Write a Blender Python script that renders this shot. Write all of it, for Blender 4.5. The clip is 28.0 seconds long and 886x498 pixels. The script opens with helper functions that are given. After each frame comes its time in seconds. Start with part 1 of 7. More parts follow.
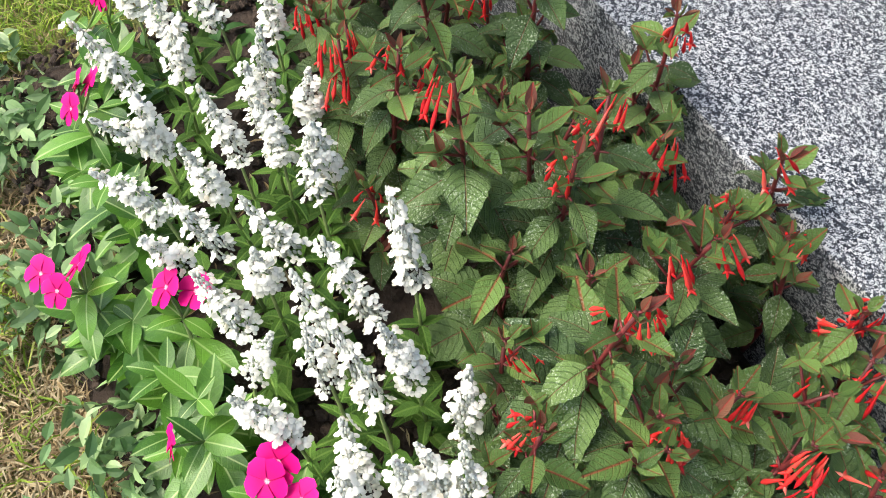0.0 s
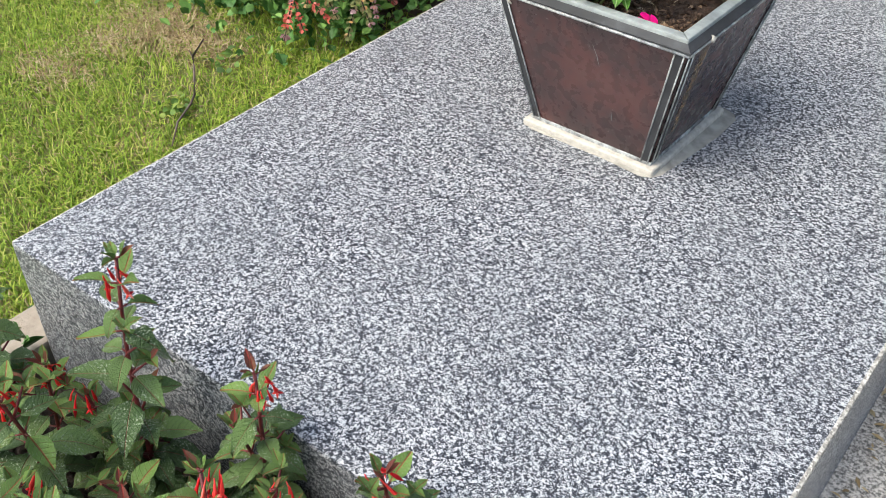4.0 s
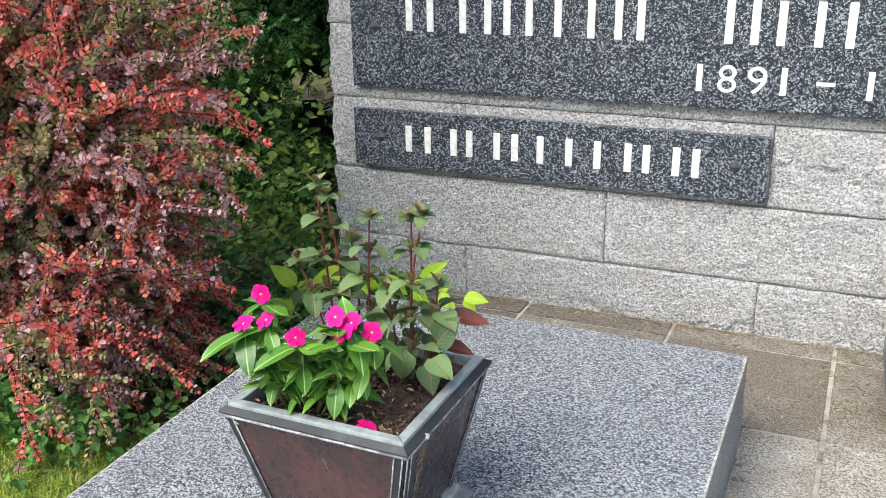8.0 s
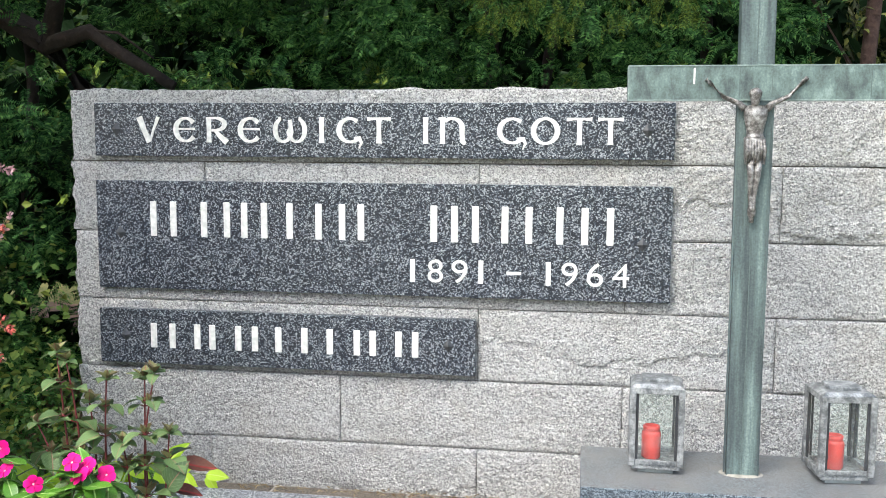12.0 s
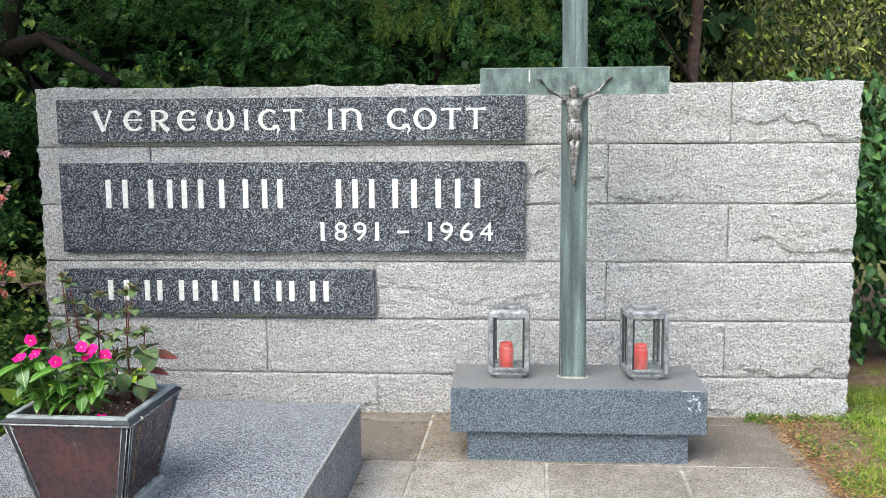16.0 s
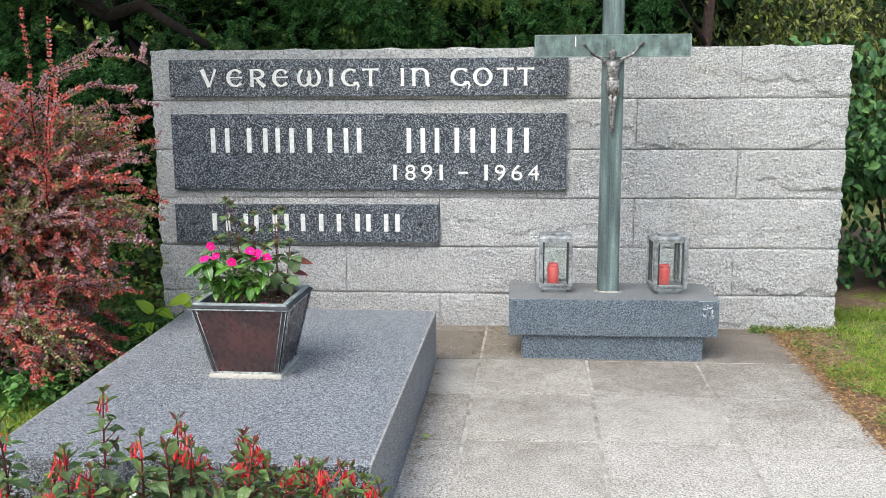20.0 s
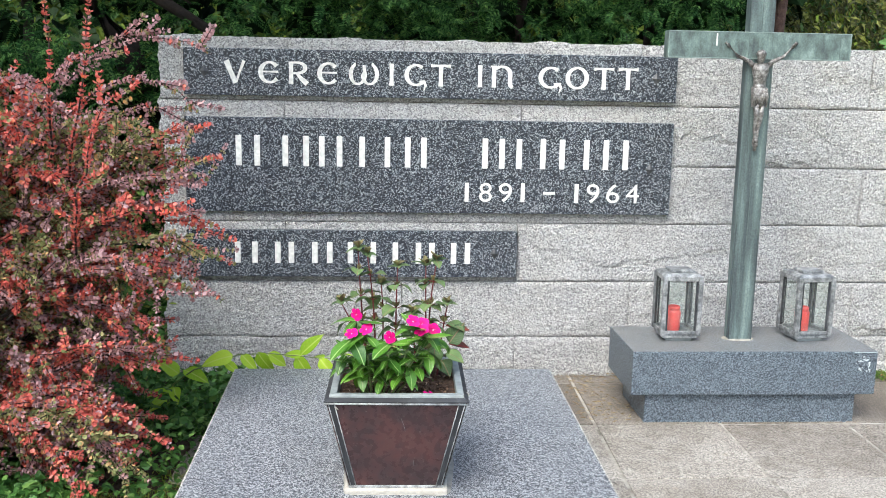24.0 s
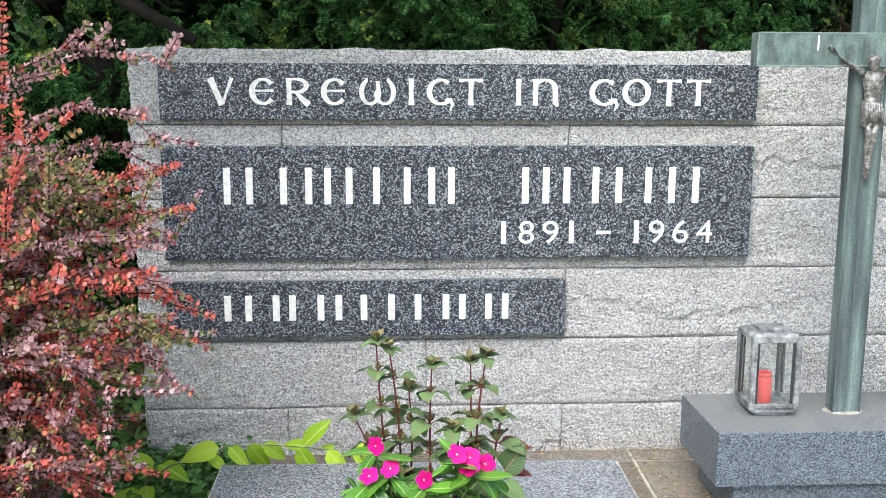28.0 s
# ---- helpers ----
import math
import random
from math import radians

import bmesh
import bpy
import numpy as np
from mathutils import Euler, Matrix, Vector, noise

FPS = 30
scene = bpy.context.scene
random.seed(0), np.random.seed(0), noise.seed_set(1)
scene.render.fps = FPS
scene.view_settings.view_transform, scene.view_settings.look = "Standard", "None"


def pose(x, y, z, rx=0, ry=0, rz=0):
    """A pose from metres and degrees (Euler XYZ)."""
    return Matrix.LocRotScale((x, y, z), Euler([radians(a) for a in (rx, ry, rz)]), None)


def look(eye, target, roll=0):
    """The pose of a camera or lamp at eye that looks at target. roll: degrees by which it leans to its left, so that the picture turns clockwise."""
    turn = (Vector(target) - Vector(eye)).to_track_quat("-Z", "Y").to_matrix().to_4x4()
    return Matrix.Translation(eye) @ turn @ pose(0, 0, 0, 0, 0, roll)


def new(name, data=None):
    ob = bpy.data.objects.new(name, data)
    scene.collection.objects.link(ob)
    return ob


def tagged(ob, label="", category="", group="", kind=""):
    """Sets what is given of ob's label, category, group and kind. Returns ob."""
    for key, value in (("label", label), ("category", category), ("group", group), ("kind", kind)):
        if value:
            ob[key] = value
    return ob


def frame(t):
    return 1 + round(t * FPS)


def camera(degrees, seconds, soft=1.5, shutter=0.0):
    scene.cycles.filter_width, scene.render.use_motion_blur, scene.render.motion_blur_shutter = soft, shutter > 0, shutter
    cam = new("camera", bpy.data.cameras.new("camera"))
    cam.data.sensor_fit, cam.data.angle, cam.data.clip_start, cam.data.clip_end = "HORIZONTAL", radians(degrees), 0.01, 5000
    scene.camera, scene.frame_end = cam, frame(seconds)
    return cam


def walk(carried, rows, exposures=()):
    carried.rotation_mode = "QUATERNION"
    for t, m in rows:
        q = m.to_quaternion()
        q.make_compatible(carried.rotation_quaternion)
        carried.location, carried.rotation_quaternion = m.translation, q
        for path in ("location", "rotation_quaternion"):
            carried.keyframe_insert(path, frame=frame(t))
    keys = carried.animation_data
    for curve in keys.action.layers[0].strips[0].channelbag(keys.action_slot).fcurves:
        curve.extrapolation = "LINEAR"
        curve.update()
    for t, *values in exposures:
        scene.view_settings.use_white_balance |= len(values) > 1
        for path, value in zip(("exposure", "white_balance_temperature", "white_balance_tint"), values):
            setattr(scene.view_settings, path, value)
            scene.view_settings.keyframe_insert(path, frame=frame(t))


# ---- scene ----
cam = camera(50.3, 28.0, soft=0.5)
PATH = [
    (0, (1.409, -3.072, 1.074), (0.445, -2.565, -0.603), -1.1),
    (0.5, (1.407, -3.072, 1.073), (0.438, -2.571, -0.603), -1.4),
    (1, (1.409, -3.071, 1.075), (0.431, -2.58, -0.599), -2.1),
    (1.5, (1.411, -3.063, 1.076), (0.429, -2.558, -0.591), -2.2),
    (2, (1.423, -3.046, 1.101), (0.417, -2.352, -0.482), 0.5),
    (2.5, (1.435, -3.029, 1.12), (0.427, -2.168, -0.378), 1.5),
    (3, (1.452, -3.006, 1.143), (0.433, -2.004, -0.256), 1.2),
    (3.5, (1.467, -2.984, 1.155), (0.481, -1.863, -0.176), 1.2),
    (4, (1.483, -2.961, 1.162), (0.543, -1.74, -0.113), 0.4),
    (4.5, (1.49, -2.945, 1.178), (0.59, -1.634, -0.033), 0.0),
    (6.5, (1.506, -2.93, 1.261), (0.569, -1.434, 0.32), -1.6),
    (7, (1.528, -2.927, 1.284), (0.651, -1.353, 0.416), -1.1),
    (7.5, (1.543, -2.911, 1.292), (0.717, -1.257, 0.528), -1.0),
    (8, (1.562, -2.912, 1.31), (0.827, -1.181, 0.629), -0.7),
    (8.5, (1.578, -2.912, 1.328), (0.937, -1.117, 0.72), -0.5),
    (9, (1.6, -2.905, 1.303), (0.979, -1.072, 0.799), -0.6),
    (9.5, (1.617, -2.893, 1.307), (1.008, -1.04, 0.865), -0.6),
    (10, (1.656, -2.862, 1.324), (1.079, -0.985, 0.94), -0.8),
    (10.5, (1.659, -2.891, 1.315), (1.175, -0.973, 1.022), -0.2),
    (11, (1.674, -2.997, 1.317), (1.264, -1.057, 1.058), 0.2),
    (11.5, (1.702, -3.116, 1.297), (1.351, -1.161, 1.061), 0.2),
    (12, (1.754, -3.221, 1.276), (1.462, -1.256, 1.046), 0.3),
    (12.5, (1.839, -3.317, 1.277), (1.549, -1.353, 1.033), 0.2),
    (14.5, (1.894, -3.643, 1.217), (1.777, -1.659, 0.994), -0.5),
    (15, (1.968, -3.777, 1.241), (1.841, -1.797, 0.994), -0.6),
    (15.5, (1.993, -3.935, 1.263), (1.858, -1.956, 1.006), -0.6),
    (16, (1.989, -4.056, 1.274), (1.846, -2.078, 1.016), -0.4),
    (16.5, (1.968, -4.199, 1.268), (1.813, -2.224, 0.999), -0.8),
    (17, (1.948, -4.304, 1.277), (1.796, -2.33, 0.995), -1.0),
    (17.5, (1.971, -4.458, 1.244), (1.834, -2.482, 0.965), -1.2),
    (18, (1.975, -4.621, 1.267), (1.839, -2.649, 0.957), -1.0),
    (18.5, (1.968, -4.722, 1.279), (1.821, -2.752, 0.966), -0.6),
    (19, (1.917, -4.824, 1.272), (1.773, -2.854, 0.954), -0.3),
    (19.5, (1.851, -4.886, 1.283), (1.708, -2.918, 0.955), -0.3),
    (20, (1.772, -4.858, 1.278), (1.628, -2.894, 0.931), -0.3),
    (20.5, (1.682, -4.738, 1.307), (1.515, -2.779, 0.94), -0.4),
    (21, (1.527, -4.653, 1.342), (1.321, -2.7, 0.965), 0.1),
    (21.5, (1.315, -4.594, 1.3), (1.113, -2.636, 0.945), 0.4),
    (23.5, (0.883, -4.057, 1.317), (0.867, -2.09, 0.959), 0.6),
    (24, (0.799, -3.976, 1.304), (0.934, -2.013, 0.944), 1.1),
    (24.5, (0.784, -3.881, 1.309), (0.916, -1.919, 0.945), 0.8),
    (25, (0.819, -3.727, 1.325), (0.939, -1.764, 0.961), 0.4),
    (25.5, (0.847, -3.598, 1.354), (0.948, -1.635, 0.984), 0.3),
    (26, (0.817, -3.483, 1.345), (0.908, -1.52, 0.976), 0.2),
    (26.5, (0.767, -3.377, 1.335), (0.868, -1.412, 0.977), 0.2),
    (27, (0.763, -3.308, 1.349), (0.877, -1.344, 0.986), 0.3),
    (27.5, (0.766, -3.263, 1.334), (0.889, -1.297, 0.986), 0.4),
    (28, (0.772, -3.257, 1.333), (0.883, -1.29, 0.989), 0.2),
]
walk(cam, [(t, look(eye, target, roll)) for t, eye, target, roll in PATH], exposures=[(0.0, 1.22, 6800, 5), (2.0, 1.18, 6750, 5), (3.0, 1.1, 6680, 5), (4.0, 1.22, 6600, 5), (8.0, 1.27, 6300, 5), (10.0, 1.34, 6250, 5), (12.0, 1.28, 6220, 5), (16.0, 1.17, 6200, 5), (20.0, 1.0, 6150, 5), (24.0, 1.2, 6130, 5), (26.0, 1.34, 6110, 5), (28.0, 1.3, 6130, 5)])

# ---- light: bright overcast day ----
world = bpy.data.worlds.new("sky")
scene.world = world
world.use_nodes = True
wn = world.node_tree
wn.nodes.clear()
sky = wn.nodes.new("ShaderNodeTexSky")
sky.sky_type = "NISHITA"
sky.sun_disc = False
sky.sun_elevation, sky.sun_rotation = radians(52), radians(209)
sky.air_density, sky.dust_density = 1.0, 4.0
bg = wn.nodes.new("ShaderNodeBackground")
bg.inputs["Strength"].default_value = 0.15
wo = wn.nodes.new("ShaderNodeOutputWorld")
wn.links.new(sky.outputs[0], bg.inputs["Color"])
wn.links.new(bg.outputs[0], wo.inputs["Surface"])
sun = new("sun", bpy.data.lights.new("sun", "SUN"))
sun.data.energy, sun.data.angle, sun.data.color = 1.3, radians(42), (1.0, 0.98, 0.94)
sun.matrix_world = look((-2.2, -4.2, 7.0), (0, 0, 0))

# ---- material tools ----
rng = random.Random(7)


def mat(name):
    m = bpy.data.materials.new(name)
    m.use_nodes = True
    nt = m.node_tree
    return m, nt, nt.nodes["Principled BSDF"]


def node(nt, kind, **kw):
    n = nt.nodes.new(kind)
    for k, v in kw.items():
        n.inputs[k.replace("_", " ")].default_value = v
    return n


def ramp(nt, fac, stops, interp="LINEAR"):
    r = nt.nodes.new("ShaderNodeValToRGB")
    r.color_ramp.interpolation = interp
    el = r.color_ramp.elements
    while len(el) < len(stops):
        el.new(0.5)
    for e, (p, c) in zip(el, stops):
        e.position = p
        e.color = (*c, 1) if len(c) == 3 else c
    nt.links.new(fac, r.inputs["Fac"])
    return r.outputs["Color"]


def coords(nt, kind="Object"):
    return nt.nodes.new("ShaderNodeTexCoord").outputs[kind]


def world_pos(nt):
    return nt.nodes.new("ShaderNodeNewGeometry").outputs["Position"]


def noise_tex(nt, vec, scale, detail=4, rough=0.55):
    n = node(nt, "ShaderNodeTexNoise", Scale=scale, Detail=detail, Roughness=rough)
    nt.links.new(vec, n.inputs["Vector"])
    return n.outputs["Fac"]


def voronoi(nt, vec, scale, feature="F1", out="Color"):
    v = nt.nodes.new("ShaderNodeTexVoronoi")
    v.feature = feature
    v.inputs["Scale"].default_value = scale
    nt.links.new(vec, v.inputs["Vector"])
    return v.outputs[out]


def mix(nt, fac, a, b, mode="MIX"):
    x = nt.nodes.new("ShaderNodeMix")
    x.data_type, x.blend_type = "RGBA", mode
    for sock, val in ((x.inputs[0], fac), (x.inputs[6], a), (x.inputs[7], b)):
        if isinstance(val, (int, float)):
            sock.default_value = val
        elif isinstance(val, tuple):
            sock.default_value = (*val, 1)
        else:
            nt.links.new(val, sock)
    return x.outputs[2]


def math_node(nt, op, a, b=0.0, clamp=False):
    x = nt.nodes.new("ShaderNodeMath")
    x.operation, x.use_clamp = op, clamp
    for sock, val in zip(x.inputs, (a, b)):
        if isinstance(val, (int, float)):
            sock.default_value = val
        else:
            nt.links.new(val, sock)
    return x.outputs[0]


def separate(nt, vec):
    s = nt.nodes.new("ShaderNodeSeparateXYZ")
    nt.links.new(vec, s.inputs[0])
    return s.outputs


def bump(nt, bsdf, height, strength, dist=0.01):
    b = node(nt, "ShaderNodeBump", Strength=strength, Distance=dist)
    nt.links.new(height, b.inputs["Height"])
    nt.links.new(b.outputs[0], bsdf.inputs["Normal"])


def rnd(nt, kind="object"):
    if kind == "object":
        return nt.nodes.new("ShaderNodeObjectInfo").outputs["Random"]
    return nt.nodes.new("ShaderNodeNewGeometry").outputs["Random Per Island"]


def granite(name, stops, grain, rough, bump_s=0.1, stain=None, tint=0.12, second=0.45, share=0.4):
    """Speckled stone: mineral grains of random tone over two grain sizes, with broad tonal drift."""
    m, nt, b = mat(name)
    p = world_pos(nt)
    warp = nt.nodes.new("ShaderNodeVectorMath")
    warp.operation = "ADD"
    nz = node(nt, "ShaderNodeTexNoise", Scale=grain * 0.9, Detail=2)
    nt.links.new(p, nz.inputs["Vector"])
    sc = nt.nodes.new("ShaderNodeVectorMath")
    sc.operation = "SCALE"
    sc.inputs["Scale"].default_value = 0.9 / grain
    nt.links.new(nz.outputs["Color"], sc.inputs[0])
    nt.links.new(p, warp.inputs[0])
    nt.links.new(sc.outputs[0], warp.inputs[1])
    g1 = voronoi(nt, warp.outputs[0], grain)
    g2 = voronoi(nt, warp.outputs[0], grain * second)
    v = mix(nt, share, g1, g2)
    sx = nt.nodes.new("ShaderNodeSeparateColor")
    nt.links.new(v, sx.inputs[0])
    col = ramp(nt, sx.outputs[0], stops)
    big = noise_tex(nt, p, 2.2, 5)
    col = mix(nt, tint, col, ramp(nt, big, [(0.3, (0.1, 0.1, 0.1)), (0.7, (0.75, 0.74, 0.72))]), "SOFT_LIGHT")
    if stain:
        f = noise_tex(nt, p, 3.1, 6, 0.7)
        f = math_node(nt, "MULTIPLY", ramp(nt, f, [(0.52, (0, 0, 0)), (0.7, (1, 1, 1))]), stain[1])
        col = mix(nt, f, col, stain[0])
    nt.links.new(col, b.inputs["Base Color"])
    b.inputs["Roughness"].default_value = rough
    h = noise_tex(nt, p, grain * 0.8, 6, 0.7)
    bump(nt, b, h, bump_s, 0.004)
    return m


def leaf_mat(name, dark, light, vein, rough=0.45, vein_w=0.05, ribs=9.0, specks=0.0, sheen=0.5, rib=None, rib_f=0.16, relief=0.4, translucent=0.12, per="object", length=1.0):
    """Leaf blade: midrib and side veins in the blade's own coordinates (y runs along the leaf, x across)."""
    m, nt, b = mat(name)
    o = coords(nt)
    x, y, z = separate(nt, o)
    ax = math_node(nt, "ABSOLUTE", x)
    r = rnd(nt, per)
    n = noise_tex(nt, o, 18 / length, 4)
    f = math_node(nt, "ADD", math_node(nt, "MULTIPLY", r, 0.75), math_node(nt, "MULTIPLY", n, 0.4), True)
    col = ramp(nt, f, [(0.15, dark), (0.95, light)])
    # side veins run forward from the midrib
    bow = math_node(nt, "MULTIPLY", math_node(nt, "MULTIPLY", ax, ax), 1.7 / length)
    ph = math_node(nt, "SUBTRACT", y, math_node(nt, "ADD", math_node(nt, "MULTIPLY", ax, 0.5), bow))
    ph = math_node(nt, "ADD", ph, math_node(nt, "MULTIPLY", noise_tex(nt, o, 5 / length, 2), 0.06 * length))
    saw = math_node(nt, "FRACT", math_node(nt, "MULTIPLY", ph, ribs / length))
    tri = math_node(nt, "ABSOLUTE", math_node(nt, "SUBTRACT", saw, 0.5))
    side = ramp(nt, math_node(nt, "SUBTRACT", 0.5, tri), [(0.0, (1, 1, 1)), (0.12, (0, 0, 0))])
    col = mix(nt, math_node(nt, "MULTIPLY", side, rib_f), col, rib or vein)
    mid = ramp(nt, math_node(nt, "DIVIDE", ax, length), [(vein_w * 0.35, (1, 1, 1)), (vein_w, (0, 0, 0))])
    col = mix(nt, math_node(nt, "MULTIPLY", mid, 0.65), col, vein)
    if specks:
        s = noise_tex(nt, world_pos(nt), 420, 2, 0.6)
        patch = noise_tex(nt, world_pos(nt), 28, 3)
        sp = math_node(nt, "MULTIPLY", ramp(nt, s, [(0.55, (0, 0, 0)), (0.66, (1, 1, 1))]), ramp(nt, patch, [(0.45, (0, 0, 0)), (0.6, (1, 1, 1))]))
        col = mix(nt, math_node(nt, "MULTIPLY", sp, specks), col, (0.48, 0.54, 0.42))
    nt.links.new(col, b.inputs["Base Color"])
    b.inputs["Roughness"].default_value = rough
    b.inputs["Specular IOR Level"].default_value = sheen
    quilt = noise_tex(nt, o, 26 / length, 3, 0.6)
    h = math_node(nt, "ADD", math_node(nt, "MULTIPLY", side, -0.3), math_node(nt, "MULTIPLY", mid, -0.4))
    h = math_node(nt, "ADD", h, math_node(nt, "MULTIPLY", quilt, 0.9))
    bump(nt, b, h, relief, 0.003)
    tr = node(nt, "ShaderNodeBsdfTranslucent")
    nt.links.new(col, tr.inputs["Color"])
    ms = nt.nodes.new("ShaderNodeMixShader")
    ms.inputs[0].default_value = translucent
    nt.links.new(b.outputs[0], ms.inputs[1])
    nt.links.new(tr.outputs[0], ms.inputs[2])
    nt.links.new(ms.outputs[0], nt.nodes["Material Output"].inputs["Surface"])
    return m


def tone_mat(name, stops, rough=0.6, per="island", translucent=0.15, scale=40.0, spec=0.3):
    """Small leaves, petals, blades and litter: a tone for each piece from a ramp, with fine mottling."""
    m, nt, b = mat(name)
    r = rnd(nt, per)
    n = noise_tex(nt, world_pos(nt), scale, 3)
    f = math_node(nt, "ADD", math_node(nt, "MULTIPLY", r, 0.8), math_node(nt, "MULTIPLY", n, 0.25), True)
    col = ramp(nt, f, stops)
    nt.links.new(col, b.inputs["Base Color"])
    b.inputs["Roughness"].default_value = rough
    b.inputs["Specular IOR Level"].default_value = spec
    if translucent:
        tr = node(nt, "ShaderNodeBsdfTranslucent")
        nt.links.new(col, tr.inputs["Color"])
        ms = nt.nodes.new("ShaderNodeMixShader")
        ms.inputs[0].default_value = translucent
        nt.links.new(b.outputs[0], ms.inputs[1])
        nt.links.new(tr.outputs[0], ms.inputs[2])
        nt.links.new(ms.outputs[0], nt.nodes["Material Output"].inputs["Surface"])
    return m


def earth_mat(name, stops, scale, bump_s=0.8):
    m, nt, b = mat(name)
    p = world_pos(nt)
    n1, n2 = noise_tex(nt, p, scale, 8, 0.7), noise_tex(nt, p, scale * 0.12, 4)
    f = math_node(nt, "ADD", math_node(nt, "MULTIPLY", n1, 0.65), math_node(nt, "MULTIPLY", n2, 0.4))
    nt.links.new(ramp(nt, f, stops), b.inputs["Base Color"])
    b.inputs["Roughness"].default_value = 0.95
    bump(nt, b, n1, bump_s, 0.02)
    return m


def metal_mat(name, stops, scale, rough, metallic=0.0, streak=1.0, bump_s=0.15):
    m, nt, b = mat(name)
    p = world_pos(nt)
    mp = nt.nodes.new("ShaderNodeMapping")
    mp.inputs["Scale"].default_value = (1, 1, streak)
    nt.links.new(p, mp.inputs["Vector"])
    n1, n2 = noise_tex(nt, mp.outputs[0], scale, 6, 0.65), noise_tex(nt, p, scale * 6, 3)
    f = math_node(nt, "ADD", math_node(nt, "MULTIPLY", n1, 0.75), math_node(nt, "MULTIPLY", n2, 0.25))
    nt.links.new(ramp(nt, f, stops), b.inputs["Base Color"])
    nt.links.new(ramp(nt, n2, [(0.3, (rough - 0.1,) * 3), (0.7, (min(1, rough + 0.12),) * 3)]), b.inputs["Roughness"])
    b.inputs["Metallic"].default_value = metallic
    bump(nt, b, n2, bump_s, 0.002)
    return m


def plain(name, col, rough=0.6, var=0.15, scale=30.0):
    m, nt, b = mat(name)
    n = noise_tex(nt, world_pos(nt), scale, 5)
    lo, hi = tuple(c * (1 - var) for c in col), tuple(min(1, c * (1 + var)) for c in col)
    nt.links.new(ramp(nt, n, [(0.35, lo), (0.65, hi)]), b.inputs["Base Color"])
    b.inputs["Roughness"].default_value = rough
    return m


SLAB = granite("slab_granite", [(0.3, (0.008, 0.011, 0.018)), (0.44, (0.038, 0.045, 0.06)), (0.52, (0.115, 0.126, 0.148)), (0.6, (0.29, 0.307, 0.33)), (0.74, (0.49, 0.503, 0.515))], 720, 0.45, 0.05, None, 0.12, 0.38, 0.47)
SLAB.node_tree.nodes["Principled BSDF"].inputs["Specular IOR Level"].default_value = 0.46
PLAQUE = granite("plaque_granite", [(0.42, (0.006, 0.009, 0.016)), (0.56, (0.022, 0.031, 0.05)), (0.64, (0.07, 0.087, 0.115)), (0.72, (0.28, 0.305, 0.33)), (0.86, (0.46, 0.485, 0.5))], 230, 0.35, 0.03, None, 0.1, 1.9, 0.4)
PEDESTAL = granite("pedestal_granite", [(0.3, (0.006, 0.011, 0.018)), (0.44, (0.034, 0.05, 0.07)), (0.55, (0.09, 0.117, 0.148)), (0.68, (0.25, 0.295, 0.335))], 520, 0.42, 0.04, None, 0.14, 0.5, 0.36)
WORN = granite("worn_edge_granite", [(0.3, (0.2, 0.19, 0.17)), (0.6, (0.42, 0.4, 0.36)), (0.85, (0.62, 0.6, 0.55))], 340, 0.8, 0.1)


def dusty(m):
    """Settled dust on faces that look up."""
    nt = m.node_tree
    b = nt.nodes["Principled BSDF"]
    up = separate(nt, nt.nodes.new("ShaderNodeNewGeometry").outputs["Normal"])[2]
    f = math_node(nt, "MULTIPLY", ramp(nt, up, [(0.8, (0, 0, 0)), (0.98, (1, 1, 1))]), ramp(nt, noise_tex(nt, world_pos(nt), 9, 6, 0.65), [(0.3, (0.3, 0.3, 0.3)), (0.7, (0.75, 0.75, 0.75))]))
    nt.links.new(mix(nt, f, b.inputs["Base Color"].links[0].from_socket, (0.2, 0.185, 0.17)), b.inputs["Base Color"])
    return m


dusty(PEDESTAL)


def rock_relief(m):
    """Pitted, hammered relief at hand-tool scale on top of the grain."""
    nt = m.node_tree
    b = nt.nodes["Principled BSDF"]
    p = world_pos(nt)
    pits = noise_tex(nt, p, 95, 4, 0.7)
    h = math_node(nt, "ADD", math_node(nt, "MULTIPLY", noise_tex(nt, p, 38, 5, 0.7), 1.0), math_node(nt, "MULTIPLY", pits, 0.8))
    bump(nt, b, h, 1.0, 0.028)
    # pit shade put into the colour, since soft light hides the bump
    col = b.inputs["Base Color"].links[0].from_socket
    dark = ramp(nt, pits, [(0.36, (0.45, 0.45, 0.47)), (0.5, (1, 1, 1))])
    nt.links.new(mix(nt, 0.42, col, dark, "MULTIPLY"), b.inputs["Base Color"])
    return m


ROCK = granite("rough_granite", [(0.22, (0.3, 0.297, 0.296)), (0.4, (0.55, 0.541, 0.534)), (0.55, (0.7, 0.688, 0.676)), (0.75, (0.84, 0.828, 0.81))], 200, 0.92, 1.0, ((0.5, 0.44, 0.34), 0.22), 0.22, 1.9, 0.4)
rock_relief(ROCK)
MORTAR = earth_mat("mortar", [(0.3, (0.26, 0.235, 0.2)), (0.7, (0.52, 0.485, 0.43))], 60, 0.6)
JOINT = earth_mat("joint_mortar", [(0.36, (0.05, 0.042, 0.034)), (0.46, (0.22, 0.2, 0.17)), (0.62, (0.44, 0.41, 0.365))], 16, 0.6)
COPPER = metal_mat("patinated_copper", [(0.32, (0.028, 0.036, 0.04)), (0.45, (0.07, 0.092, 0.094)), (0.57, (0.125, 0.17, 0.162)), (0.74, (0.28, 0.36, 0.335))], 30, 0.55, 0.1, 0.07)
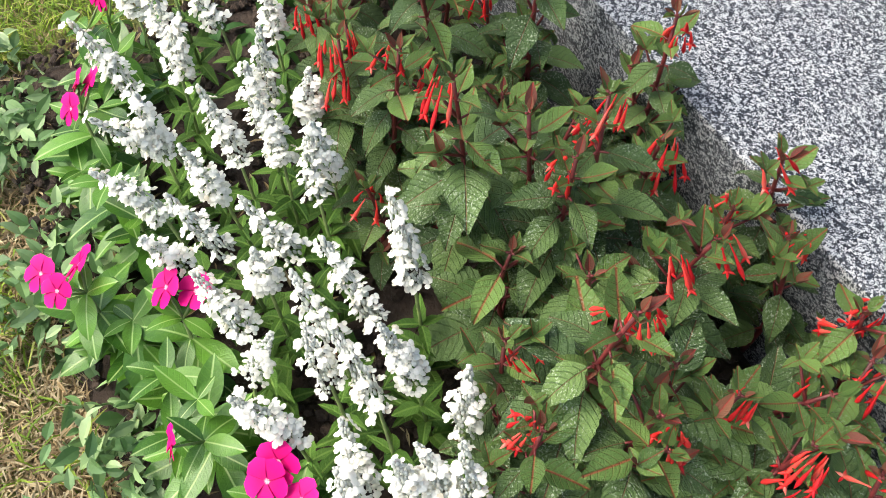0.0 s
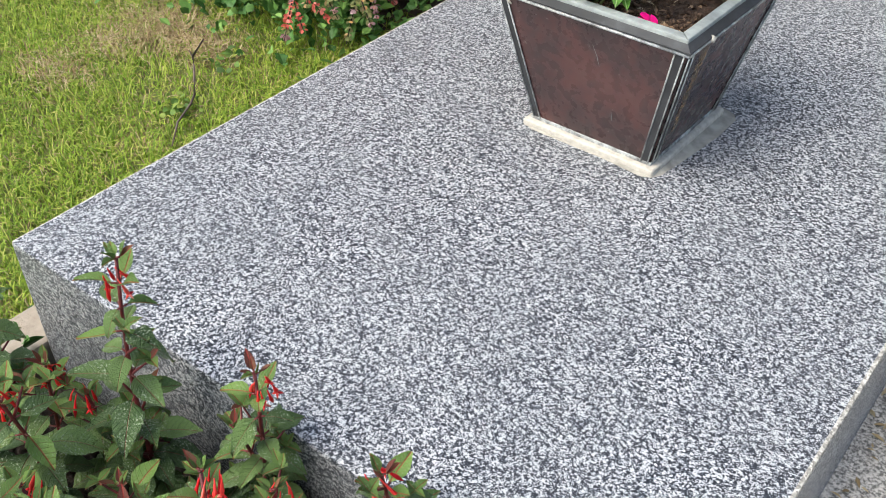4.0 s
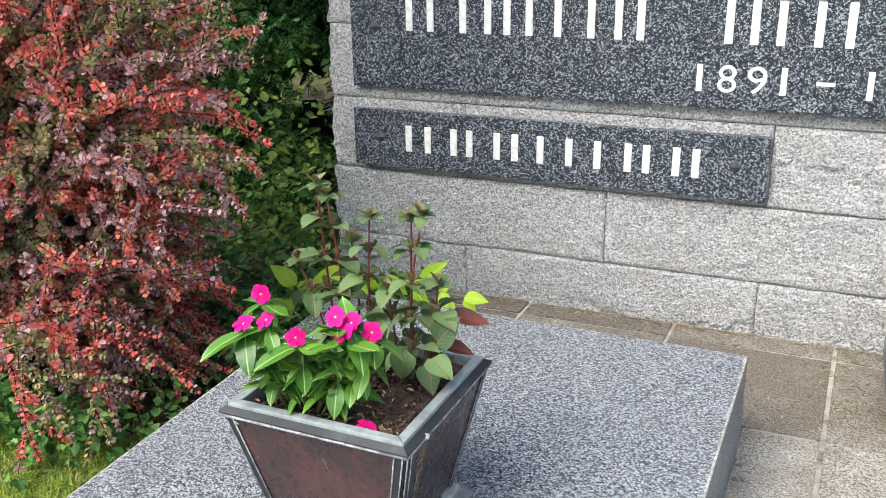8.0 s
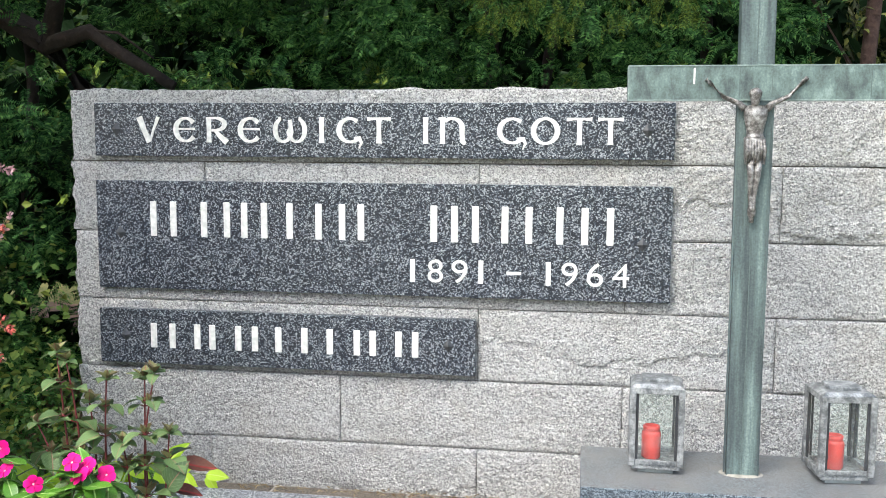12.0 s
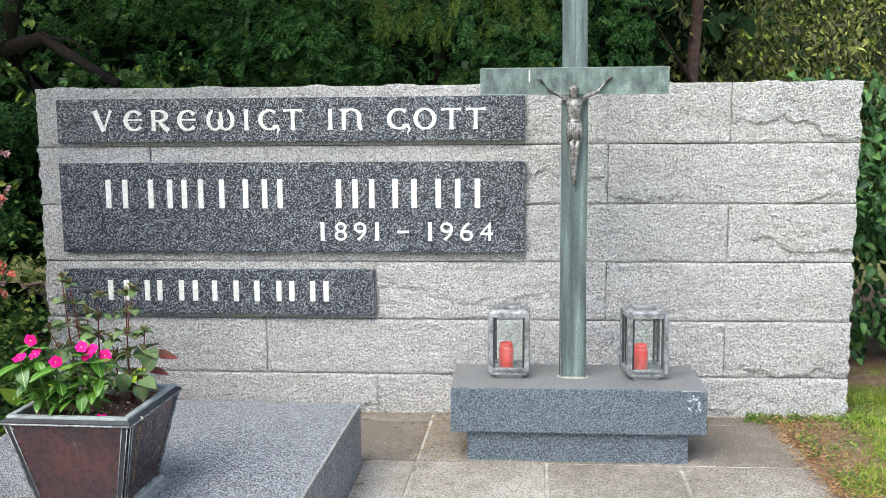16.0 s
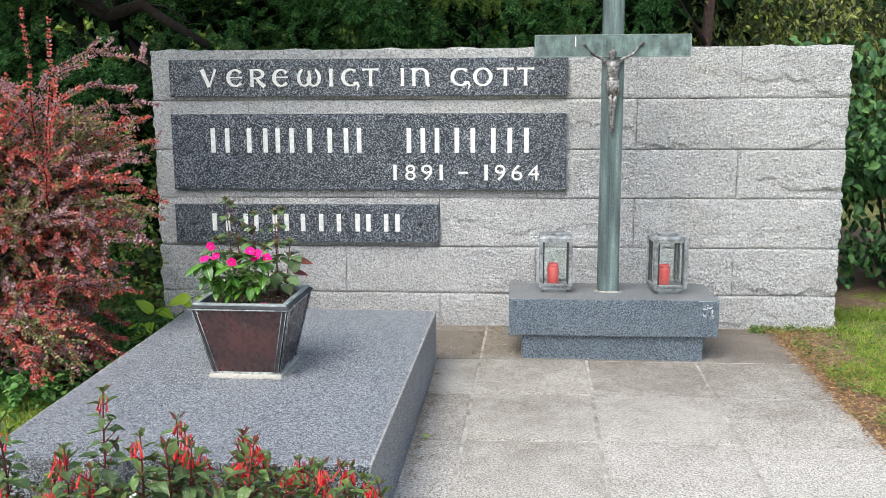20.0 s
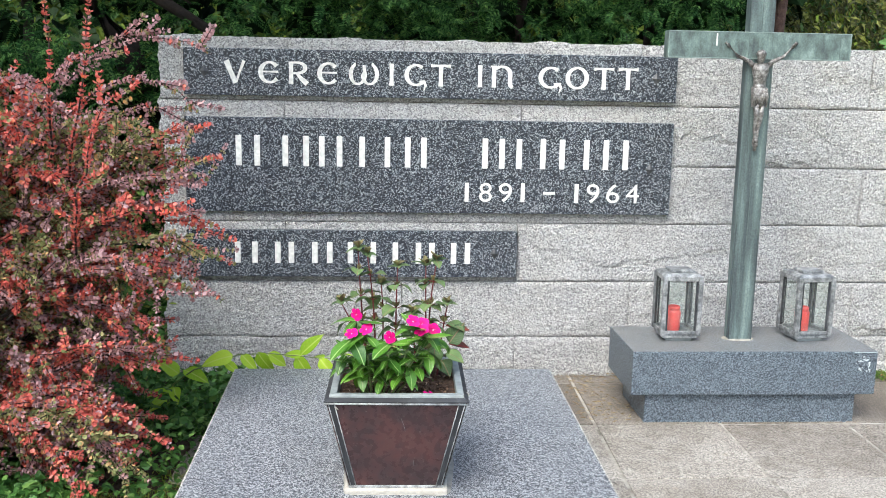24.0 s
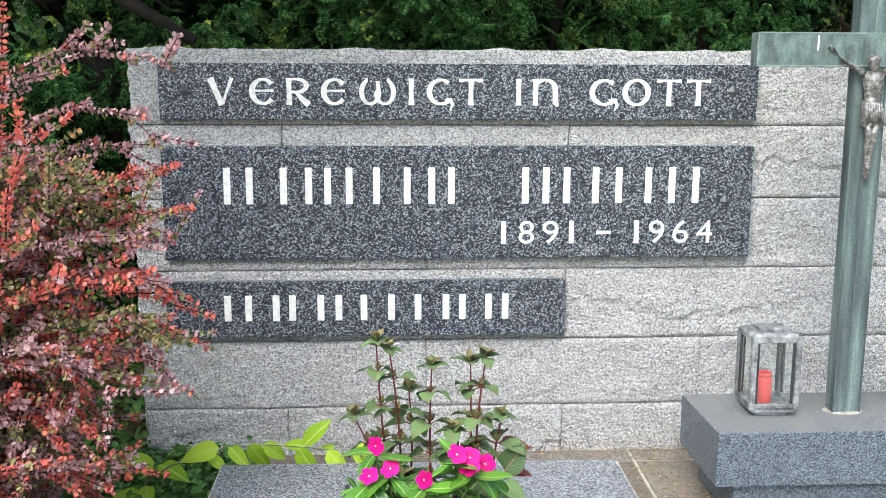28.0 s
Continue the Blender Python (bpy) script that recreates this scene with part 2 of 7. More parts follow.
COPPER_BAR = metal_mat("mottled_copper", [(0.32, (0.04, 0.05, 0.05)), (0.45, (0.088, 0.118, 0.112)), (0.57, (0.15, 0.208, 0.19)), (0.72, (0.3, 0.385, 0.35))], 26, 0.55, 0.1, 0.5)
BEAD_GREEN = metal_mat("pale_edge_green", [(0.3, (0.1, 0.14, 0.13)), (0.55, (0.22, 0.28, 0.26)), (0.75, (0.48, 0.54, 0.5))], 40, 0.6)
SEAM = metal_mat("dark_patina", [(0.3, (0.05, 0.07, 0.07)), (0.7, (0.13, 0.17, 0.165))], 30, 0.6)
BRONZE = metal_mat("dark_bronze", [(0.32, (0.035, 0.036, 0.035)), (0.45, (0.11, 0.1, 0.094)), (0.56, (0.26, 0.25, 0.24)), (0.7, (0.44, 0.44, 0.425))], 70, 0.45, 0.25)
PANEL = metal_mat("brown_panel", [(0.3, (0.028, 0.02, 0.021)), (0.48, (0.045, 0.024, 0.025)), (0.6, (0.08, 0.032, 0.03)), (0.8, (0.11, 0.07, 0.06))], 9, 0.28, 0.1)


def specked(m):
    """Pale specks and spatter on a dark smooth face."""
    nt = m.node_tree
    b = nt.nodes["Principled BSDF"]
    f = ramp(nt, noise_tex(nt, world_pos(nt), 150, 2, 0.5), [(0.7, (0, 0, 0)), (0.76, (0.5, 0.5, 0.5))])
    nt.links.new(mix(nt, f, b.inputs["Base Color"].links[0].from_socket, (0.32, 0.29, 0.26)), b.inputs["Base Color"])


specked(PANEL)
LEAD = metal_mat("grey_lead", [(0.3, (0.016, 0.016, 0.018)), (0.55, (0.035, 0.037, 0.042)), (0.78, (0.1, 0.108, 0.114))], 14, 0.58, 0.1)
BEAD = metal_mat("bright_bead", [(0.35, (0.06, 0.06, 0.062)), (0.48, (0.24, 0.25, 0.25)), (0.6, (0.48, 0.5, 0.5)), (0.75, (0.7, 0.72, 0.72))], 45, 0.5, 0.15)
RIM = metal_mat("weathered_rim", [(0.3, (0.14, 0.15, 0.15)), (0.55, (0.3, 0.33, 0.33)), (0.8, (0.5, 0.54, 0.53))], 16, 0.6, 0.15)
LANTERN = metal_mat("lantern_metal", [(0.3, (0.05, 0.053, 0.057)), (0.46, (0.14, 0.147, 0.152)), (0.58, (0.32, 0.33, 0.335)), (0.74, (0.58, 0.59, 0.59))], 30, 0.42, 0.2)


def stain_mat():
    """Patchy brown film, thin enough to see the panel through."""
    m, nt, b = mat("brown_run")
    b.inputs["Base Color"].default_value = (0.38, 0.25, 0.14, 1)
    b.inputs["Roughness"].default_value = 0.8
    f = ramp(nt, noise_tex(nt, world_pos(nt), 90, 5, 0.7), [(0.38, (0.05, 0.05, 0.05)), (0.62, (0.75, 0.75, 0.75))])
    nt.links.new(f, b.inputs["Alpha"])
    return m


STAIN = stain_mat()
PLATE = plain("limestone_plate", (0.42, 0.395, 0.345), 0.85, 0.16, 90)
SMEAR = plain("mortar_smear", (0.3, 0.285, 0.25), 0.95, 0.22, 40)
WHITE = plain("white_letters", (0.72, 0.71, 0.675), 0.6, 0.16, 60)
LIME = plain("lime_mark", (0.55, 0.6, 0.62), 0.9, 0.3, 120)
SOIL = earth_mat("soil", [(0.3, (0.018, 0.012, 0.009)), (0.55, (0.055, 0.036, 0.026)), (0.8, (0.14, 0.095, 0.065))], 45)
PEAT = earth_mat("potting_soil", [(0.3, (0.03, 0.018, 0.012)), (0.52, (0.1, 0.058, 0.037)), (0.7, (0.2, 0.125, 0.08)), (0.82, (0.4, 0.31, 0.21))], 70)
LITTER = earth_mat("litter", [(0.3, (0.06, 0.036, 0.025)), (0.5, (0.17, 0.105, 0.068)), (0.72, (0.32, 0.23, 0.15))], 30)
LAWN = earth_mat("lawn_ground", [(0.3, (0.05, 0.07, 0.016)), (0.5, (0.13, 0.14, 0.04)), (0.7, (0.3, 0.24, 0.1))], 35)
CONCRETE = earth_mat("concrete_edge", [(0.3, (0.2, 0.165, 0.13)), (0.7, (0.4, 0.35, 0.29))], 40, 0.4)


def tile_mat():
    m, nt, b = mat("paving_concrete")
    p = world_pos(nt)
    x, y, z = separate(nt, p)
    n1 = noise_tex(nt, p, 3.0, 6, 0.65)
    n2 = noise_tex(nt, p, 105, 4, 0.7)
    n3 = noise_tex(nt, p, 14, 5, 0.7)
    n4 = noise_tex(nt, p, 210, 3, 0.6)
    # blotches of dirt; the y term darkens the slabs steadily towards the wall
    tile_tone = math_node(nt, "ADD", math_node(nt, "MULTIPLY", n1, 0.9), math_node(nt, "MULTIPLY", n3, 0.75))
    tile_tone = math_node(nt, "ADD", tile_tone, math_node(nt, "MULTIPLY", y, 0.36))
    tile_tone = math_node(nt, "ADD", tile_tone, math_node(nt, "MULTIPLY", rnd(nt), 0.34))
    col = ramp(nt, tile_tone, [(-0.05, (0.41, 0.384, 0.346)), (0.32, (0.35, 0.323, 0.287)), (0.68, (0.23, 0.206, 0.176)), (1.0, (0.14, 0.118, 0.095))])
    grit = math_node(nt, "ADD", math_node(nt, "MULTIPLY", n2, 0.5), math_node(nt, "MULTIPLY", n4, 0.5))
    col = mix(nt, 0.68, col, ramp(nt, grit, [(0.4, (0.04, 0.04, 0.04)), (0.5, (0.52, 0.52, 0.52)), (0.6, (0.95, 0.95, 0.95))]), "OVERLAY")
    rust = ramp(nt, noise_tex(nt, p, 4.2, 5, 0.7), [(0.66, (0, 0, 0)), (0.74, (1, 1, 1))])
    col = mix(nt, math_node(nt, "MULTIPLY", rust, 0.35), col, (0.3, 0.19, 0.09))
    nt.links.new(col, b.inputs["Base Color"])
    b.inputs["Roughness"].default_value = 0.9
    bump(nt, b, grit, 0.6, 0.005)
    return m


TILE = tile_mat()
BARK = earth_mat("bark", [(0.3, (0.012, 0.009, 0.008)), (0.6, (0.04, 0.028, 0.024)), (0.8, (0.1, 0.07, 0.055))], 40)
REDBARK = earth_mat("red_bark", [(0.3, (0.03, 0.015, 0.012)), (0.5, (0.07, 0.04, 0.032)), (0.7, (0.14, 0.085, 0.07))], 30)
TWIG = earth_mat("grey_twig", [(0.3, (0.05, 0.035, 0.03)), (0.6, (0.13, 0.1, 0.085))], 60, 0.3)
STEM_RED = plain("red_stem", (0.13, 0.018, 0.02), 0.5, 0.4, 60)
STEM_GREEN = plain("green_stem", (0.16, 0.22, 0.07), 0.5, 0.3, 60)
FUCHSIA_LEAF = leaf_mat("fuchsia_leaf", (0.034, 0.074, 0.021), (0.15, 0.24, 0.07), (0.19, 0.06, 0.04), 0.42, 0.013, 8, 0.8, translucent=0.06, sheen=0.42, rib=(0.03, 0.055, 0.022), rib_f=0.28, relief=1.1)
FUCHSIA_YOUNG = leaf_mat("fuchsia_young_leaf", (0.07, 0.12, 0.035), (0.2, 0.29, 0.085), (0.3, 0.06, 0.045), 0.45, 0.024, 7, rib=(0.05, 0.09, 0.03), rib_f=0.45, relief=0.8)
FUCHSIA_TOP = leaf_mat("fuchsia_top_leaf", (0.056, 0.12, 0.028), (0.17, 0.285, 0.07), (0.32, 0.03, 0.03), 0.45, 0.03, 7, 0.3, sheen=0.35, rib=(0.15, 0.07, 0.03), rib_f=0.35, relief=0.9)
FUCHSIA_TIP = leaf_mat("fuchsia_tip_leaf", (0.12, 0.035, 0.03), (0.24, 0.11, 0.06), (0.35, 0.03, 0.03), 0.5, 0.04, 6, sheen=0.3, relief=0.6)
PLANTER_FUCHSIA = leaf_mat("planter_fuchsia_leaf", (0.04, 0.08, 0.025), (0.15, 0.235, 0.08), (0.28, 0.14, 0.09), 0.5, 0.028, 8, rib=(0.22, 0.29, 0.14), rib_f=0.3, relief=0.6)
PLANTER_TIP = leaf_mat("planter_fuchsia_tip", (0.1, 0.08, 0.042), (0.3, 0.29, 0.12), (0.26, 0.05, 0.05), 0.5, 0.03, 8, sheen=0.3, relief=0.6)
RED_FLOWER = tone_mat("fuchsia_flower", [(0.1, (0.6, 0.012, 0.025)), (0.5, (0.8, 0.03, 0.035)), (0.8, (0.88, 0.1, 0.08)), (0.97, (0.9, 0.36, 0.3))], 0.4, "island", 0.3)
SALVIA_LEAF = leaf_mat("salvia_leaf", (0.035, 0.1, 0.01), (0.12, 0.24, 0.035), (0.2, 0.33, 0.07), 0.5, 0.04, 7, sheen=0.3, relief=0.7)
PETAL_WHITE = tone_mat("white_petal", [(0.05, (0.85, 0.83, 0.75)), (0.85, (0.96, 0.94, 0.87)), (1.0, (0.6, 0.48, 0.32))], 0.6, "island", 0.3)
CALYX = tone_mat("woolly_calyx", [(0.05, (0.4, 0.42, 0.37)), (0.5, (0.68, 0.69, 0.63)), (0.88, (0.86, 0.86, 0.81)), (1.0, (0.5, 0.42, 0.3))], 0.9, "island", 0.2)
VINCA_LEAF = leaf_mat("vinca_leaf", (0.03, 0.1, 0.01), (0.125, 0.29, 0.03), (0.4, 0.54, 0.2), 0.3, 0.022, 7, sheen=0.5, rib=(0.17, 0.33, 0.06), rib_f=0.12, relief=0.25)
LIME_LEAF = leaf_mat("lime_leaf", (0.26, 0.44, 0.02), (0.46, 0.64, 0.05), (0.55, 0.65, 0.16), 0.5, 0.03, 8, sheen=0.25, translucent=0.35)
WEED_LEAF = tone_mat("weed_leaf", [(0.1, (0.028, 0.08, 0.017)), (0.6, (0.075, 0.18, 0.037)), (0.95, (0.19, 0.33, 0.08))], 0.55)
STRIP_WEED = tone_mat("strip_weed_leaf", [(0.05, (0.035, 0.07, 0.012)), (0.5, (0.09, 0.17, 0.03)), (0.9, (0.24, 0.28, 0.05))], 0.6)
BERB_RED = tone_mat("berberis_red", [(0.05, (0.44, 0.07, 0.06)), (0.5, (0.71, 0.165, 0.135)), (0.8, (0.77, 0.29, 0.24)), (1, (0.85, 0.25, 0.06))], 0.65, translucent=0.38)
BERB_PURPLE = tone_mat("berberis_purple", [(0.05, (0.24, 0.12, 0.125)), (0.5, (0.47, 0.275, 0.285)), (0.8, (0.62, 0.43, 0.45)), (1, (0.7, 0.26, 0.2))], 0.65, translucent=0.34)
BERB_GREEN = tone_mat("berberis_green", [(0.05, (0.11, 0.14, 0.05)), (0.5, (0.26, 0.28, 0.11)), (0.8, (0.42, 0.33, 0.18)), (1, (0.74, 0.32, 0.09))], 0.6, translucent=0.3)
YEW = tone_mat("yew_needles", [(0.05, (0.008, 0.024, 0.008)), (0.4, (0.03, 0.088, 0.026)), (0.75, (0.09, 0.21, 0.056)), (1, (0.22, 0.38, 0.1))], 0.65, translucent=0.06, spec=0.08)
# near-black green: the hedge's inner shade is put into this leaf colour
YEW_SHADE = tone_mat("shaded_yew", [(0.05, (0.004, 0.011, 0.005)), (0.9, (0.016, 0.036, 0.013))], 0.8, translucent=0, spec=0.05)
YEW_LIGHT = tone_mat("light_needles", [(0.05, (0.02, 0.04, 0.008)), (0.5, (0.06, 0.1, 0.018)), (0.9, (0.2, 0.27, 0.04))], 0.6, translucent=0.25, spec=0.15)
OLIVE = tone_mat("olive_leaves", [(0.05, (0.018, 0.021, 0.008)), (0.5, (0.068, 0.078, 0.022)), (0.9, (0.26, 0.28, 0.065))], 0.5)
LAUREL = tone_mat("broad_leaves", [(0.05, (0.01, 0.032, 0.011)), (0.5, (0.042, 0.11, 0.034)), (0.95, (0.15, 0.28, 0.085))], 0.45, spec=0.25)
GRASS = tone_mat("grass_blades", [(0.05, (0.08, 0.14, 0.014)), (0.5, (0.2, 0.31, 0.03)), (0.8, (0.33, 0.41, 0.06)), (1.0, (0.52, 0.44, 0.17))], 0.6, translucent=0.25)
DRY = tone_mat("dry_litter", [(0.05, (0.14, 0.09, 0.045)), (0.5, (0.34, 0.25, 0.13)), (0.95, (0.5, 0.42, 0.27))], 0.8)
CHIPS = tone_mat("bark_chips", [(0.05, (0.04, 0.022, 0.014)), (0.5, (0.14, 0.08, 0.05)), (0.8, (0.32, 0.21, 0.13)), (1, (0.65, 0.54, 0.4))], 0.9, translucent=0)
RUST_LITTER = tone_mat("rust_litter", [(0.05, (0.1, 0.05, 0.025)), (0.5, (0.3, 0.16, 0.07)), (0.85, (0.48, 0.31, 0.14)), (1, (0.6, 0.5, 0.3))], 0.9, translucent=0)


def magenta_mat():
    m, nt, b = mat("magenta_petal")
    o = coords(nt)
    ln = nt.nodes.new("ShaderNodeVectorMath")
    ln.operation = "LENGTH"
    nt.links.new(o, ln.inputs[0])
    n = noise_tex(nt, o, 160, 3)
    f = math_node(nt, "ADD", math_node(nt, "MULTIPLY", ln.outputs["Value"], 41), math_node(nt, "MULTIPLY", n, 0.12))
    nt.links.new(ramp(nt, f, [(0.13, (0.95, 0.85, 0.9)), (0.2, (0.5, 0.004, 0.13)), (0.7, (0.64, 0.002, 0.17)), (1.0, (0.68, 0.005, 0.2)), (1.12, (0.78, 0.08, 0.3))]), b.inputs["Base Color"])
    b.inputs["Roughness"].default_value = 0.6
    b.inputs["Specular IOR Level"].default_value = 0.15
    return m


MAGENTA = magenta_mat()


def glass_mat():
    m, nt, b = mat("lantern_glass")
    b.inputs["Base Color"].default_value = (0.55, 0.57, 0.56, 1)
    b.inputs["Roughness"].default_value = 0.08
    tr = nt.nodes.new("ShaderNodeBsdfTransparent")
    tr.inputs["Color"].default_value = (0.95, 0.97, 0.96, 1)
    dust = ramp(nt, noise_tex(nt, world_pos(nt), 22, 5, 0.7), [(0.35, (0.02, 0.02, 0.02)), (0.75, (0.09, 0.09, 0.09))])
    ms = nt.nodes.new("ShaderNodeMixShader")
    nt.links.new(dust, ms.inputs[0])
    nt.links.new(tr.outputs[0], ms.inputs[1])
    nt.links.new(b.outputs[0], ms.inputs[2])
    nt.links.new(ms.outputs[0], nt.nodes["Material Output"].inputs["Surface"])
    return m


GLASS = glass_mat()
CANDLE = plain("red_candle", (0.7, 0.06, 0.05), 0.35, 0.1, 20)

# ---- building tools ----


def thing(name, at, label, category, group="", kind="", yaw=0.0):
    ob = new(name)
    ob.empty_display_size = 0.05
    ob.matrix_world = pose(*at, 0, 0, yaw)
    return tagged(ob, label, category, group, kind)


def mesh_of(name, bm, material):
    me = bpy.data.meshes.new(name)
    bm.to_mesh(me)
    bm.free()
    me.materials.append(material)
    return me


def part(name, bm, material, parent=None, label="", smooth=False, m=None):
    me = bm if isinstance(bm, bpy.types.Mesh) else mesh_of(name, bm, material)
    if smooth:
        me.shade_smooth()
    ob = new(name, me)
    if parent:
        ob.parent = parent
    if m is not None:
        ob.matrix_basis = m
    return tagged(ob, label)


def raw_mesh(name, verts, faces, material, smooth=False):
    me = bpy.data.meshes.new(name)
    me.from_pydata(verts, [], faces)
    me.materials.append(material)
    if smooth:
        me.shade_smooth()
    return me


def box(x0, x1, y0, y1, z0, z1, bev=0.0, seg=2):
    bm = bmesh.new()
    bmesh.ops.create_cube(bm, size=1)
    for v in bm.verts:
        v.co = Vector((x0 + (v.co.x + 0.5) * (x1 - x0), y0 + (v.co.y + 0.5) * (y1 - y0), z0 + (v.co.z + 0.5) * (z1 - z0)))
    if bev:
        bmesh.ops.bevel(bm, geom=bm.edges[:], offset=bev, segments=seg, affect="EDGES", profile=0.6)
    return bm


def hexa(bottom, top, bev=0.0):
    """A solid from four bottom and four top corners, both counter-clockwise."""
    bm = bmesh.new()
    a = [bm.verts.new(p) for p in bottom]
    b = [bm.verts.new(p) for p in top]
    bm.faces.new(a[::-1])
    bm.faces.new(b)
    for i in range(4):
        j = (i + 1) % 4
        bm.faces.new((a[i], a[j], b[j], b[i]))
    if bev:
        bmesh.ops.bevel(bm, geom=bm.edges[:], offset=bev, segments=2, affect="EDGES", profile=0.6)
    return bm


def tube_mesh(paths, sides=6):
    """Tapered tubes along polylines of (point, radius); returns verts, faces."""
    V, F = [], []
    for path in paths:
        base = len(V)
        for i, (p, r) in enumerate(path):
            p = Vector(p)
            q0, q1 = Vector(path[max(0, i - 1)][0]), Vector(path[min(len(path) - 1, i + 1)][0])
            d = (q1 - q0).normalized()
            u = d.orthogonal().normalized()
            w = d.cross(u)
            for k in range(sides):
                a = 2 * math.pi * k / sides
                V.append(p + r * (math.cos(a) * u + math.sin(a) * w))
        for i in range(len(path) - 1):
            for k in range(sides):
                k2 = (k + 1) % sides
                F.append((base + i * sides + k, base + i * sides + k2, base + (i + 1) * sides + k2, base + (i + 1) * sides + k))
        F.append(tuple(base + (len(path) - 1) * sides + k for k in range(sides)))
        F.append(tuple(base + k for k in reversed(range(sides))))
    return [tuple(v) for v in V], F


def leaf_data(length, width, fold=0.25, droop=0.25, n=6, blunt=0.5, wave=0.0, serr=0.0, tip=0.0, quilt=0.0):
    """A blade along +y, folded at the midrib and drooping to its tip; returns verts, faces.
    tip draws the end out to a point, quilt raises the blade between the side veins."""
    V, F = [], []
    cols = (-1, -0.72, -0.36, 0, 0.36, 0.72, 1) if quilt else (-1, -0.5, 0, 0.5, 1)
    k = len(cols)
    for i in range(n + 1):
        u = i / n
        w = width * 0.5 * (math.sin(math.pi * u ** (0.55 + 0.3 * blunt)) ** 0.8 if 0 < u < 1 else 0.0)
        w *= 1 - tip * max(0.0, (u - 0.55) / 0.45) ** 1.3 * (1 - u * 0.3)
        if i == 0:
            w = width * 0.04
        for c in cols:
            ww = w * (1 + (serr * (1 if i % 2 else -1) if abs(c) == 1 else 0))
            x = c * ww
            z = fold * abs(x) - droop * length * u * u + wave * width * math.sin(6.0 * u + c * 1.7) * abs(c)
            if quilt:
                z += quilt * width * math.sin(math.pi * min(1.0, 1.3 * abs(c))) * (0.5 + 0.5 * math.cos(2 * math.pi * (u * n / 2 - 0.5 * abs(c))))
            V.append((x, length * u * (1 - 0.12 * droop * u) + (0.06 * length * abs(c) if quilt and 0 < i < n else 0), z))
    for i in range(n):
        for c in range(k - 1):
            a = i * k + c
            F.append((a, a + 1, a + k + 1, a + k))
    return V, F


def leaf_mesh(name, material, *a, **k):
    return raw_mesh(name, *leaf_data(*a, **k), material, True)


def put_leaf(name, me, parent, p, azim, elev, scale, roll=0.0):
    ob = new(name, me)
    ob.parent = parent
    ob.matrix_basis = pose(*p, 0, 0, azim) @ pose(0, 0, 0, elev, 0, 0) @ pose(0, 0, 0, 0, roll, 0) @ Matrix.Scale(scale, 4)
    return ob


def scatter_mesh(name, unit, mats, material):
    """Many copies of one small shape joined into one mesh."""
    uv, uf = unit
    U = np.array(uv, float)
    n = len(mats)
    M = np.array([[list(r) for r in m] for m in mats])
    V = (np.einsum("nij,vj->nvi", M[:, :3, :3], U) + M[:, None, :3, 3]).reshape(-1, 3)
    F = []
    k = len(uv)
    for i in range(n):
        F += [tuple(i * k + j for j in f) for f in uf]
    me = bpy.data.meshes.new(name)
    me.from_pydata(V.tolist(), [], F)
    me.materials.append(material)
    return me


def turned(p, d, n):
    """Pose at p with y along d and z as near to n as can be."""
    y = Vector(d).normalized()
    x = y.cross(Vector(n)).normalized()
    z = x.cross(y)
    return Matrix(((x.x, y.x, z.x, p[0]), (x.y, y.y, z.y, p[1]), (x.z, y.z, z.z, p[2]), (0, 0, 0, 1)))


def put_turned(name, me, parent, p, d, n, scale):
    return part(name, me, None, parent, m=turned(p, d, n) @ Matrix.Scale(scale, 4))


# ---- ground ----
def sheet(name, x0, x1, y0, y1, step, z, amp, material, edge=0.0, seed=0.0):
    nx, ny = max(1, int((x1 - x0) / step)), max(1, int((y1 - y0) / step))
    V, F = [], []
    for j in range(ny + 1):
        for i in range(nx + 1):
            x, y = x0 + (x1 - x0) * i / nx, y0 + (y1 - y0) * j / ny
            n = noise.fractal(Vector((x * 4 + seed, y * 4, seed)), 0.8, 2.0, 5)
            f = 1.0
            if edge:
                d = min(x - x0, x1 - x, y - y0, y1 - y) + 0.05 * noise.noise(Vector((x * 6, y * 6, 3)))
                f = max(0.0, min(1.0, d / edge))
            V.append((x, y, (z + amp * n) * f - (0.02 * (1 - f) if edge else 0)))
    for j in range(ny):
        for i in range(nx):
            a = j * (nx + 1) + i
            F.append((a, a + 1, a + nx + 2, a + nx + 1))
    return raw_mesh(name, V, F, material, True)


def ground_sheet():
    # fine near the grave, coarse to the horizon
    xs = [-600, -150, -40, -12, -6] + [-4 + 0.25 * i for i in range(45)] + [9, 14, 40, 150, 600]
    ys = [-600, -150, -40, -14, -8] + [-6 + 0.25 * i for i in range(45)] + [7, 12, 40, 150, 600]
    V = [(x, y, -0.012 + 0.008 * noise.noise(Vector((x * 1.5, y * 1.5, 0)))) for y in ys for x in xs]
    n = len(xs)
    F = [(j * n + i, j * n + i + 1, (j + 1) * n + i + 1, (j + 1) * n + i) for j in range(len(ys) - 1) for i in range(n - 1)]
    return raw_mesh("ground", V, F, LAWN, True)


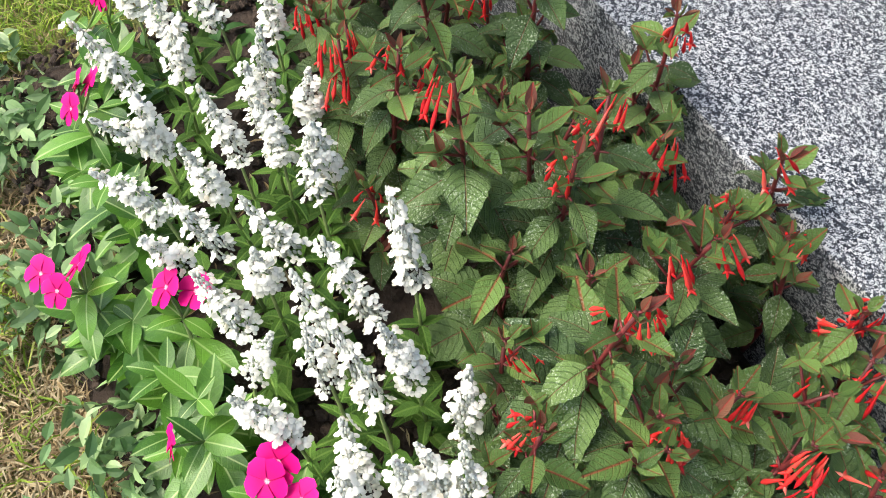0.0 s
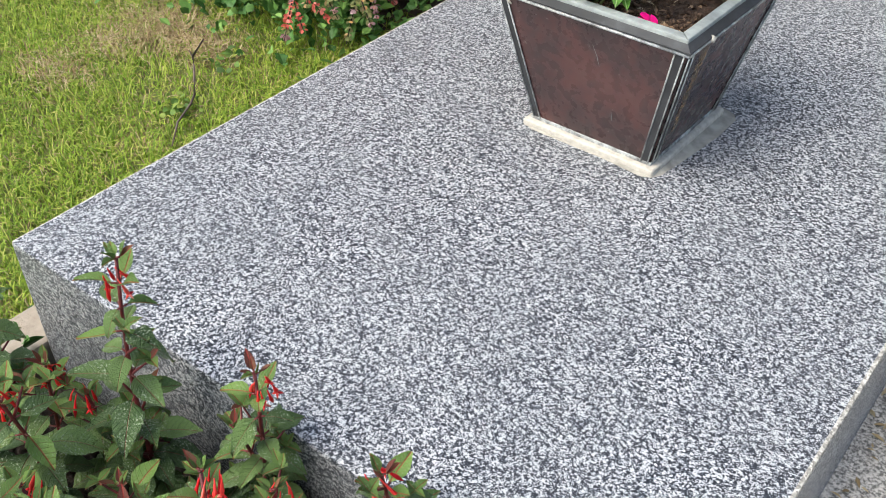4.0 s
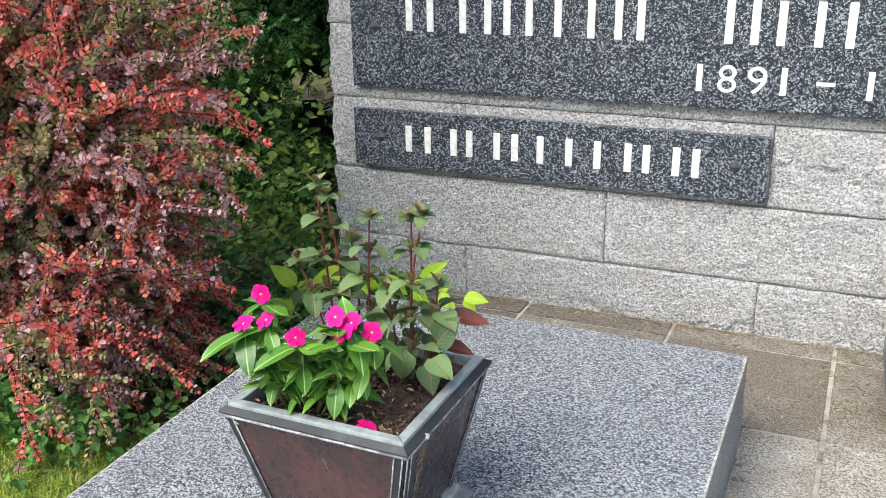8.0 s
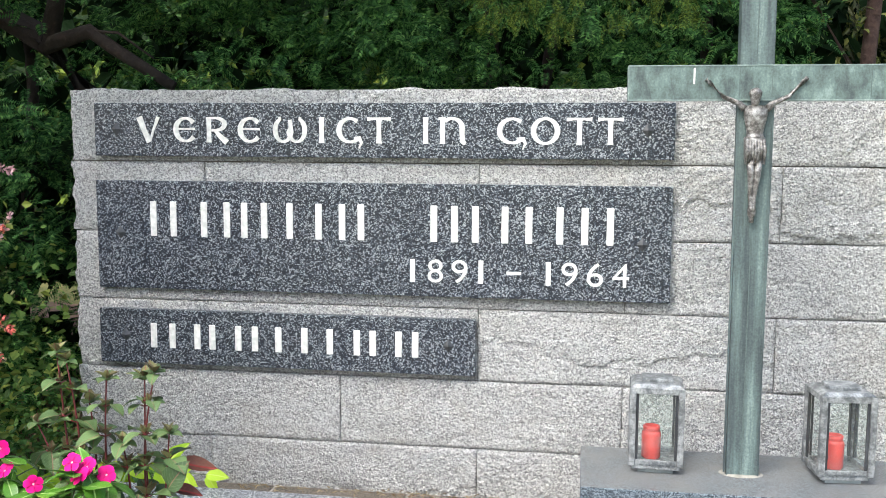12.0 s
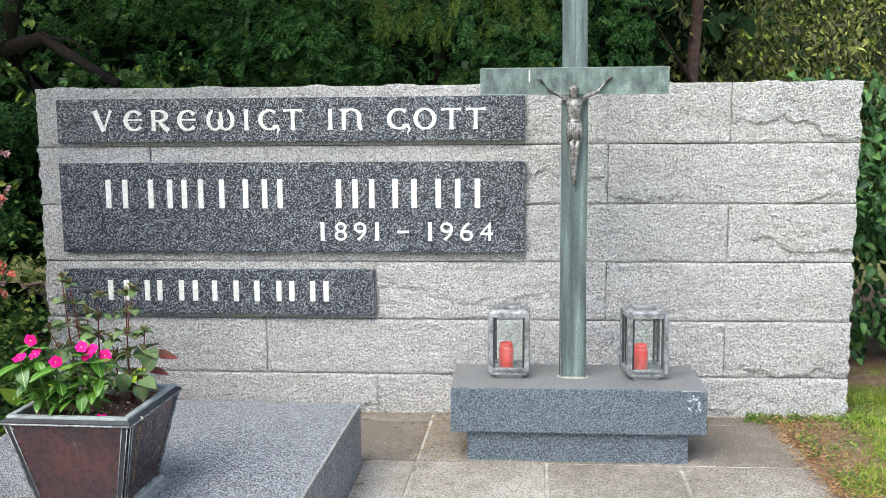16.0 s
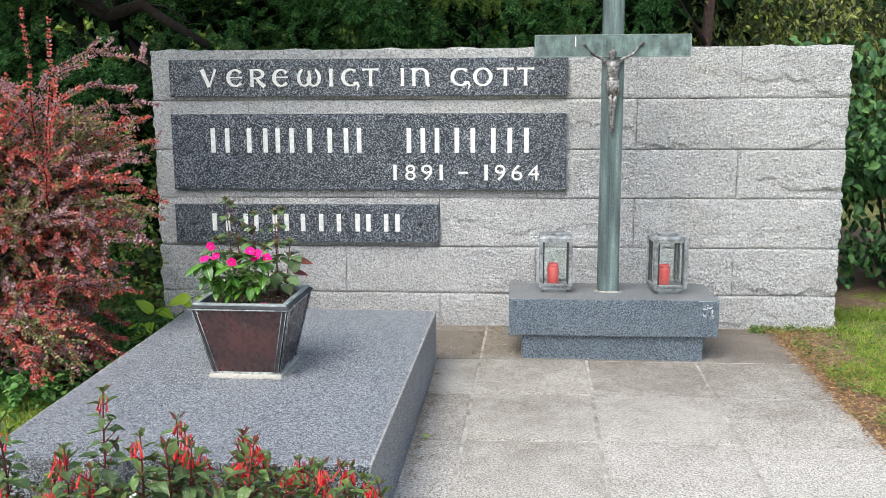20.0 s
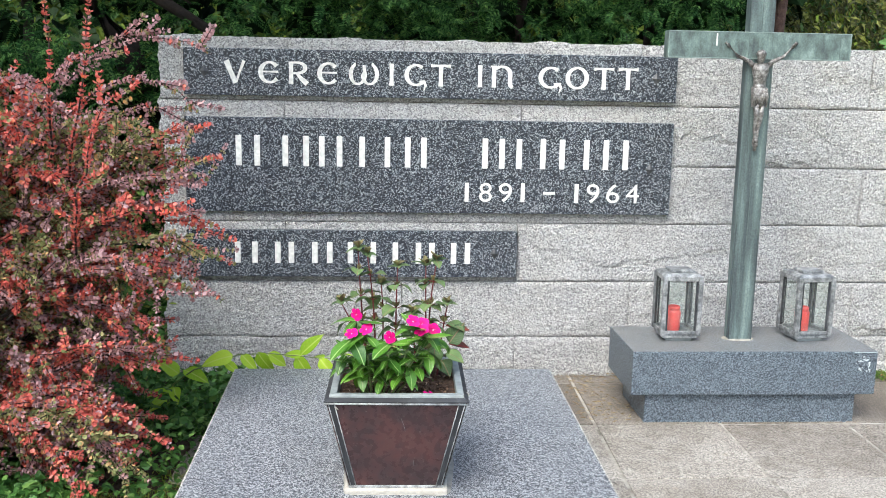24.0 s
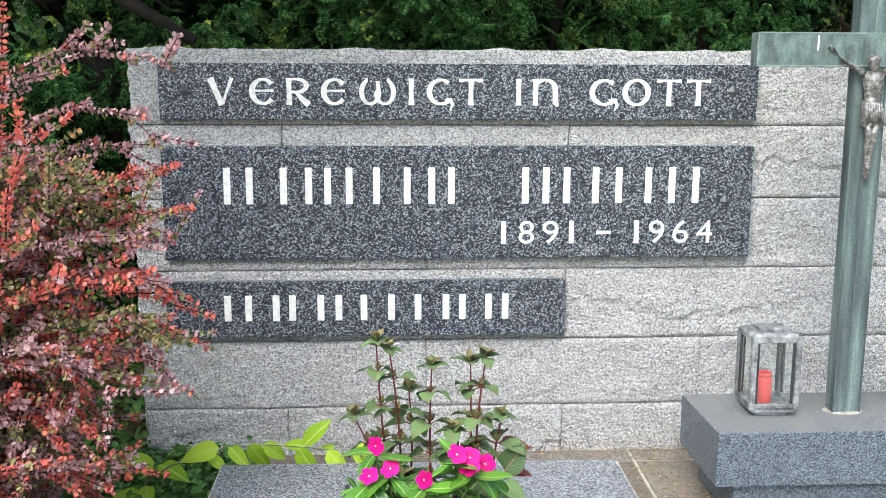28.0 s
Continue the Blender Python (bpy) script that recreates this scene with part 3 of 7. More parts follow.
tagged(new("ground", ground_sheet()), "uneven lawn ground with worn dry patches", "ground", kind="structure")
tagged(new("flower_bed", sheet("flower_bed", 0.16, 1.62, -3.26, -2.47, 0.025, 0.035, 0.018, SOIL, 0.1, 2.0)), "dark crumbly soil of the flower bed", "soil", kind="structure")
tagged(new("soil_strip", sheet("soil_strip", 3.02, 3.7, -2.9, 0.35, 0.05, 0.0, 0.016, LITTER, 0.14, 5.0)), "bare brown soil strip with dry litter", "soil", kind="structure")
tagged(new("hedge_soil", sheet("hedge_soil", -3.4, 6.5, 0.32, 3.6, 0.12, 0.02, 0.02, LITTER, 0.2, 8.0)), "shaded brown leaf litter under the hedge", "soil", kind="structure")
tagged(new("shrub_soil", sheet("shrub_soil", -1.9, 0.24, -1.25, 0.3, 0.06, 0.015, 0.015, SOIL, 0.2, 11.0)), "dark soil under the barberry", "soil", kind="structure")

# ---- the wall ----
WX0, WX1, WTOP = -0.11, 3.445, 1.455
COURSES = [0.0, 0.178, 0.427, 0.685, 0.937, 1.194, WTOP]
wall = new("wall_north", mesh_of("wall_core", box(WX0 + 0.03, WX1 - 0.03, 0.062, 0.33, -0.05, WTOP - 0.03), MORTAR))
tagged(wall, "coursed wall of rough-faced light grey granite blocks", "wall", kind="structure")


def rock_block(x0, x1, z0, z1, seed, top, end=0):
    """A quarry-faced block: a rough plane, with shells split off along ragged lines low on its face and at its corners."""
    nx, nz = max(8, int((x1 - x0) * 140)), max(8, int((z1 - z0) * 150))
    rs = random.Random(int(seed * 10))
    low, deep, second = rs.uniform(0.14, 0.45), rs.choice((0.004, 0.007, 0.01, 0.013)), rs.uniform(0.45, 0.8)
    shift = [rs.uniform(-0.25, 0.25) for k in range(2)]
    V, F = [], []
    h = z1 - z0
    edge = []
    for i in range(nx + 1):
        x = x0 + (x1 - x0) * i / nx
        q = Vector((x * 2.6 + seed, seed * 1.3, 0))
        line = z0 + h * (low + shift[0] * (x - x0) / (x1 - x0) + 0.3 * noise.fractal(q, 0.6, 2.2, 5))
        keep = max(0.0, min(1.0, 2.4 * noise.noise(q * 0.8 + Vector((4, 0, 9))) + 0.8))
        line2 = z0 + h * (second + shift[1] * (x - x0) / (x1 - x0) + 0.35 * noise.fractal(q * 1.1 + Vector((9, 3, 1)), 0.6, 2.2, 5))
        keep2 = max(0.0, min(1.0, 3.0 * noise.noise(q * 1.1 + Vector((1, 7, 2))) - 0.5))
        edge.append((line, deep * keep, line2, 0.006 * keep2))
    for j in range(nz + 1):
        for i in range(nx + 1):
            x, z = x0 + (x1 - x0) * i / nx, z0 + (z1 - z0) * j / nz
            p = Vector((x * 4 + seed, z * 6, seed * 0.7))
            n = noise.fractal(p, 0.55, 2.2, 7)
            line, a, line2, b = edge[i]
            step = a * max(0.0, min(1.0, (line - z) / 0.009)) * max(0.25, 1 - max(0.0, line - z) / (0.6 * h))
            step += b * max(0.0, min(1.0, (line2 - z) / 0.008)) * max(0.0, 1 - max(0.0, line2 - z) / (0.3 * h))
            d = min(x - x0, x1 - x, z - z0, z1 - z)
            e = max(0.0, 1 - d / 0.014)
            y = 0.024 - 0.0065 * n + step + 0.006 * e * e
            zz = z
            if top and j == nz:
                zz += 0.014 * noise.noise(Vector((x * 9, seed, 0))) + 0.006 * noise.noise(Vector((x * 40, seed, 5))) - 0.006
            xx = x
            if end < 0 and i == 0 or end > 0 and i == nx:
                xx += end * (0.018 * noise.noise(Vector((z * 13, seed, 2))) + 0.008 * noise.noise(Vector((z * 45, seed, 8))))
            V.append((xx, y, zz))
    w = nx + 1
    for j in range(nz):
        for i in range(nx):
            a = j * w + i
            F.append((a, a + 1, a + w + 1, a + w))
    rim = [i for i in range(w)] + [j * w + nx for j in range(1, nz + 1)] + [nz * w + i for i in range(nx - 1, -1, -1)] + [j * w for j in range(nz - 1, 0, -1)]
    k = len(V)
    for r in rim:
        V.append((V[r][0], 0.34, V[r][2]))
    m = len(rim)
    for q in range(m):
        F.append((rim[(q + 1) % m], rim[q], k + q, k + (q + 1) % m))
    F.append(tuple(range(k + m - 1, k - 1, -1)))
    return raw_mesh("stone_block", V, F, ROCK)


ODD, EVEN = [WX0, 0.897, 1.902, 2.915, WX1], [WX0, 0.4, 1.397, 2.404, WX1]
for c in range(6):
    cuts = ODD if c % 2 else EVEN
    for q in range(4):
        g = 0.0013
        part("stone_block", rock_block(cuts[q] + (g if q else 0), cuts[q + 1] - (g if q < 3 else 0), COURSES[c] + (0.0017 if c else -0.04), COURSES[c + 1] - (0.0017 if c < 5 else 0), 3.1 * c + 7.7 * q, c == 5, -1 if q == 0 else 1 if q == 3 else 0), ROCK, wall)


# ---- plaques ----
def stud_bm():
    bm = bmesh.new()
    r = 0.022
    ring = [bm.verts.new((a, 0, b)) for a, b in ((0, r * 1.25), (r, 0), (0, -r * 1.25), (-r, 0))]
    tip = bm.verts.new((0, -0.013, 0))
    for i in range(4):
        bm.faces.new((ring[(i + 1) % 4], ring[i], tip))
    bm.faces.new(ring[::-1])
    bmesh.ops.recalc_face_normals(bm, faces=bm.faces[:])
    return bm


STUD = metal_mat("stud_metal", [(0.3, (0.04, 0.042, 0.045)), (0.7, (0.12, 0.125, 0.13))], 30, 0.5, 0.4)
STUD_MESH = mesh_of("stud", stud_bm(), STUD)


def glyph(char, weight):
    """A letter of the built-in font as a unit mesh standing in x and z, facing -y."""
    cu = bpy.data.curves.new("glyph", "FONT")
    cu.body, cu.size, cu.offset, cu.extrude, cu.resolution_u = char, 1.0, weight, 0.02, 6
    ob = bpy.data.objects.new("glyph", cu)
    scene.collection.objects.link(ob)
    dg = bpy.context.evaluated_depsgraph_get()
    me = bpy.data.meshes.new_from_object(ob.evaluated_get(dg))
    bpy.data.objects.remove(ob)
    P = np.array([v.co for v in me.vertices])
    lo, hi = P.min(0), P.max(0)
    for v in me.vertices:
        x, y, z = v.co
        v.co = ((x - lo[0]) / (hi[0] - lo[0]), -(z - lo[2]) / (hi[2] - lo[2]), (y - lo[1]) / (hi[1] - lo[1]))
    me.materials.clear()
    me.materials.append(WHITE)
    return me


def ribbon(path, close=False):
    """A pen stroke: (x, z, half-width) along its middle; returns the left and right banks."""
    P = [Vector((x, z)) for x, z, w in path]
    left, right = [], []
    n = len(P)
    for i, (x, z, w) in enumerate(path):
        d = (P[(i + 1) % n] - P[i - 1]) if close else P[min(n - 1, i + 1)] - P[max(0, i - 1)]
        d.normalize()
        left.append((x - d.y * w, z + d.x * w))
        right.append((x + d.y * w, z - d.x * w))
    return left, right, close


def arc(cx, cz, rx, rz, a0, a1, thick, thin, n=14, swing=0.0):
    """Part of an oval bowl, thick where the pen goes down and thin at top and foot; degrees from the right, anticlockwise."""
    out = []
    for k in range(n + 1):
        a = radians(a0 + (a1 - a0) * k / n)
        f = abs(math.cos(a - radians(swing)))
        out.append((cx + rx * math.cos(a), cz + rz * math.sin(a), thin + (thick - thin) * f ** 1.3))
    return out


def strokes(ch, w):
    """Pen strokes of an uncial capital in a box w wide and 1 high."""
    s, t = 0.098, 0.048
    stem = lambda x, lo=0.0, hi=1.0: ribbon([(x, lo, s * 1.12), (x, lo + 0.15 * (hi - lo), s * 0.95), (x, 0.5 * (lo + hi), s * 0.88), (x, lo + 0.85 * (hi - lo), s * 0.95), (x, hi, s * 1.12)])
    if ch == "V":
        return [ribbon([(0.1, 1.0, s * 1.3), (0.3 * w, 0.5, s * 1.05), (0.53 * w, 0.0, s * 1.1)]), ribbon([(w - 0.07, 1.0, s * 0.75), (0.72 * w, 0.5, t), (0.56 * w, 0.04, t)])]
    if ch == "E":
        return [ribbon(arc(0.52 * w, 0.5, 0.52 * w - s, 0.5 - t, 38, 322, s * 1.1, t)), ribbon([(0.12, 0.53, t * 0.8), (0.5 * w, 0.53, t * 0.8), (w - 0.08, 0.53, t * 1.1)])]
    if ch == "R":
        return [stem(s), ribbon([(s, 0.955, t)] + arc(0.4 * w, 0.72, 0.42 * w, 0.24, 90, -90, s * 0.95, t) + [(s, 0.48, t)]), ribbon([(0.36 * w, 0.5, t), (0.62 * w, 0.24, s), (0.92 * w, 0.0, s * 1.2)])]
    if ch == "W":
        return [ribbon([(0.2 * w, 1.0, t)] + arc(0.3 * w, 0.5, 0.3 * w - s * 0.8, 0.5 - t, 115, 350, s * 0.95, t) + [(0.5 * w, 0.9, s * 0.7)]), ribbon([(0.5 * w, 0.6, t)] + arc(0.7 * w, 0.5, 0.3 * w - s * 0.8, 0.5 - t, 190, 425, s * 0.95, t) + [(0.8 * w, 1.0, t)])]
    if ch == "I":
        return [stem(0.5 * w)]
    if ch == "G":
        return [ribbon(arc(0.5 * w, 0.5, 0.5 * w - s * 0.6, 0.5 - t, 48, 312, s * 1.05, t)), ribbon([(0.66 * w, 0.2, t), (0.88 * w, 0.2, s * 0.9), (0.96 * w, 0.02, s * 0.6), (0.86 * w, -0.2, 0.02)])]
    if ch == "T":
        return [stem(0.5 * w, 0.0, 0.95), ribbon([(0.0, 0.93, t * 1.5), (0.25 * w, 0.945, t), (0.75 * w, 0.945, t), (w, 0.93, t * 1.6)])]
    if ch == "N":
        return [stem(s * 1.6), ribbon([(0.0, 0.96, t * 0.9), (s * 1.6, 0.95, t)]), ribbon([(s * 1.6, 0.86, t)] + arc(0.52 * w, 0.62, 0.48 * w - s, 0.34, 125, 0, s, t) + [(w - s, 0.35, s * 0.95), (w - s * 0.8, 0.1, s), (w + 0.02, 0.0, s * 0.8)])]
    return [ribbon(arc(0.5 * w, 0.5, 0.5 * w - s * 0.7, 0.5 - t * 0.8, 0, 345.6, s * 1.05, t, 24), True)]


def pen_letter(ch, w, deep):
    """An uncial letter as raised strokes facing -y."""
    V, F = [], []
    for q, (left, right, close) in enumerate(strokes(ch, w)):
        k, n = len(V), len(left)
        dy = -deep - 0.0008 * q
        for (ax, az), (bx, bz) in zip(left, right):
            V += [(ax, dy, az), (bx, dy, bz), (ax, 0.0, az), (bx, 0.0, bz)]
        for i in range(n if close else n - 1):
            a, b = k + 4 * i, k + 4 * ((i + 1) % n)
            F += [(a, b, b + 1, a + 1), (a + 2, b + 2, b, a), (a + 1, b + 1, b + 3, a + 3)]
        if not close:
            e = k + 4 * (n - 1)
            F += [(k, k + 1, k + 3, k + 2), (e + 1, e, e + 2, e + 3)]
    return raw_mesh("letter", V, F, WHITE)


def uncials(plaque, text, spans, z0, z1):
    h = z1 - z0
    for ch, (a, b) in zip(text, spans):
        part("letter", pen_letter(ch, (b - a) / h, 0.04), WHITE, plaque, m=Matrix.Translation((a, -0.0005, z0)) @ Matrix.Scale(h, 4))


def letters(plaque, text, spans, z0, z1, weight=0.008):
    for ch, (a, b) in zip(text, spans):
        lo, hi = (z0, z1) if ch != "-" else (z0 + 0.42 * (z1 - z0), z0 + 0.55 * (z1 - z0))
        part("letter", glyph(ch, weight), WHITE, plaque, m=Matrix.Translation((a, -0.0005, lo)) @ Matrix.Diagonal((b - a, 0.0035, hi - lo, 1)))


def bars(plaque, spans, z0, z1):
    for a, b in spans:
        for c, d in ((a, a + 0.024), (b - 0.024, b)) if b - a > 0.07 else ((b - 0.024, b),):
            part("letter_bar", box(c, d, -0.004, 0.001, z0, z1, 0.002, 1), WHITE, plaque)


def plaque(x0, x1, z0, z1, label, studs):
    p = new("plaque", mesh_of("plaque", box(x0, x1, 0.0, 0.034, z0, z1, 0.003, 2), PLAQUE))
    tagged(p, label, "plaque", "plaques on the wall")
    for x, z in studs:
        part("stud", STUD_MESH, STUD, p, "dark pyramid-headed stud", m=Matrix.Translation((x, 0.001, z)))
    return p


p1 = plaque(-0.003, 2.05, 1.212, 1.402, "dark speckled granite plaque with white uncial lettering", [(0.081, 1.308), (1.961, 1.31)])
uncials(p1, "VEREWIGT", [(0.162, 0.249), (0.3, 0.388), (0.424, 0.506), (0.54, 0.628), (0.67, 0.792), (0.835, 0.856), (0.902, 0.991), (1.008, 1.091)], 1.262, 1.352)
uncials(p1, "INGOTT", [(1.204, 1.223), (1.258, 1.348), (1.462, 1.56), (1.576, 1.669), (1.694, 1.778), (1.797, 1.881)], 1.262, 1.352)
p2 = plaque(-0.006, 2.05, 0.73, 1.124, "large dark speckled granite plaque with white name and dates", [(0.084, 0.935), (1.954, 0.928)])
bars(p2, [(0.169, 0.226), (0.278, 0.418), (0.48, 0.569), (0.613, 0.643), (0.713, 0.843), (0.904, 0.996), (1.231, 1.327), (1.376, 1.502), (1.56, 1.689), (1.749, 1.858)], 0.923, 1.05)
letters(p2, "1891-1964", [(1.16, 1.177), (1.222, 1.276), (1.306, 1.362), (1.4, 1.417), (1.497, 1.548), (1.632, 1.649), (1.685, 1.74), (1.771, 1.826), (1.856, 1.913)], 0.781, 0.862, -0.003)
p3 = plaque(-0.01, 1.392, 0.45, 0.652, "small dark speckled granite plaque with a white name", [(0.092, 0.556), (1.296, 0.556)])
bars(p3, [(0.19, 0.286), (0.358, 0.439), (0.514, 0.601), (0.665, 0.786), (0.856, 0.88), (0.955, 1.037), (1.106, 1.19)], 0.51, 0.602)

# ---- grave slab ----
slab = new("grave_slab", mesh_of("grave_slab", hexa([(0.303, -2.491, -0.03), (1.403, -2.489, -0.03), (1.432, -0.665, -0.03), (0.28, -0.65, -0.03)], [(0.303, -2.491, 0.268), (1.403, -2.489, 0.268), (1.432, -0.665, 0.25), (0.28, -0.65, 0.25)], 0.006), SLAB))
slab.data.materials.append(WORN)
for f in slab.data.polygons:
    if max(abs(c) for c in f.normal) < 0.985 and f.center.z > 0.2 and abs(f.normal.x) > 0.2:
        f.material_index = 1
tagged(slab, "thick polished grey granite grave slab", "grave slab")
edging = new("kerb", mesh_of("kerb", hexa([(0.19, -2.56, -0.04), (0.297, -2.56, -0.04), (0.277, -0.6, -0.04), (0.19, -0.6, -0.04)], [(0.2, -2.56, 0.05), (0.297, -2.56, 0.05), (0.277, -0.6, 0.035), (0.2, -0.6, 0.035)], 0.006), CONCRETE))
tagged(edging, "worn brown concrete footing beside the slab", "kerb", kind="structure")


# ---- planter ----
def ball(c, rad, sq=1.0):
    V, F = [], []
    cx, cy, cz = c
    V.append((cx, cy, cz + rad * sq))
    for zz, rr in ((0.45, 0.88), (-0.45, 0.88)):
        for k in range(5):
            a = 1.2566 * k + (0.6 if zz < 0 else 0)
            V.append((cx + rad * rr * math.cos(a), cy + rad * rr * math.sin(a), cz + rad * zz * sq))
    V.append((cx, cy, cz - rad * sq))
    for k in range(5):
        k2 = (k + 1) % 5
        F += [(0, 1 + k, 1 + k2), (1 + k, 6 + k, 1 + k2), (1 + k2, 6 + k, 6 + k2), (6 + k, 11, 6 + k2)]
    return V, F


def planter(at, yaw):
    t = thing("planter", at, "square tapered planter with brown panels and grey lead edges", "planter", yaw=yaw)
    part("base_plate", box(-0.131, 0.131, -0.131, 0.131, 0.0, 0.016, 0.006, 3), PLATE, t, "pale limestone base plate")
    h0, h1, zb, zt = 0.118, 0.172, 0.02, 0.262
    # mortar drawn out from the plate onto the stone
    V, F = [], []
    for ring in range(3):
        for k in range(64):
            a = 6.2832 * k / 64
            q = min(1 / max(abs(math.cos(a)), abs(math.sin(a))), 1.33)
            w = 0.009 + 0.006 * noise.noise(Vector((math.cos(a) * 3, math.sin(a) * 3, 3))) + 0.016 * max(0, math.cos(a - 0.2))
            d = 0.127 + (0.0, 0.35, 1.0)[ring] * (w + 0.005)
            V.append((d * q * math.cos(a), d * q * math.sin(a), (0.008, 0.003, 0.0008)[ring]))
    for ring in range(2):
        for k in range(64):
            k2 = (k + 1) % 64
            F.append((ring * 64 + k, ring * 64 + k2, ring * 64 + 64 + k2, ring * 64 + 64 + k))
    part("mortar_smear", raw_mesh("mortar_smear", V, F, SMEAR, True), SMEAR, t, "thin smear of pale mortar")
    part("foot_bead", box(-0.1205, 0.1205, -0.1205, 0.1205, 0.015, 0.0225, 0.002), BEAD, t, "pale worn foot moulding")
    # marks on two of the panels: a scratch, a fleck and a brown run below the rim
    def on_face(u, v, out):
        h = h0 + (h1 - h0) * v
        return (u * h, -h - out, zb + (zt - zb) * v)

    for line in (((0.06, 0.82), (0.11, 0.74), (0.14, 0.66)), ((0.32, 0.32), (0.33, 0.28), (0.34, 0.24))):
        me = tube_mesh([[(on_face(u, v, 0.0003), w) for (u, v), w in zip(line, (0.0003, 0.0007, 0.0003))]], 5)
        part("scratch", raw_mesh("scratch", *me, BEAD), BEAD, t, "short pale scratch")
    part("fleck", raw_mesh("fleck", *tube_mesh([[(on_face(-0.9, 0.945, 0.001), 0.001), (on_face(-0.875, 0.93, 0.001), 0.0028), (on_face(-0.85, 0.915, 0.001), 0.001)]], 6), PLATE, True), PLATE, t, "pale dried fleck")
    run = [on_face(-0.62 - 0.03 * math.sin(3 * i), 1.0 - i * 0.09, 0.0006) for i in range(10)]
    wide = [0.012 * (1 - 0.05 * i) for i in range(10)]
    V = [v for p, w in zip(run, wide) for v in ((p[0] - w, p[1], p[2]), (p[0] + w, p[1], p[2]))]
    part("stain", raw_mesh("stain", V, [(2 * i, 2 * i + 1, 2 * i + 3, 2 * i + 2) for i in range(9)], STAIN), STAIN, t, "thin brown run-off stain", m=pose(0, 0, 0, 0, 0, 90))
    V, F = ball((-0.62 * h1, -h1 - 0.003, zt - 0.002), 0.008, 0.8)
    part("lichen", raw_mesh("lichen", V, F, PLATE, True), PLATE, t, "tan blob of lichen on the rim", m=pose(0, 0, 0, 0, 0, 90))
    for k in range(4):
        rot = pose(0, 0, 0, 0, 0, 90 * k)
        bm = hexa([(-h0, -h0, zb), (h0, -h0, zb), (h0, -h0 + 0.008, zb), (-h0, -h0 + 0.008, zb)], [(-h1, -h1, zt), (h1, -h1, zt), (h1, -h1 + 0.008, zt), (-h1, -h1 + 0.008, zt)])
        part("side_panel", bm, PANEL, t, "dark brown panel", m=rot)
        # raised strips on the corner edge, at the top and the foot of a panel
        for s in (-1, 1):
            def at_h(z, off, out):
                h = h0 + (h1 - h0) * (z - zb) / (zt - zb)
                return (s * (h - off), -h - out, z)
            pts = [at_h(zb, 0.004, 0.002), at_h(zt, 0.004, 0.002)]
            pts2 = [at_h(zb, 0.017, 0.002), at_h(zt, 0.019, 0.002)]
            for pr in (pts, pts2):
                me = raw_mesh("corner_strip", *tube_mesh([[(pr[0], 0.0014), (pr[1], 0.0014)]], 8), BEAD, True)
                part("corner_strip", me, BEAD, t, "pale strip for the edge highlight bead", m=rot)
            lo, hi = at_h(zb, 0.004, 0.0015), at_h(zt, 0.004, 0.0015)
            lo2, hi2 = at_h(zb, 0.017, 0.0015), at_h(zt, 0.019, 0.0015)
            q = 0.003
            bm = hexa([lo, lo2, (lo2[0], lo2[1] + q, lo2[2]), (lo[0], lo[1] + q, lo[2])], [hi, hi2, (hi2[0], hi2[1] + q, hi2[2]), (hi[0], hi[1] + q, hi[2])])
            bmesh.ops.recalc_face_normals(bm, faces=bm.faces[:])
            part("corner_plate", bm, LEAD, t, m=rot)
        part("edge_bead", raw_mesh("edge_bead", *tube_mesh([[((-h1 - 0.004, -h1 - 0.003, zt - 0.004), 0.0026), ((h1 + 0.004, -h1 - 0.003, zt - 0.004), 0.0026)]], 8), BEAD, True), BEAD, t, "pale strip for the edge highlight bead", m=rot)
        # stepped rim
        o, i0, i1 = h1 + 0.005, h1 - 0.007, h1 - 0.025
        bm = hexa([(-o, -o, zt), (o, -o, zt), (i0, -i0, zt), (-i0, -i0, zt)], [(-o, -o, zt + 0.002), (o, -o, zt + 0.002), (i0, -i0, zt + 0.009), (-i0, -i0, zt + 0.009)])
        part("rim", bm, LEAD, t, m=rot)
        bm = hexa([(-i0, -i0, zt - 0.02), (i0, -i0, zt - 0.02), (i1, -i1, zt - 0.02), (-i1, -i1, zt - 0.02)], [(-i0, -i0, zt + 0.016), (i0, -i0, zt + 0.016), (i1, -i1, zt + 0.016), (-i1, -i1, zt + 0.016)], 0.003)
        part("inner_rim", bm, RIM, t, "pale weathered metal rim", m=rot)
    me = sheet("soil", -0.15, 0.15, -0.15, 0.15, 0.012, 0.252, 0.012, PEAT, 0, 4.0)
    part("soil", me, PEAT, t, "brown potting soil")
    return t


PX, PY, PZ, PYAW = 0.849, -1.606, 0.258, -1.5
planter((PX, PY, PZ), PYAW)

# ---- pedestal with cross ----
ped = thing("pedestal", (2.245, -0.4, 0.0), "two-tier blue-grey granite pedestal on the paving", "pedestal")
part("upper_block", box(-0.482, 0.478, -0.185, 0.185, 0.1185, 0.292, 0.004), PEDESTAL, ped)
part("lower_block", box(-0.42, 0.415, -0.16, 0.16, -0.01, 0.118, 0.003), PEDESTAL, ped)


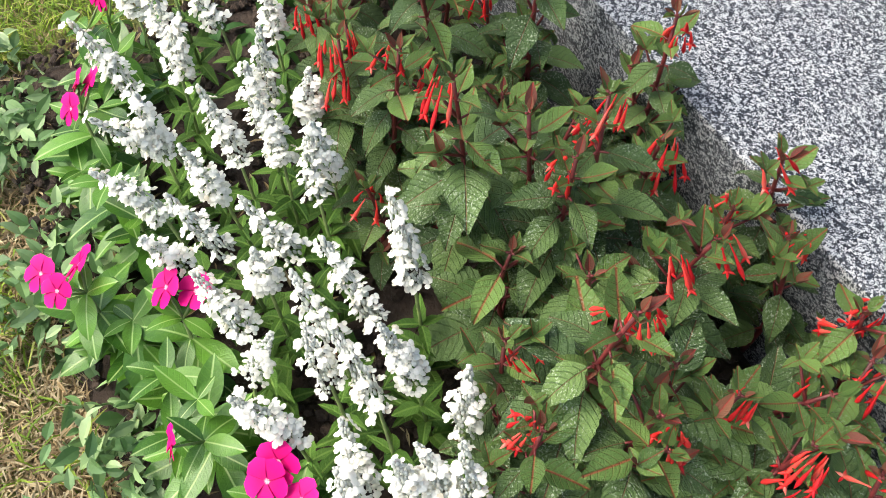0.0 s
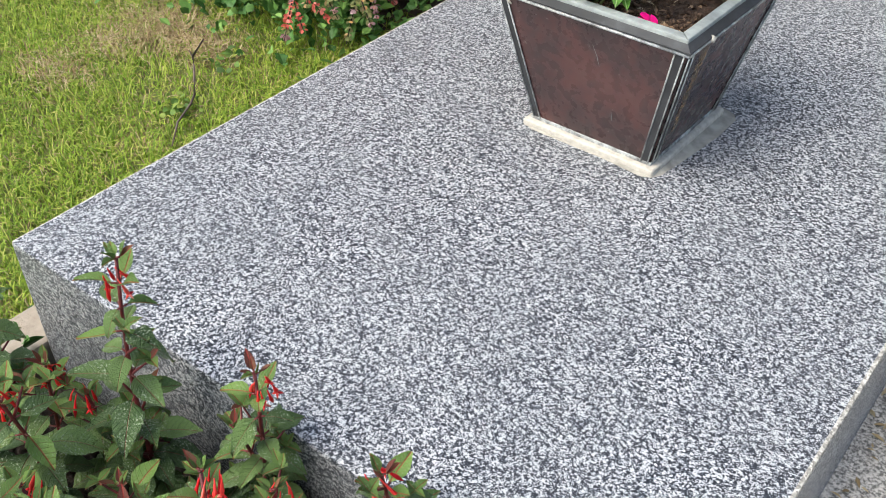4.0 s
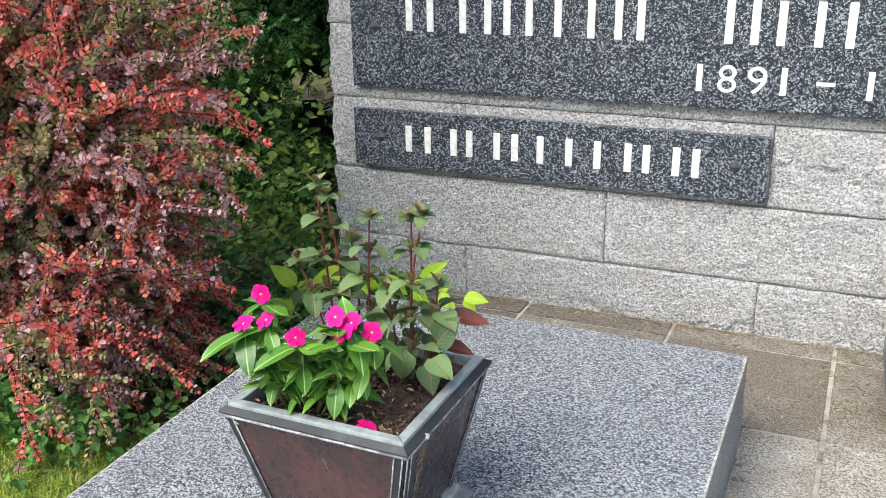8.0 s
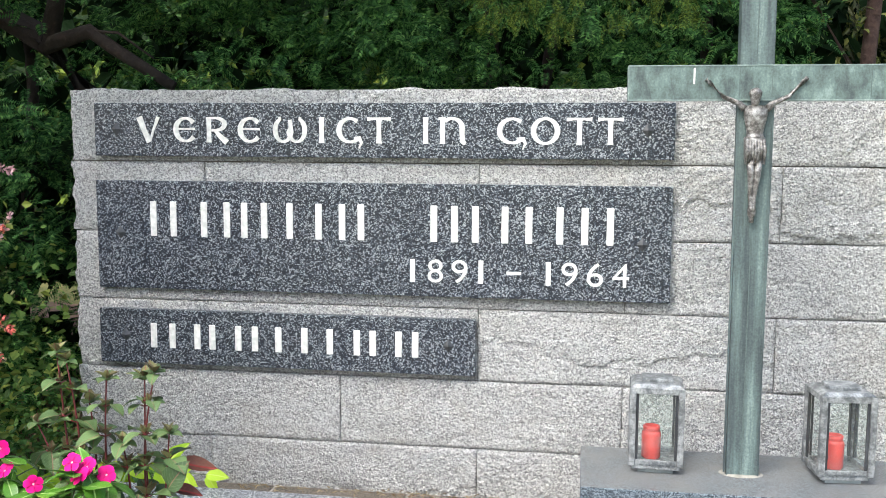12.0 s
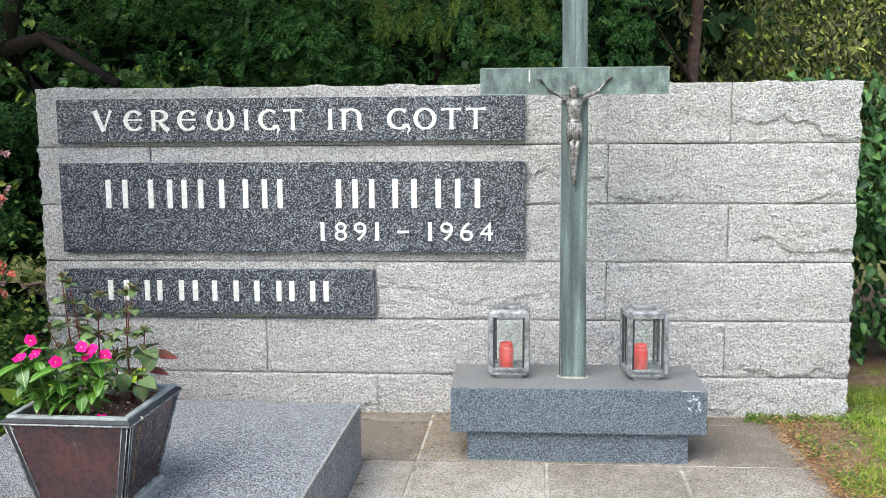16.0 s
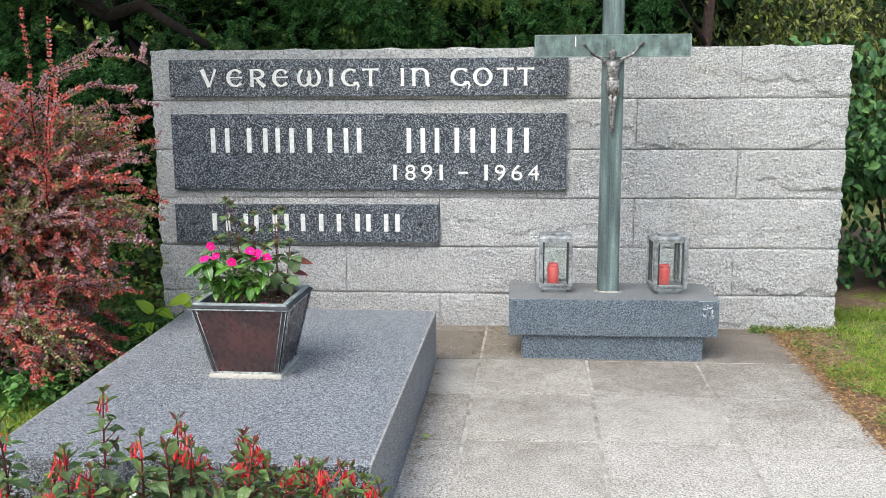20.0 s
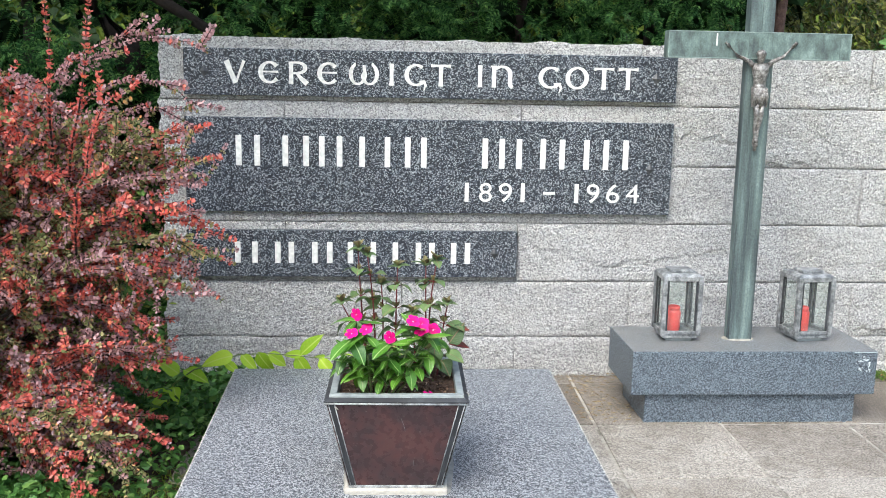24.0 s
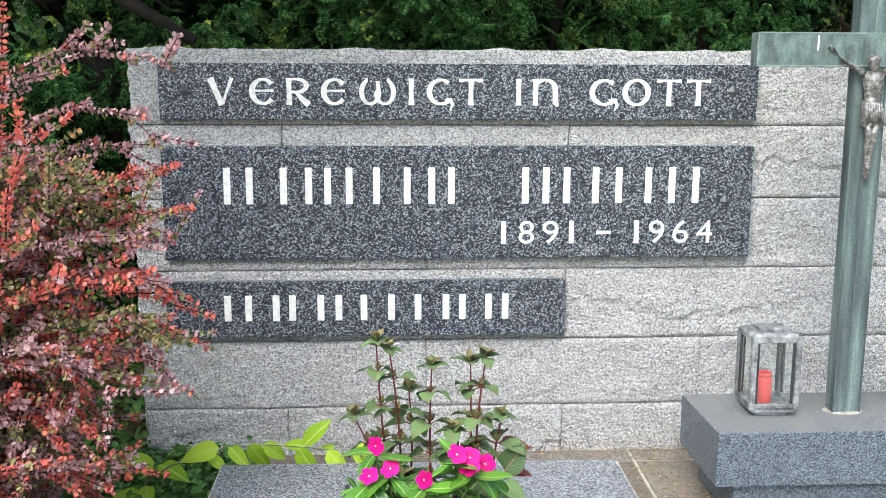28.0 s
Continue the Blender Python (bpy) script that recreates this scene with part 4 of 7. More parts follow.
def lime_mark():
    V, F = [], []
    r = random.Random(3)
    for i in range(46):
        a = r.uniform(0, 6.28)
        d = 0.026 + r.gauss(0, 0.006)
        x, z = 0.43 + d * math.cos(a) * 0.8, 0.238 + d * math.sin(a) * 0.9
        s = r.uniform(0.001, 0.004)
        k = len(V)
        V += [(x - s, 0, z), (x, 0, z - s * r.uniform(0.4, 1.5)), (x + s * 1.4, 0, z), (x, 0, z + s)]
        F.append((k, k + 1, k + 2, k + 3))
    k = len(V)
    V += [(0.385, 0, 0.2868), (0.476, 0, 0.2868), (0.476, 0, 0.2885), (0.385, 0, 0.289)]
    F.append((k, k + 1, k + 2, k + 3))
    return raw_mesh("lime_mark", V, F, LIME)


part("lime_mark", lime_mark(), LIME, ped, "white lime smear near a corner", m=Matrix.Translation((0, -0.1872, 0)))


def cross():
    t = thing("cross", (2.236, -0.4, 0.292), "tall green patinated copper cross on the pedestal", "cross")
    bm = bmesh.new()
    bmesh.ops.create_cone(bm, cap_ends=True, segments=24, radius1=0.066, radius2=0.058, depth=0.006)
    bmesh.ops.scale(bm, vec=(1, 0.62, 1), verts=bm.verts[:])
    bmesh.ops.translate(bm, vec=(0, 0, 0.002), verts=bm.verts[:])
    part("foot_ring", bm, SMEAR, t, "pale mortar bed")
    bm = hexa([(-0.047, -0.026, 0.0), (0.047, -0.026, 0.0), (0.047, 0.026, 0), (-0.047, 0.026, 0)], [(-0.056, -0.026, 1.64), (0.038, -0.026, 1.64), (0.038, 0.026, 1.64), (-0.056, 0.026, 1.64)], 0.003)
    part("upright", bm, COPPER, t)
    bm = box(-0.363, 0.343, -0.029, 0.0245, 1.098, 1.198, 0.002)
    part("crossbar", bm, COPPER_BAR, t)
    for x in (-0.052, 0.044):
        part("edge_seam", box(x - 0.0025 - 0.002, x + 0.0025 - 0.002, -0.0285, -0.0235, 0.012, 1.09, 0.001), COPPER, t)
    # pale strips draw the crossbar's edge highlights in colour
    for z in (1.0995, 1.1965):
        part("edge_bead", box(-0.362, 0.342, -0.0305, -0.0285, z - 0.0018, z + 0.0018, 0.0006), BEAD_GREEN, t, "pale strip for the edge highlight")
    for x in (-0.3612, 0.3412):
        part("edge_bead", box(x - 0.0018, x + 0.0018, -0.0304, -0.0284, 1.1015, 1.1945, 0.0006), BEAD_GREEN, t, "pale strip for the edge highlight")
    part("middle_seam", box(-0.0095, -0.0065, -0.0275, -0.0255, 1.2, 1.638, 0.0005), SEAM, t, "dark folded seam")
    part("middle_seam", box(-0.0055, -0.0025, -0.0275, -0.0255, 0.02, 1.04, 0.0005), SEAM, t, "dark folded seam")
    for x in (-0.318, -0.053, 0.036, 0.3):
        part("joint_seam", box(x - 0.001, x + 0.001, -0.0297, -0.0287, 1.102, 1.194, 0.0003), SEAM, t, "dark folded seam")
    part("scratch", box(-0.1805, -0.1755, -0.0305, -0.0285, 1.145, 1.19, 0.0), WHITE, t, "white scratch")
    return t


cross()


def statuette():
    c = Vector((2.227, -0.44, 0))
    limbs = [
        [((-0.137, 0.006, 1.45), 0.007), ((-0.128, 0.004, 1.442), 0.0065), ((-0.088, 0, 1.4), 0.0062), ((-0.045, -0.004, 1.381), 0.0085), ((-0.03, -0.004, 1.366), 0.011)],
        [((0.137, 0.006, 1.452), 0.007), ((0.128, 0.004, 1.444), 0.0065), ((0.088, 0, 1.402), 0.0062), ((0.045, -0.004, 1.381), 0.0085), ((0.03, -0.004, 1.366), 0.011)],
    ]
    limbs += [
        [((-0.012, -0.012, 1.225), 0.012), ((-0.008, -0.02, 1.18), 0.0098), ((-0.006, -0.006, 1.125), 0.007), ((-0.003, -0.012, 1.09), 0.0065), ((-0.002, -0.018, 1.078), 0.005)],
        [((0.012, -0.012, 1.225), 0.012), ((0.009, -0.02, 1.18), 0.0098), ((0.005, -0.006, 1.125), 0.007), ((0.003, -0.01, 1.09), 0.0065), ((0.002, -0.016, 1.078), 0.005)],
        [((-0.002, -0.008, 1.372), 0.009), ((-0.003, -0.012, 1.384), 0.012), ((-0.003, -0.012, 1.402), 0.0165), ((-0.003, -0.011, 1.41), 0.019), ((-0.003, -0.01, 1.418), 0.016), ((-0.003, -0.01, 1.425), 0.006)],
    ]
    # folds of the cloth
    for k in range(7):
        x = -0.024 + 0.008 * k
        limbs.append([((x * 0.9, -0.024, 1.283), 0.0045), ((x + 0.002, -0.027, 1.25), 0.0052), ((x * 1.02, -0.024, 1.212 + 0.006 * (k % 3)), 0.0035)])
    V, F = tube_mesh(limbs, 10)
    # flat oval sections of the trunk and the cloth, and the foot bracket
    for rows in (((1.376, 0.024, 0.013), (1.366, 0.034, 0.018), (1.345, 0.032, 0.021), (1.322, 0.027, 0.018), (1.3, 0.023, 0.015), (1.284, 0.025, 0.016)), ((1.289, 0.026, 0.018), (1.284, 0.03, 0.021), (1.26, 0.029, 0.022), (1.228, 0.028, 0.022), (1.212, 0.024, 0.018)), ((1.1, 0.009, 0.006), (1.08, 0.012, 0.01), (1.066, 0.011, 0.012), (1.06, 0.007, 0.008), (1.048, 0.007, 0.008), (1.046, 0.004, 0.004))):
        k = len(V)
        for z, w, d in rows:
            V += [(w * math.cos(a * math.pi / 7), -0.006 + d * math.sin(a * math.pi / 7), z) for a in range(14)]
        for q in range(len(rows) - 1):
            F += [(k + q * 14 + a, k + q * 14 + (a + 1) % 14, k + (q + 1) * 14 + (a + 1) % 14, k + (q + 1) * 14 + a) for a in range(14)]
        F += [tuple(k + a for a in range(14)), tuple(k + (len(rows) - 1) * 14 + a for a in range(13, -1, -1))]
    me = raw_mesh("statuette", [tuple(Vector(v) + c) for v in V], F, BRONZE, True)
    tagged(new("statuette", me), "small weathered bronze figure fixed to the cross", "statuette")


statuette()


def lantern(at, yaw):
    t = thing("lantern", at, "grey metal grave lantern with glass sides on the pedestal", "lantern", "lanterns beside the cross", yaw=yaw)
    w, h = 0.07, 0.28
    part("base", box(-0.052, 0.052, -0.052, 0.052, 0, 0.014, 0.003), RIM, t, "bright worn metal foot")
    part("floor_plate", box(-w, w, -w * 0.93, w * 0.93, 0.014, 0.03, 0.003), LANTERN, t)
    for sx in (-1, 1):
        for sy in (-1, 1):
            part("post", box(sx * w - 0.009, sx * w + 0.009, sy * w * 0.93 - 0.009, sy * w * 0.93 + 0.009, 0.026, 0.262, 0.002), LANTERN, t)
    for sx in (-1, 1):
        for sy in (-1, 1):
            part("inner_frame", box(sx * (w - 0.0135) - 0.0035, sx * (w - 0.0135) + 0.0035, sy * w * 0.93 - 0.0035, sy * w * 0.93 + 0.0035, 0.0445, 0.2435, 0.001), LEAD, t, "dark pane frame")
            part("inner_frame", box(sx * w - 0.0035, sx * w + 0.0035, sy * (w * 0.93 - 0.0125) - 0.0035, sy * (w * 0.93 - 0.0125) + 0.0035, 0.0445, 0.2435, 0.001), LEAD, t, "dark pane frame")
    for sy in (-1, 1):
        part("top_rail", box(-w + 0.0095, w - 0.0095, sy * w * 0.93 - 0.006, sy * w * 0.93 + 0.006, 0.244, 0.262, 0.002), LANTERN, t)
        part("bottom_rail", box(-w + 0.0095, w - 0.0095, sy * w * 0.93 - 0.006, sy * w * 0.93 + 0.006, 0.0305, 0.044, 0.002), LANTERN, t)
        pn = part("pane", box(-w + 0.0175, w - 0.0175, sy * w * 0.93 - 0.001, sy * w * 0.93 + 0.001, 0.0445, 0.2435), GLASS, t, "clear glass pane")
        pn.visible_shadow = False
    for sx in (-1, 1):
        part("top_rail", box(sx * w - 0.006, sx * w + 0.006, -w * 0.93 + 0.0085, w * 0.93 - 0.0085, 0.244, 0.262, 0.002), LANTERN, t)
        part("bottom_rail", box(sx * w - 0.006, sx * w + 0.006, -w * 0.93 + 0.0085, w * 0.93 - 0.0085, 0.0305, 0.044, 0.002), LANTERN, t)
        pn = part("pane", box(sx * w - 0.001, sx * w + 0.001, -w * 0.93 + 0.0165, w * 0.93 - 0.0165, 0.0445, 0.2435), GLASS, t, "clear glass pane")
        pn.visible_shadow = False
    part("roof", hexa([(-w - 0.006, -w, 0.2625), (w + 0.006, -w, 0.2625), (w + 0.006, w, 0.2625), (-w - 0.006, w, 0.2625)], [(-w + 0.006, -w + 0.012, 0.272), (w - 0.006, -w + 0.012, 0.272), (w - 0.006, w - 0.012, 0.272), (-w + 0.006, w - 0.012, 0.272)], 0.002), LANTERN, t)
    part("lid", box(-0.046, 0.046, -0.036, 0.036, 0.2705, 0.284, 0.004), LANTERN, t)
    m = pose(*at, 0, 0, yaw)
    bm = bmesh.new()
    prof = [(0.0, 0.0), (0.023, 0.0), (0.0255, 0.004), (0.0262, 0.068), (0.025, 0.073), (0.0225, 0.076), (0.0222, 0.08), (0.0228, 0.081), (0.0228, 0.09), (0.018, 0.091), (0.016, 0.084), (0.0, 0.083)]
    rings = []
    for r, z in prof:
        rings.append([bm.verts.new((r * math.cos(a * math.pi / 9), r * math.sin(a * math.pi / 9), z)) for a in range(18)] if r else [bm.verts.new((0, 0, z))])
    for a, b in zip(rings, rings[1:]):
        for k in range(18):
            k2 = (k + 1) % 18
            if len(a) == 1:
                bm.faces.new((a[0], b[k2], b[k]))
            elif len(b) == 1:
                bm.faces.new((a[k], a[k2], b[0]))
            else:
                bm.faces.new((a[k], a[k2], b[k2], b[k]))
    bmesh.ops.recalc_face_normals(bm, faces=bm.faces[:])
    c = new("grave_candle", mesh_of("grave_candle", bm, CANDLE))
    c.data.shade_smooth()
    c.matrix_world = m @ Matrix.Translation((-0.012, 0, 0.0305)) @ Matrix.Scale(1.1, 4)
    tagged(c, "red plastic grave candle inside the lantern", "candle", "candles in the lanterns")


lantern((1.985, -0.385, 0.292), -2)
lantern((2.51, -0.39, 0.292), 6)

# ---- plants in the bed ----
FL = [leaf_mesh("fuchsia_leaf", FUCHSIA_LEAF, 1.0, w, f, d, 16, 0.3, v, 0.035, 0.45, 0.02) for w, f, d, v in ((0.6, 0.3, 0.3, 0.05), (0.66, 0.15, 0.45, 0.07), (0.56, 0.4, 0.15, 0.04), (0.63, 0.1, 0.6, 0.08))]
FY = [leaf_mesh("fuchsia_young_leaf", FUCHSIA_YOUNG, 1.0, 0.56, 0.5, d, 10, 0.4, 0.04, 0.03, 0.4, 0.02) for d in (-0.15, 0.2)]
FX = [leaf_mesh("fuchsia_tip_leaf", FUCHSIA_TIP, 1.0, 0.46, 0.6, d, 6, 0.4, 0.03) for d in (-0.2, 0.1)]
FT = [leaf_mesh("fuchsia_top_leaf", FUCHSIA_TOP, 1.0, 0.55, 0.5, d, 10, 0.4, 0.05, 0.03, 0.4, 0.02) for d in (-0.15, 0.25)]
SL = [leaf_mesh("salvia_leaf", SALVIA_LEAF, 1.0, w, 0.4, d, 6, 0.35, 0.03, 0.06) for w, d in ((0.36, 0.2), (0.42, 0.4))]
VL = [leaf_mesh("vinca_leaf", VINCA_LEAF, 1.0, w, f, d, 8, bl, 0.04) for w, f, d, bl in ((0.42, 0.2, 0.25, 1.5), (0.48, 0.12, 0.45, 1.7), (0.38, 0.3, 0.12, 1.2), (0.44, 0.15, -0.12, 1.4))]
LL = [leaf_mesh("lime_leaf", LIME_LEAF, 1.0, w, f, d, 7, 0.4, 0.05) for w, f, d in ((0.5, 0.3, 0.25), (0.56, 0.15, 0.4), (0.46, 0.4, 0.1))]


def tubes_of_flower(n, r, length):
    """A hanging truss of tubular flowers, with pointed sepals at their mouths."""
    paths = []
    for i in range(n):
        a = 6.28 * i / n + r.uniform(-0.4, 0.4)
        out = r.uniform(0.05, 0.38)
        d = Vector((math.cos(a) * out, math.sin(a) * out, -1)).normalized()
        p0 = Vector((math.cos(a) * 0.009, math.sin(a) * 0.009, 0))
        l = length * r.uniform(0.6, 1.15)
        p1 = p0 + d * l * 0.35 + Vector((0, 0, 0.004))
        p2 = p1 + (d + Vector((0, 0, -0.35))).normalized() * l * 0.65
        paths.append([(p0, 0.0006), (p1, 0.001), ((p1 + p2) / 2, 0.002), (p1 * 0.25 + p2 * 0.75, 0.0027), (p2, 0.0017), (p2 + (p2 - p1) * 0.22, 0.0003)])
        if i % 2 == 0:
            for k in range(4):
                b = a + 1.57 * k
                q = p2 + Vector((math.cos(b) * 0.0065, math.sin(b) * 0.0065, -0.005))
                paths.append([(p2, 0.0016), ((p2 + q) / 2, 0.0016), (q, 0.0002)])
    return tube_mesh(paths, 5)


TRUSS = [raw_mesh("flower_truss", *tubes_of_flower(n, random.Random(20 + n), 0.038), RED_FLOWER, True) for n in (5, 6, 8, 9)]


def fuchsia(x, y, top, bloom, big, r, label, foot=0.03, group="red fuchsias in the bed", gap=0.038, young=0.34, tops=None):
    t = thing("fuchsia", (x, y, foot), label, "plant", group)
    tops = tops or FT
    h = top - foot
    lean = Vector((r.uniform(-0.06, 0.06), r.uniform(-0.05, 0.04), 0))
    bow = Vector((r.uniform(-0.02, 0.02), r.uniform(-0.02, 0.02), 0))

    def axis(u):
        return lean * (u - 1) + bow * math.sin(u * 3.1) + Vector((0, 0, h * u))

    paths = [[(axis(i / 7), 0.0042 - 0.0022 * i / 7) for i in range(8)]]
    nodes = max(3, int(h / gap))
    a0 = r.uniform(0, 360)
    for k in range(1, nodes + 1):
        u = 0.18 + 0.82 * k / nodes
        c = axis(u)
        near_top = (nodes - k) / nodes
        for j in range(3 if k < nodes else 6):
            az = a0 + 60 * (k % 2) + 120 * j + r.uniform(-18, 18)
            if near_top < 0.06:
                s, me, el = r.uniform(0.014, 0.024) * max(1.0, big), r.choice(tops if tops is FY else tops + FX[:1]), r.uniform(25, 70)
            elif near_top < 0.16:
                s, me, el = r.uniform(0.028, 0.042) * max(1.0, big), r.choice(tops), r.uniform(5, 50)
            elif near_top < young:
                s, me, el = r.uniform(0.04, 0.06) * big, r.choice(tops + FL[:1] if tops is FY else tops + FL), r.uniform(-20, 28)
            else:
                s, me, el = r.uniform(0.05, 0.085) * big, r.choice(FL), r.uniform(-25, 26)
            out = Vector((-math.sin(radians(az)), math.cos(radians(az)), 0.25)) * (0.012 * s / 0.06)
            put_leaf("leaf", me, t, c + out, az, el, s, r.uniform(-14, 14))
            paths.append([(c, 0.0015), (c + out, 0.0011)])
        if near_top > 0.12 and r.random() < 0.75:
            # axillary shoot with a small rosette
            az = radians(r.uniform(0, 360))
            e = c + Vector((math.cos(az) * 0.03, math.sin(az) * 0.03, 0.03))
            paths.append([(c, 0.002), (e, 0.0012)])
            for j in range(4):
                put_leaf("leaf", r.choice(tops + tops + tops + FX[:1]), t, e, 90 * j + r.uniform(-20, 20), r.uniform(10, 60), r.uniform(0.014, 0.03), 0)
    part("stem", raw_mesh("stem", *tube_mesh(paths, 6), STEM_RED, True), STEM_RED, t, "dark red stems")
    for b in range(min(bloom, 1 if r.random() < 0.5 else 2)):
        u = (0.96, 0.86, 0.8, 0.74)[b % 4]
        c = axis(u)
        az = radians(r.uniform(0, 360))
        off = Vector((math.cos(az), math.sin(az), 0)) * (0.012 + 0.008 * b) + Vector((0, 0, 0.006))
        part("flower_truss", r.choice(TRUSS), RED_FLOWER, t, "hanging red tubular flowers", m=Matrix.Translation(c + off) @ pose(0, 0, 0, r.uniform(-25, 25), r.uniform(-25, 25), r.uniform(0, 360)))
    return t


r = random.Random(11)
FUCHSIAS_BY_SLAB = [
    (0.45, -2.632, 0.45, 2, 0.8), (0.594, -2.619, 0.3, 2, 0.8), (0.703, -2.546, 0.48, 2, 0.8), (0.648, -2.605, 0.27, 1, 0.8), (0.889, -2.526, 0.4, 1, 0.85), (0.867, -2.553, 0.32, 0, 0.8), (1.067, -2.522, 0.36, 3, 0.85), (1.116, -2.535, 0.3, 1, 0.8), (1.064, -2.56, 0.3, 1, 0.8), (1.215, -2.522, 0.29, 2, 0.85), (1.255, -2.543, 0.28, 1, 0.85), (1.36, -2.55, 0.29, 1, 0.85),
]
FUCHSIAS_MIDDLE = [
    (0.898, -2.791, 0.455, 2, 1.0), (1.169, -2.778, 0.44, 2, 1.15), (1.111, -2.634, 0.36, 2, 1.0), (0.957, -2.657, 0.42, 3, 0.9), (0.994, -2.715, 0.4, 2, 1.0), (0.974, -2.591, 0.33, 2, 0.85), (0.934, -2.73, 0.41, 0, 0.9), (0.768, -2.782, 0.37, 1, 0.95), (0.681, -2.815, 0.33, 2, 0.85), (0.669, -2.714, 0.39, 2, 0.9), (0.739, -2.748, 0.31, 1, 0.9), (0.642, -2.79, 0.31, 1, 0.85),
]
FUCHSIAS_INNER = [
    (0.504, -2.729, 0.3, 2, 0.85), (0.565, -2.805, 0.28, 1, 0.85), (0.699, -2.609, 0.24, 0, 0.9), (1.232, -2.692, 0.32, 1, 1), (1.301, -2.678, 0.34, 3, 1), (1.345, -2.641, 0.33, 3, 0.95), (1.267, -2.610, 0.30, 1, 0.9), (1.169, -2.704, 0.28, 0, 1.05), (0.871, -2.621, 0.27, 0, 0.95), (0.827, -2.69, 0.27, 0, 1.0), (1.45, -2.68, 0.3, 2, 0.9), (1.4, -2.62, 0.29, 1, 0.85),
]
FUCHSIAS_FRONT = [
    (1.083, -2.838, 0.31, 1, 0.9), (1.176, -2.858, 0.32, 1, 0.9), (1.254, -2.797, 0.37, 3, 1), (1.222, -2.775, 0.35, 0, 0.95), (1.34, -2.79, 0.33, 2, 0.95), (0.816, -2.855, 0.24, 1, 0.75), (0.985, -2.77, 0.27, 0, 1.25), (1.06, -2.73, 0.3, 0, 1.1), (1.152, -2.79, 0.33, 0, 1.05), (0.36, -2.7, 0.3, 1, 0.8), (0.3, -2.6, 0.28, 1, 0.8), (0.78, -2.66, 0.25, 0, 0.95),
]
for x, y, top, bloom, big in FUCHSIAS_BY_SLAB + FUCHSIAS_MIDDLE + FUCHSIAS_INNER + FUCHSIAS_FRONT:
    fuchsia(x, y, top, bloom, big, r, "dark green fuchsia with hanging red tubular flowers" if bloom else "dark green fuchsia with broad leaves and no flowers")


# white salvia
def lobe(c, side, out, up, w):
    """A small cupped round petal lobe; returns verts and faces."""
    V = [tuple(c + up * w * 0.35)]
    for k in range(7):
        a = 6.2832 * k / 7
        V.append(tuple(c + (side * math.cos(a) + out * math.sin(a)) * w - up * w * 0.25))
    return V, [(0, 1 + k, 1 + (k + 1) % 7) for k in range(7)]


def floret(c, d, s, r):
    """A lipped flower: two round lobes side by side that hang out, and a small hood over them."""
    side = Vector((-d.y, d.x, 0)).normalized()
    out = (d + Vector((0, 0, r.uniform(-0.5, 0.6)))).normalized()
    up = side.cross(out)
    if up.z < 0:
        up = -up
    side = (side + up * r.uniform(-0.4, 0.4)).normalized()
    V, F = [], []
    for x, y, z, w in ((-0.5, 0.75, 0.0, 0.62), (0.5, 0.8, 0.05, 0.58), (0.0, 0.3, 0.35, 0.42)):
        v, f = lobe(c + side * x * s + out * y * s + up * z * s, side, (out - up * 0.5).normalized(), (up + out * 0.5).normalized(), s * w * r.uniform(0.85, 1.15))
        k = len(V)
        V += v
        F += [tuple(i + k for i in q) for q in f]
    return V, F


def spike_meshes(r, length, fullness):
    cv, cf, pv, pf = [], [], [], []

    def add(V, F, v, f):
        k = len(V)
        V += v
        F += [tuple(i + k for i in q) for q in f]

    whorls = int(length / 0.0047)
    bend = Vector((r.uniform(-0.012, 0.012), r.uniform(-0.012, 0.012), 0))
    for k in range(whorls):
        u = k / (whorls - 1)
        rad = (0.0098 * (1 - u) ** 0.55 + 0.0018) * r.uniform(0.8, 1.2)
        n = 10 if u < 0.7 else 7
        mid = bend * u * u + Vector((0, 0, length * u))
        full = fullness * min(1.0, 1.7 - 1.5 * u) * r.uniform(0.25, 1.25)
        for j in range(n):
            a = 6.283 * (j + 0.5 * (k % 2)) / n + r.uniform(-0.35, 0.35)
            d = Vector((math.cos(a), math.sin(a), 0))
            c = mid + d * rad * 0.8 + Vector((0, 0, r.uniform(-0.002, 0.002)))
            add(cv, cf, *ball(c, r.uniform(0.0014, 0.0022), 1.7))
            if r.random() < full * 0.6:
                add(pv, pf, *floret(mid + d * (rad + r.uniform(-0.002, 0.004)), d, r.uniform(0.0046, 0.0068), r))
    return raw_mesh("calyces", cv, cf, CALYX, True), raw_mesh("petals", pv, pf, PETAL_WHITE, True)


SPIKES = [spike_meshes(random.Random(50 + i), l, f) for i, (l, f) in enumerate(((0.085, 0.85), (0.095, 1.0), (0.08, 0.8), (0.085, 0.7), (0.09, 1.15), (0.08, 1.1), (0.085, 0.35), (0.09, 0.95)))]


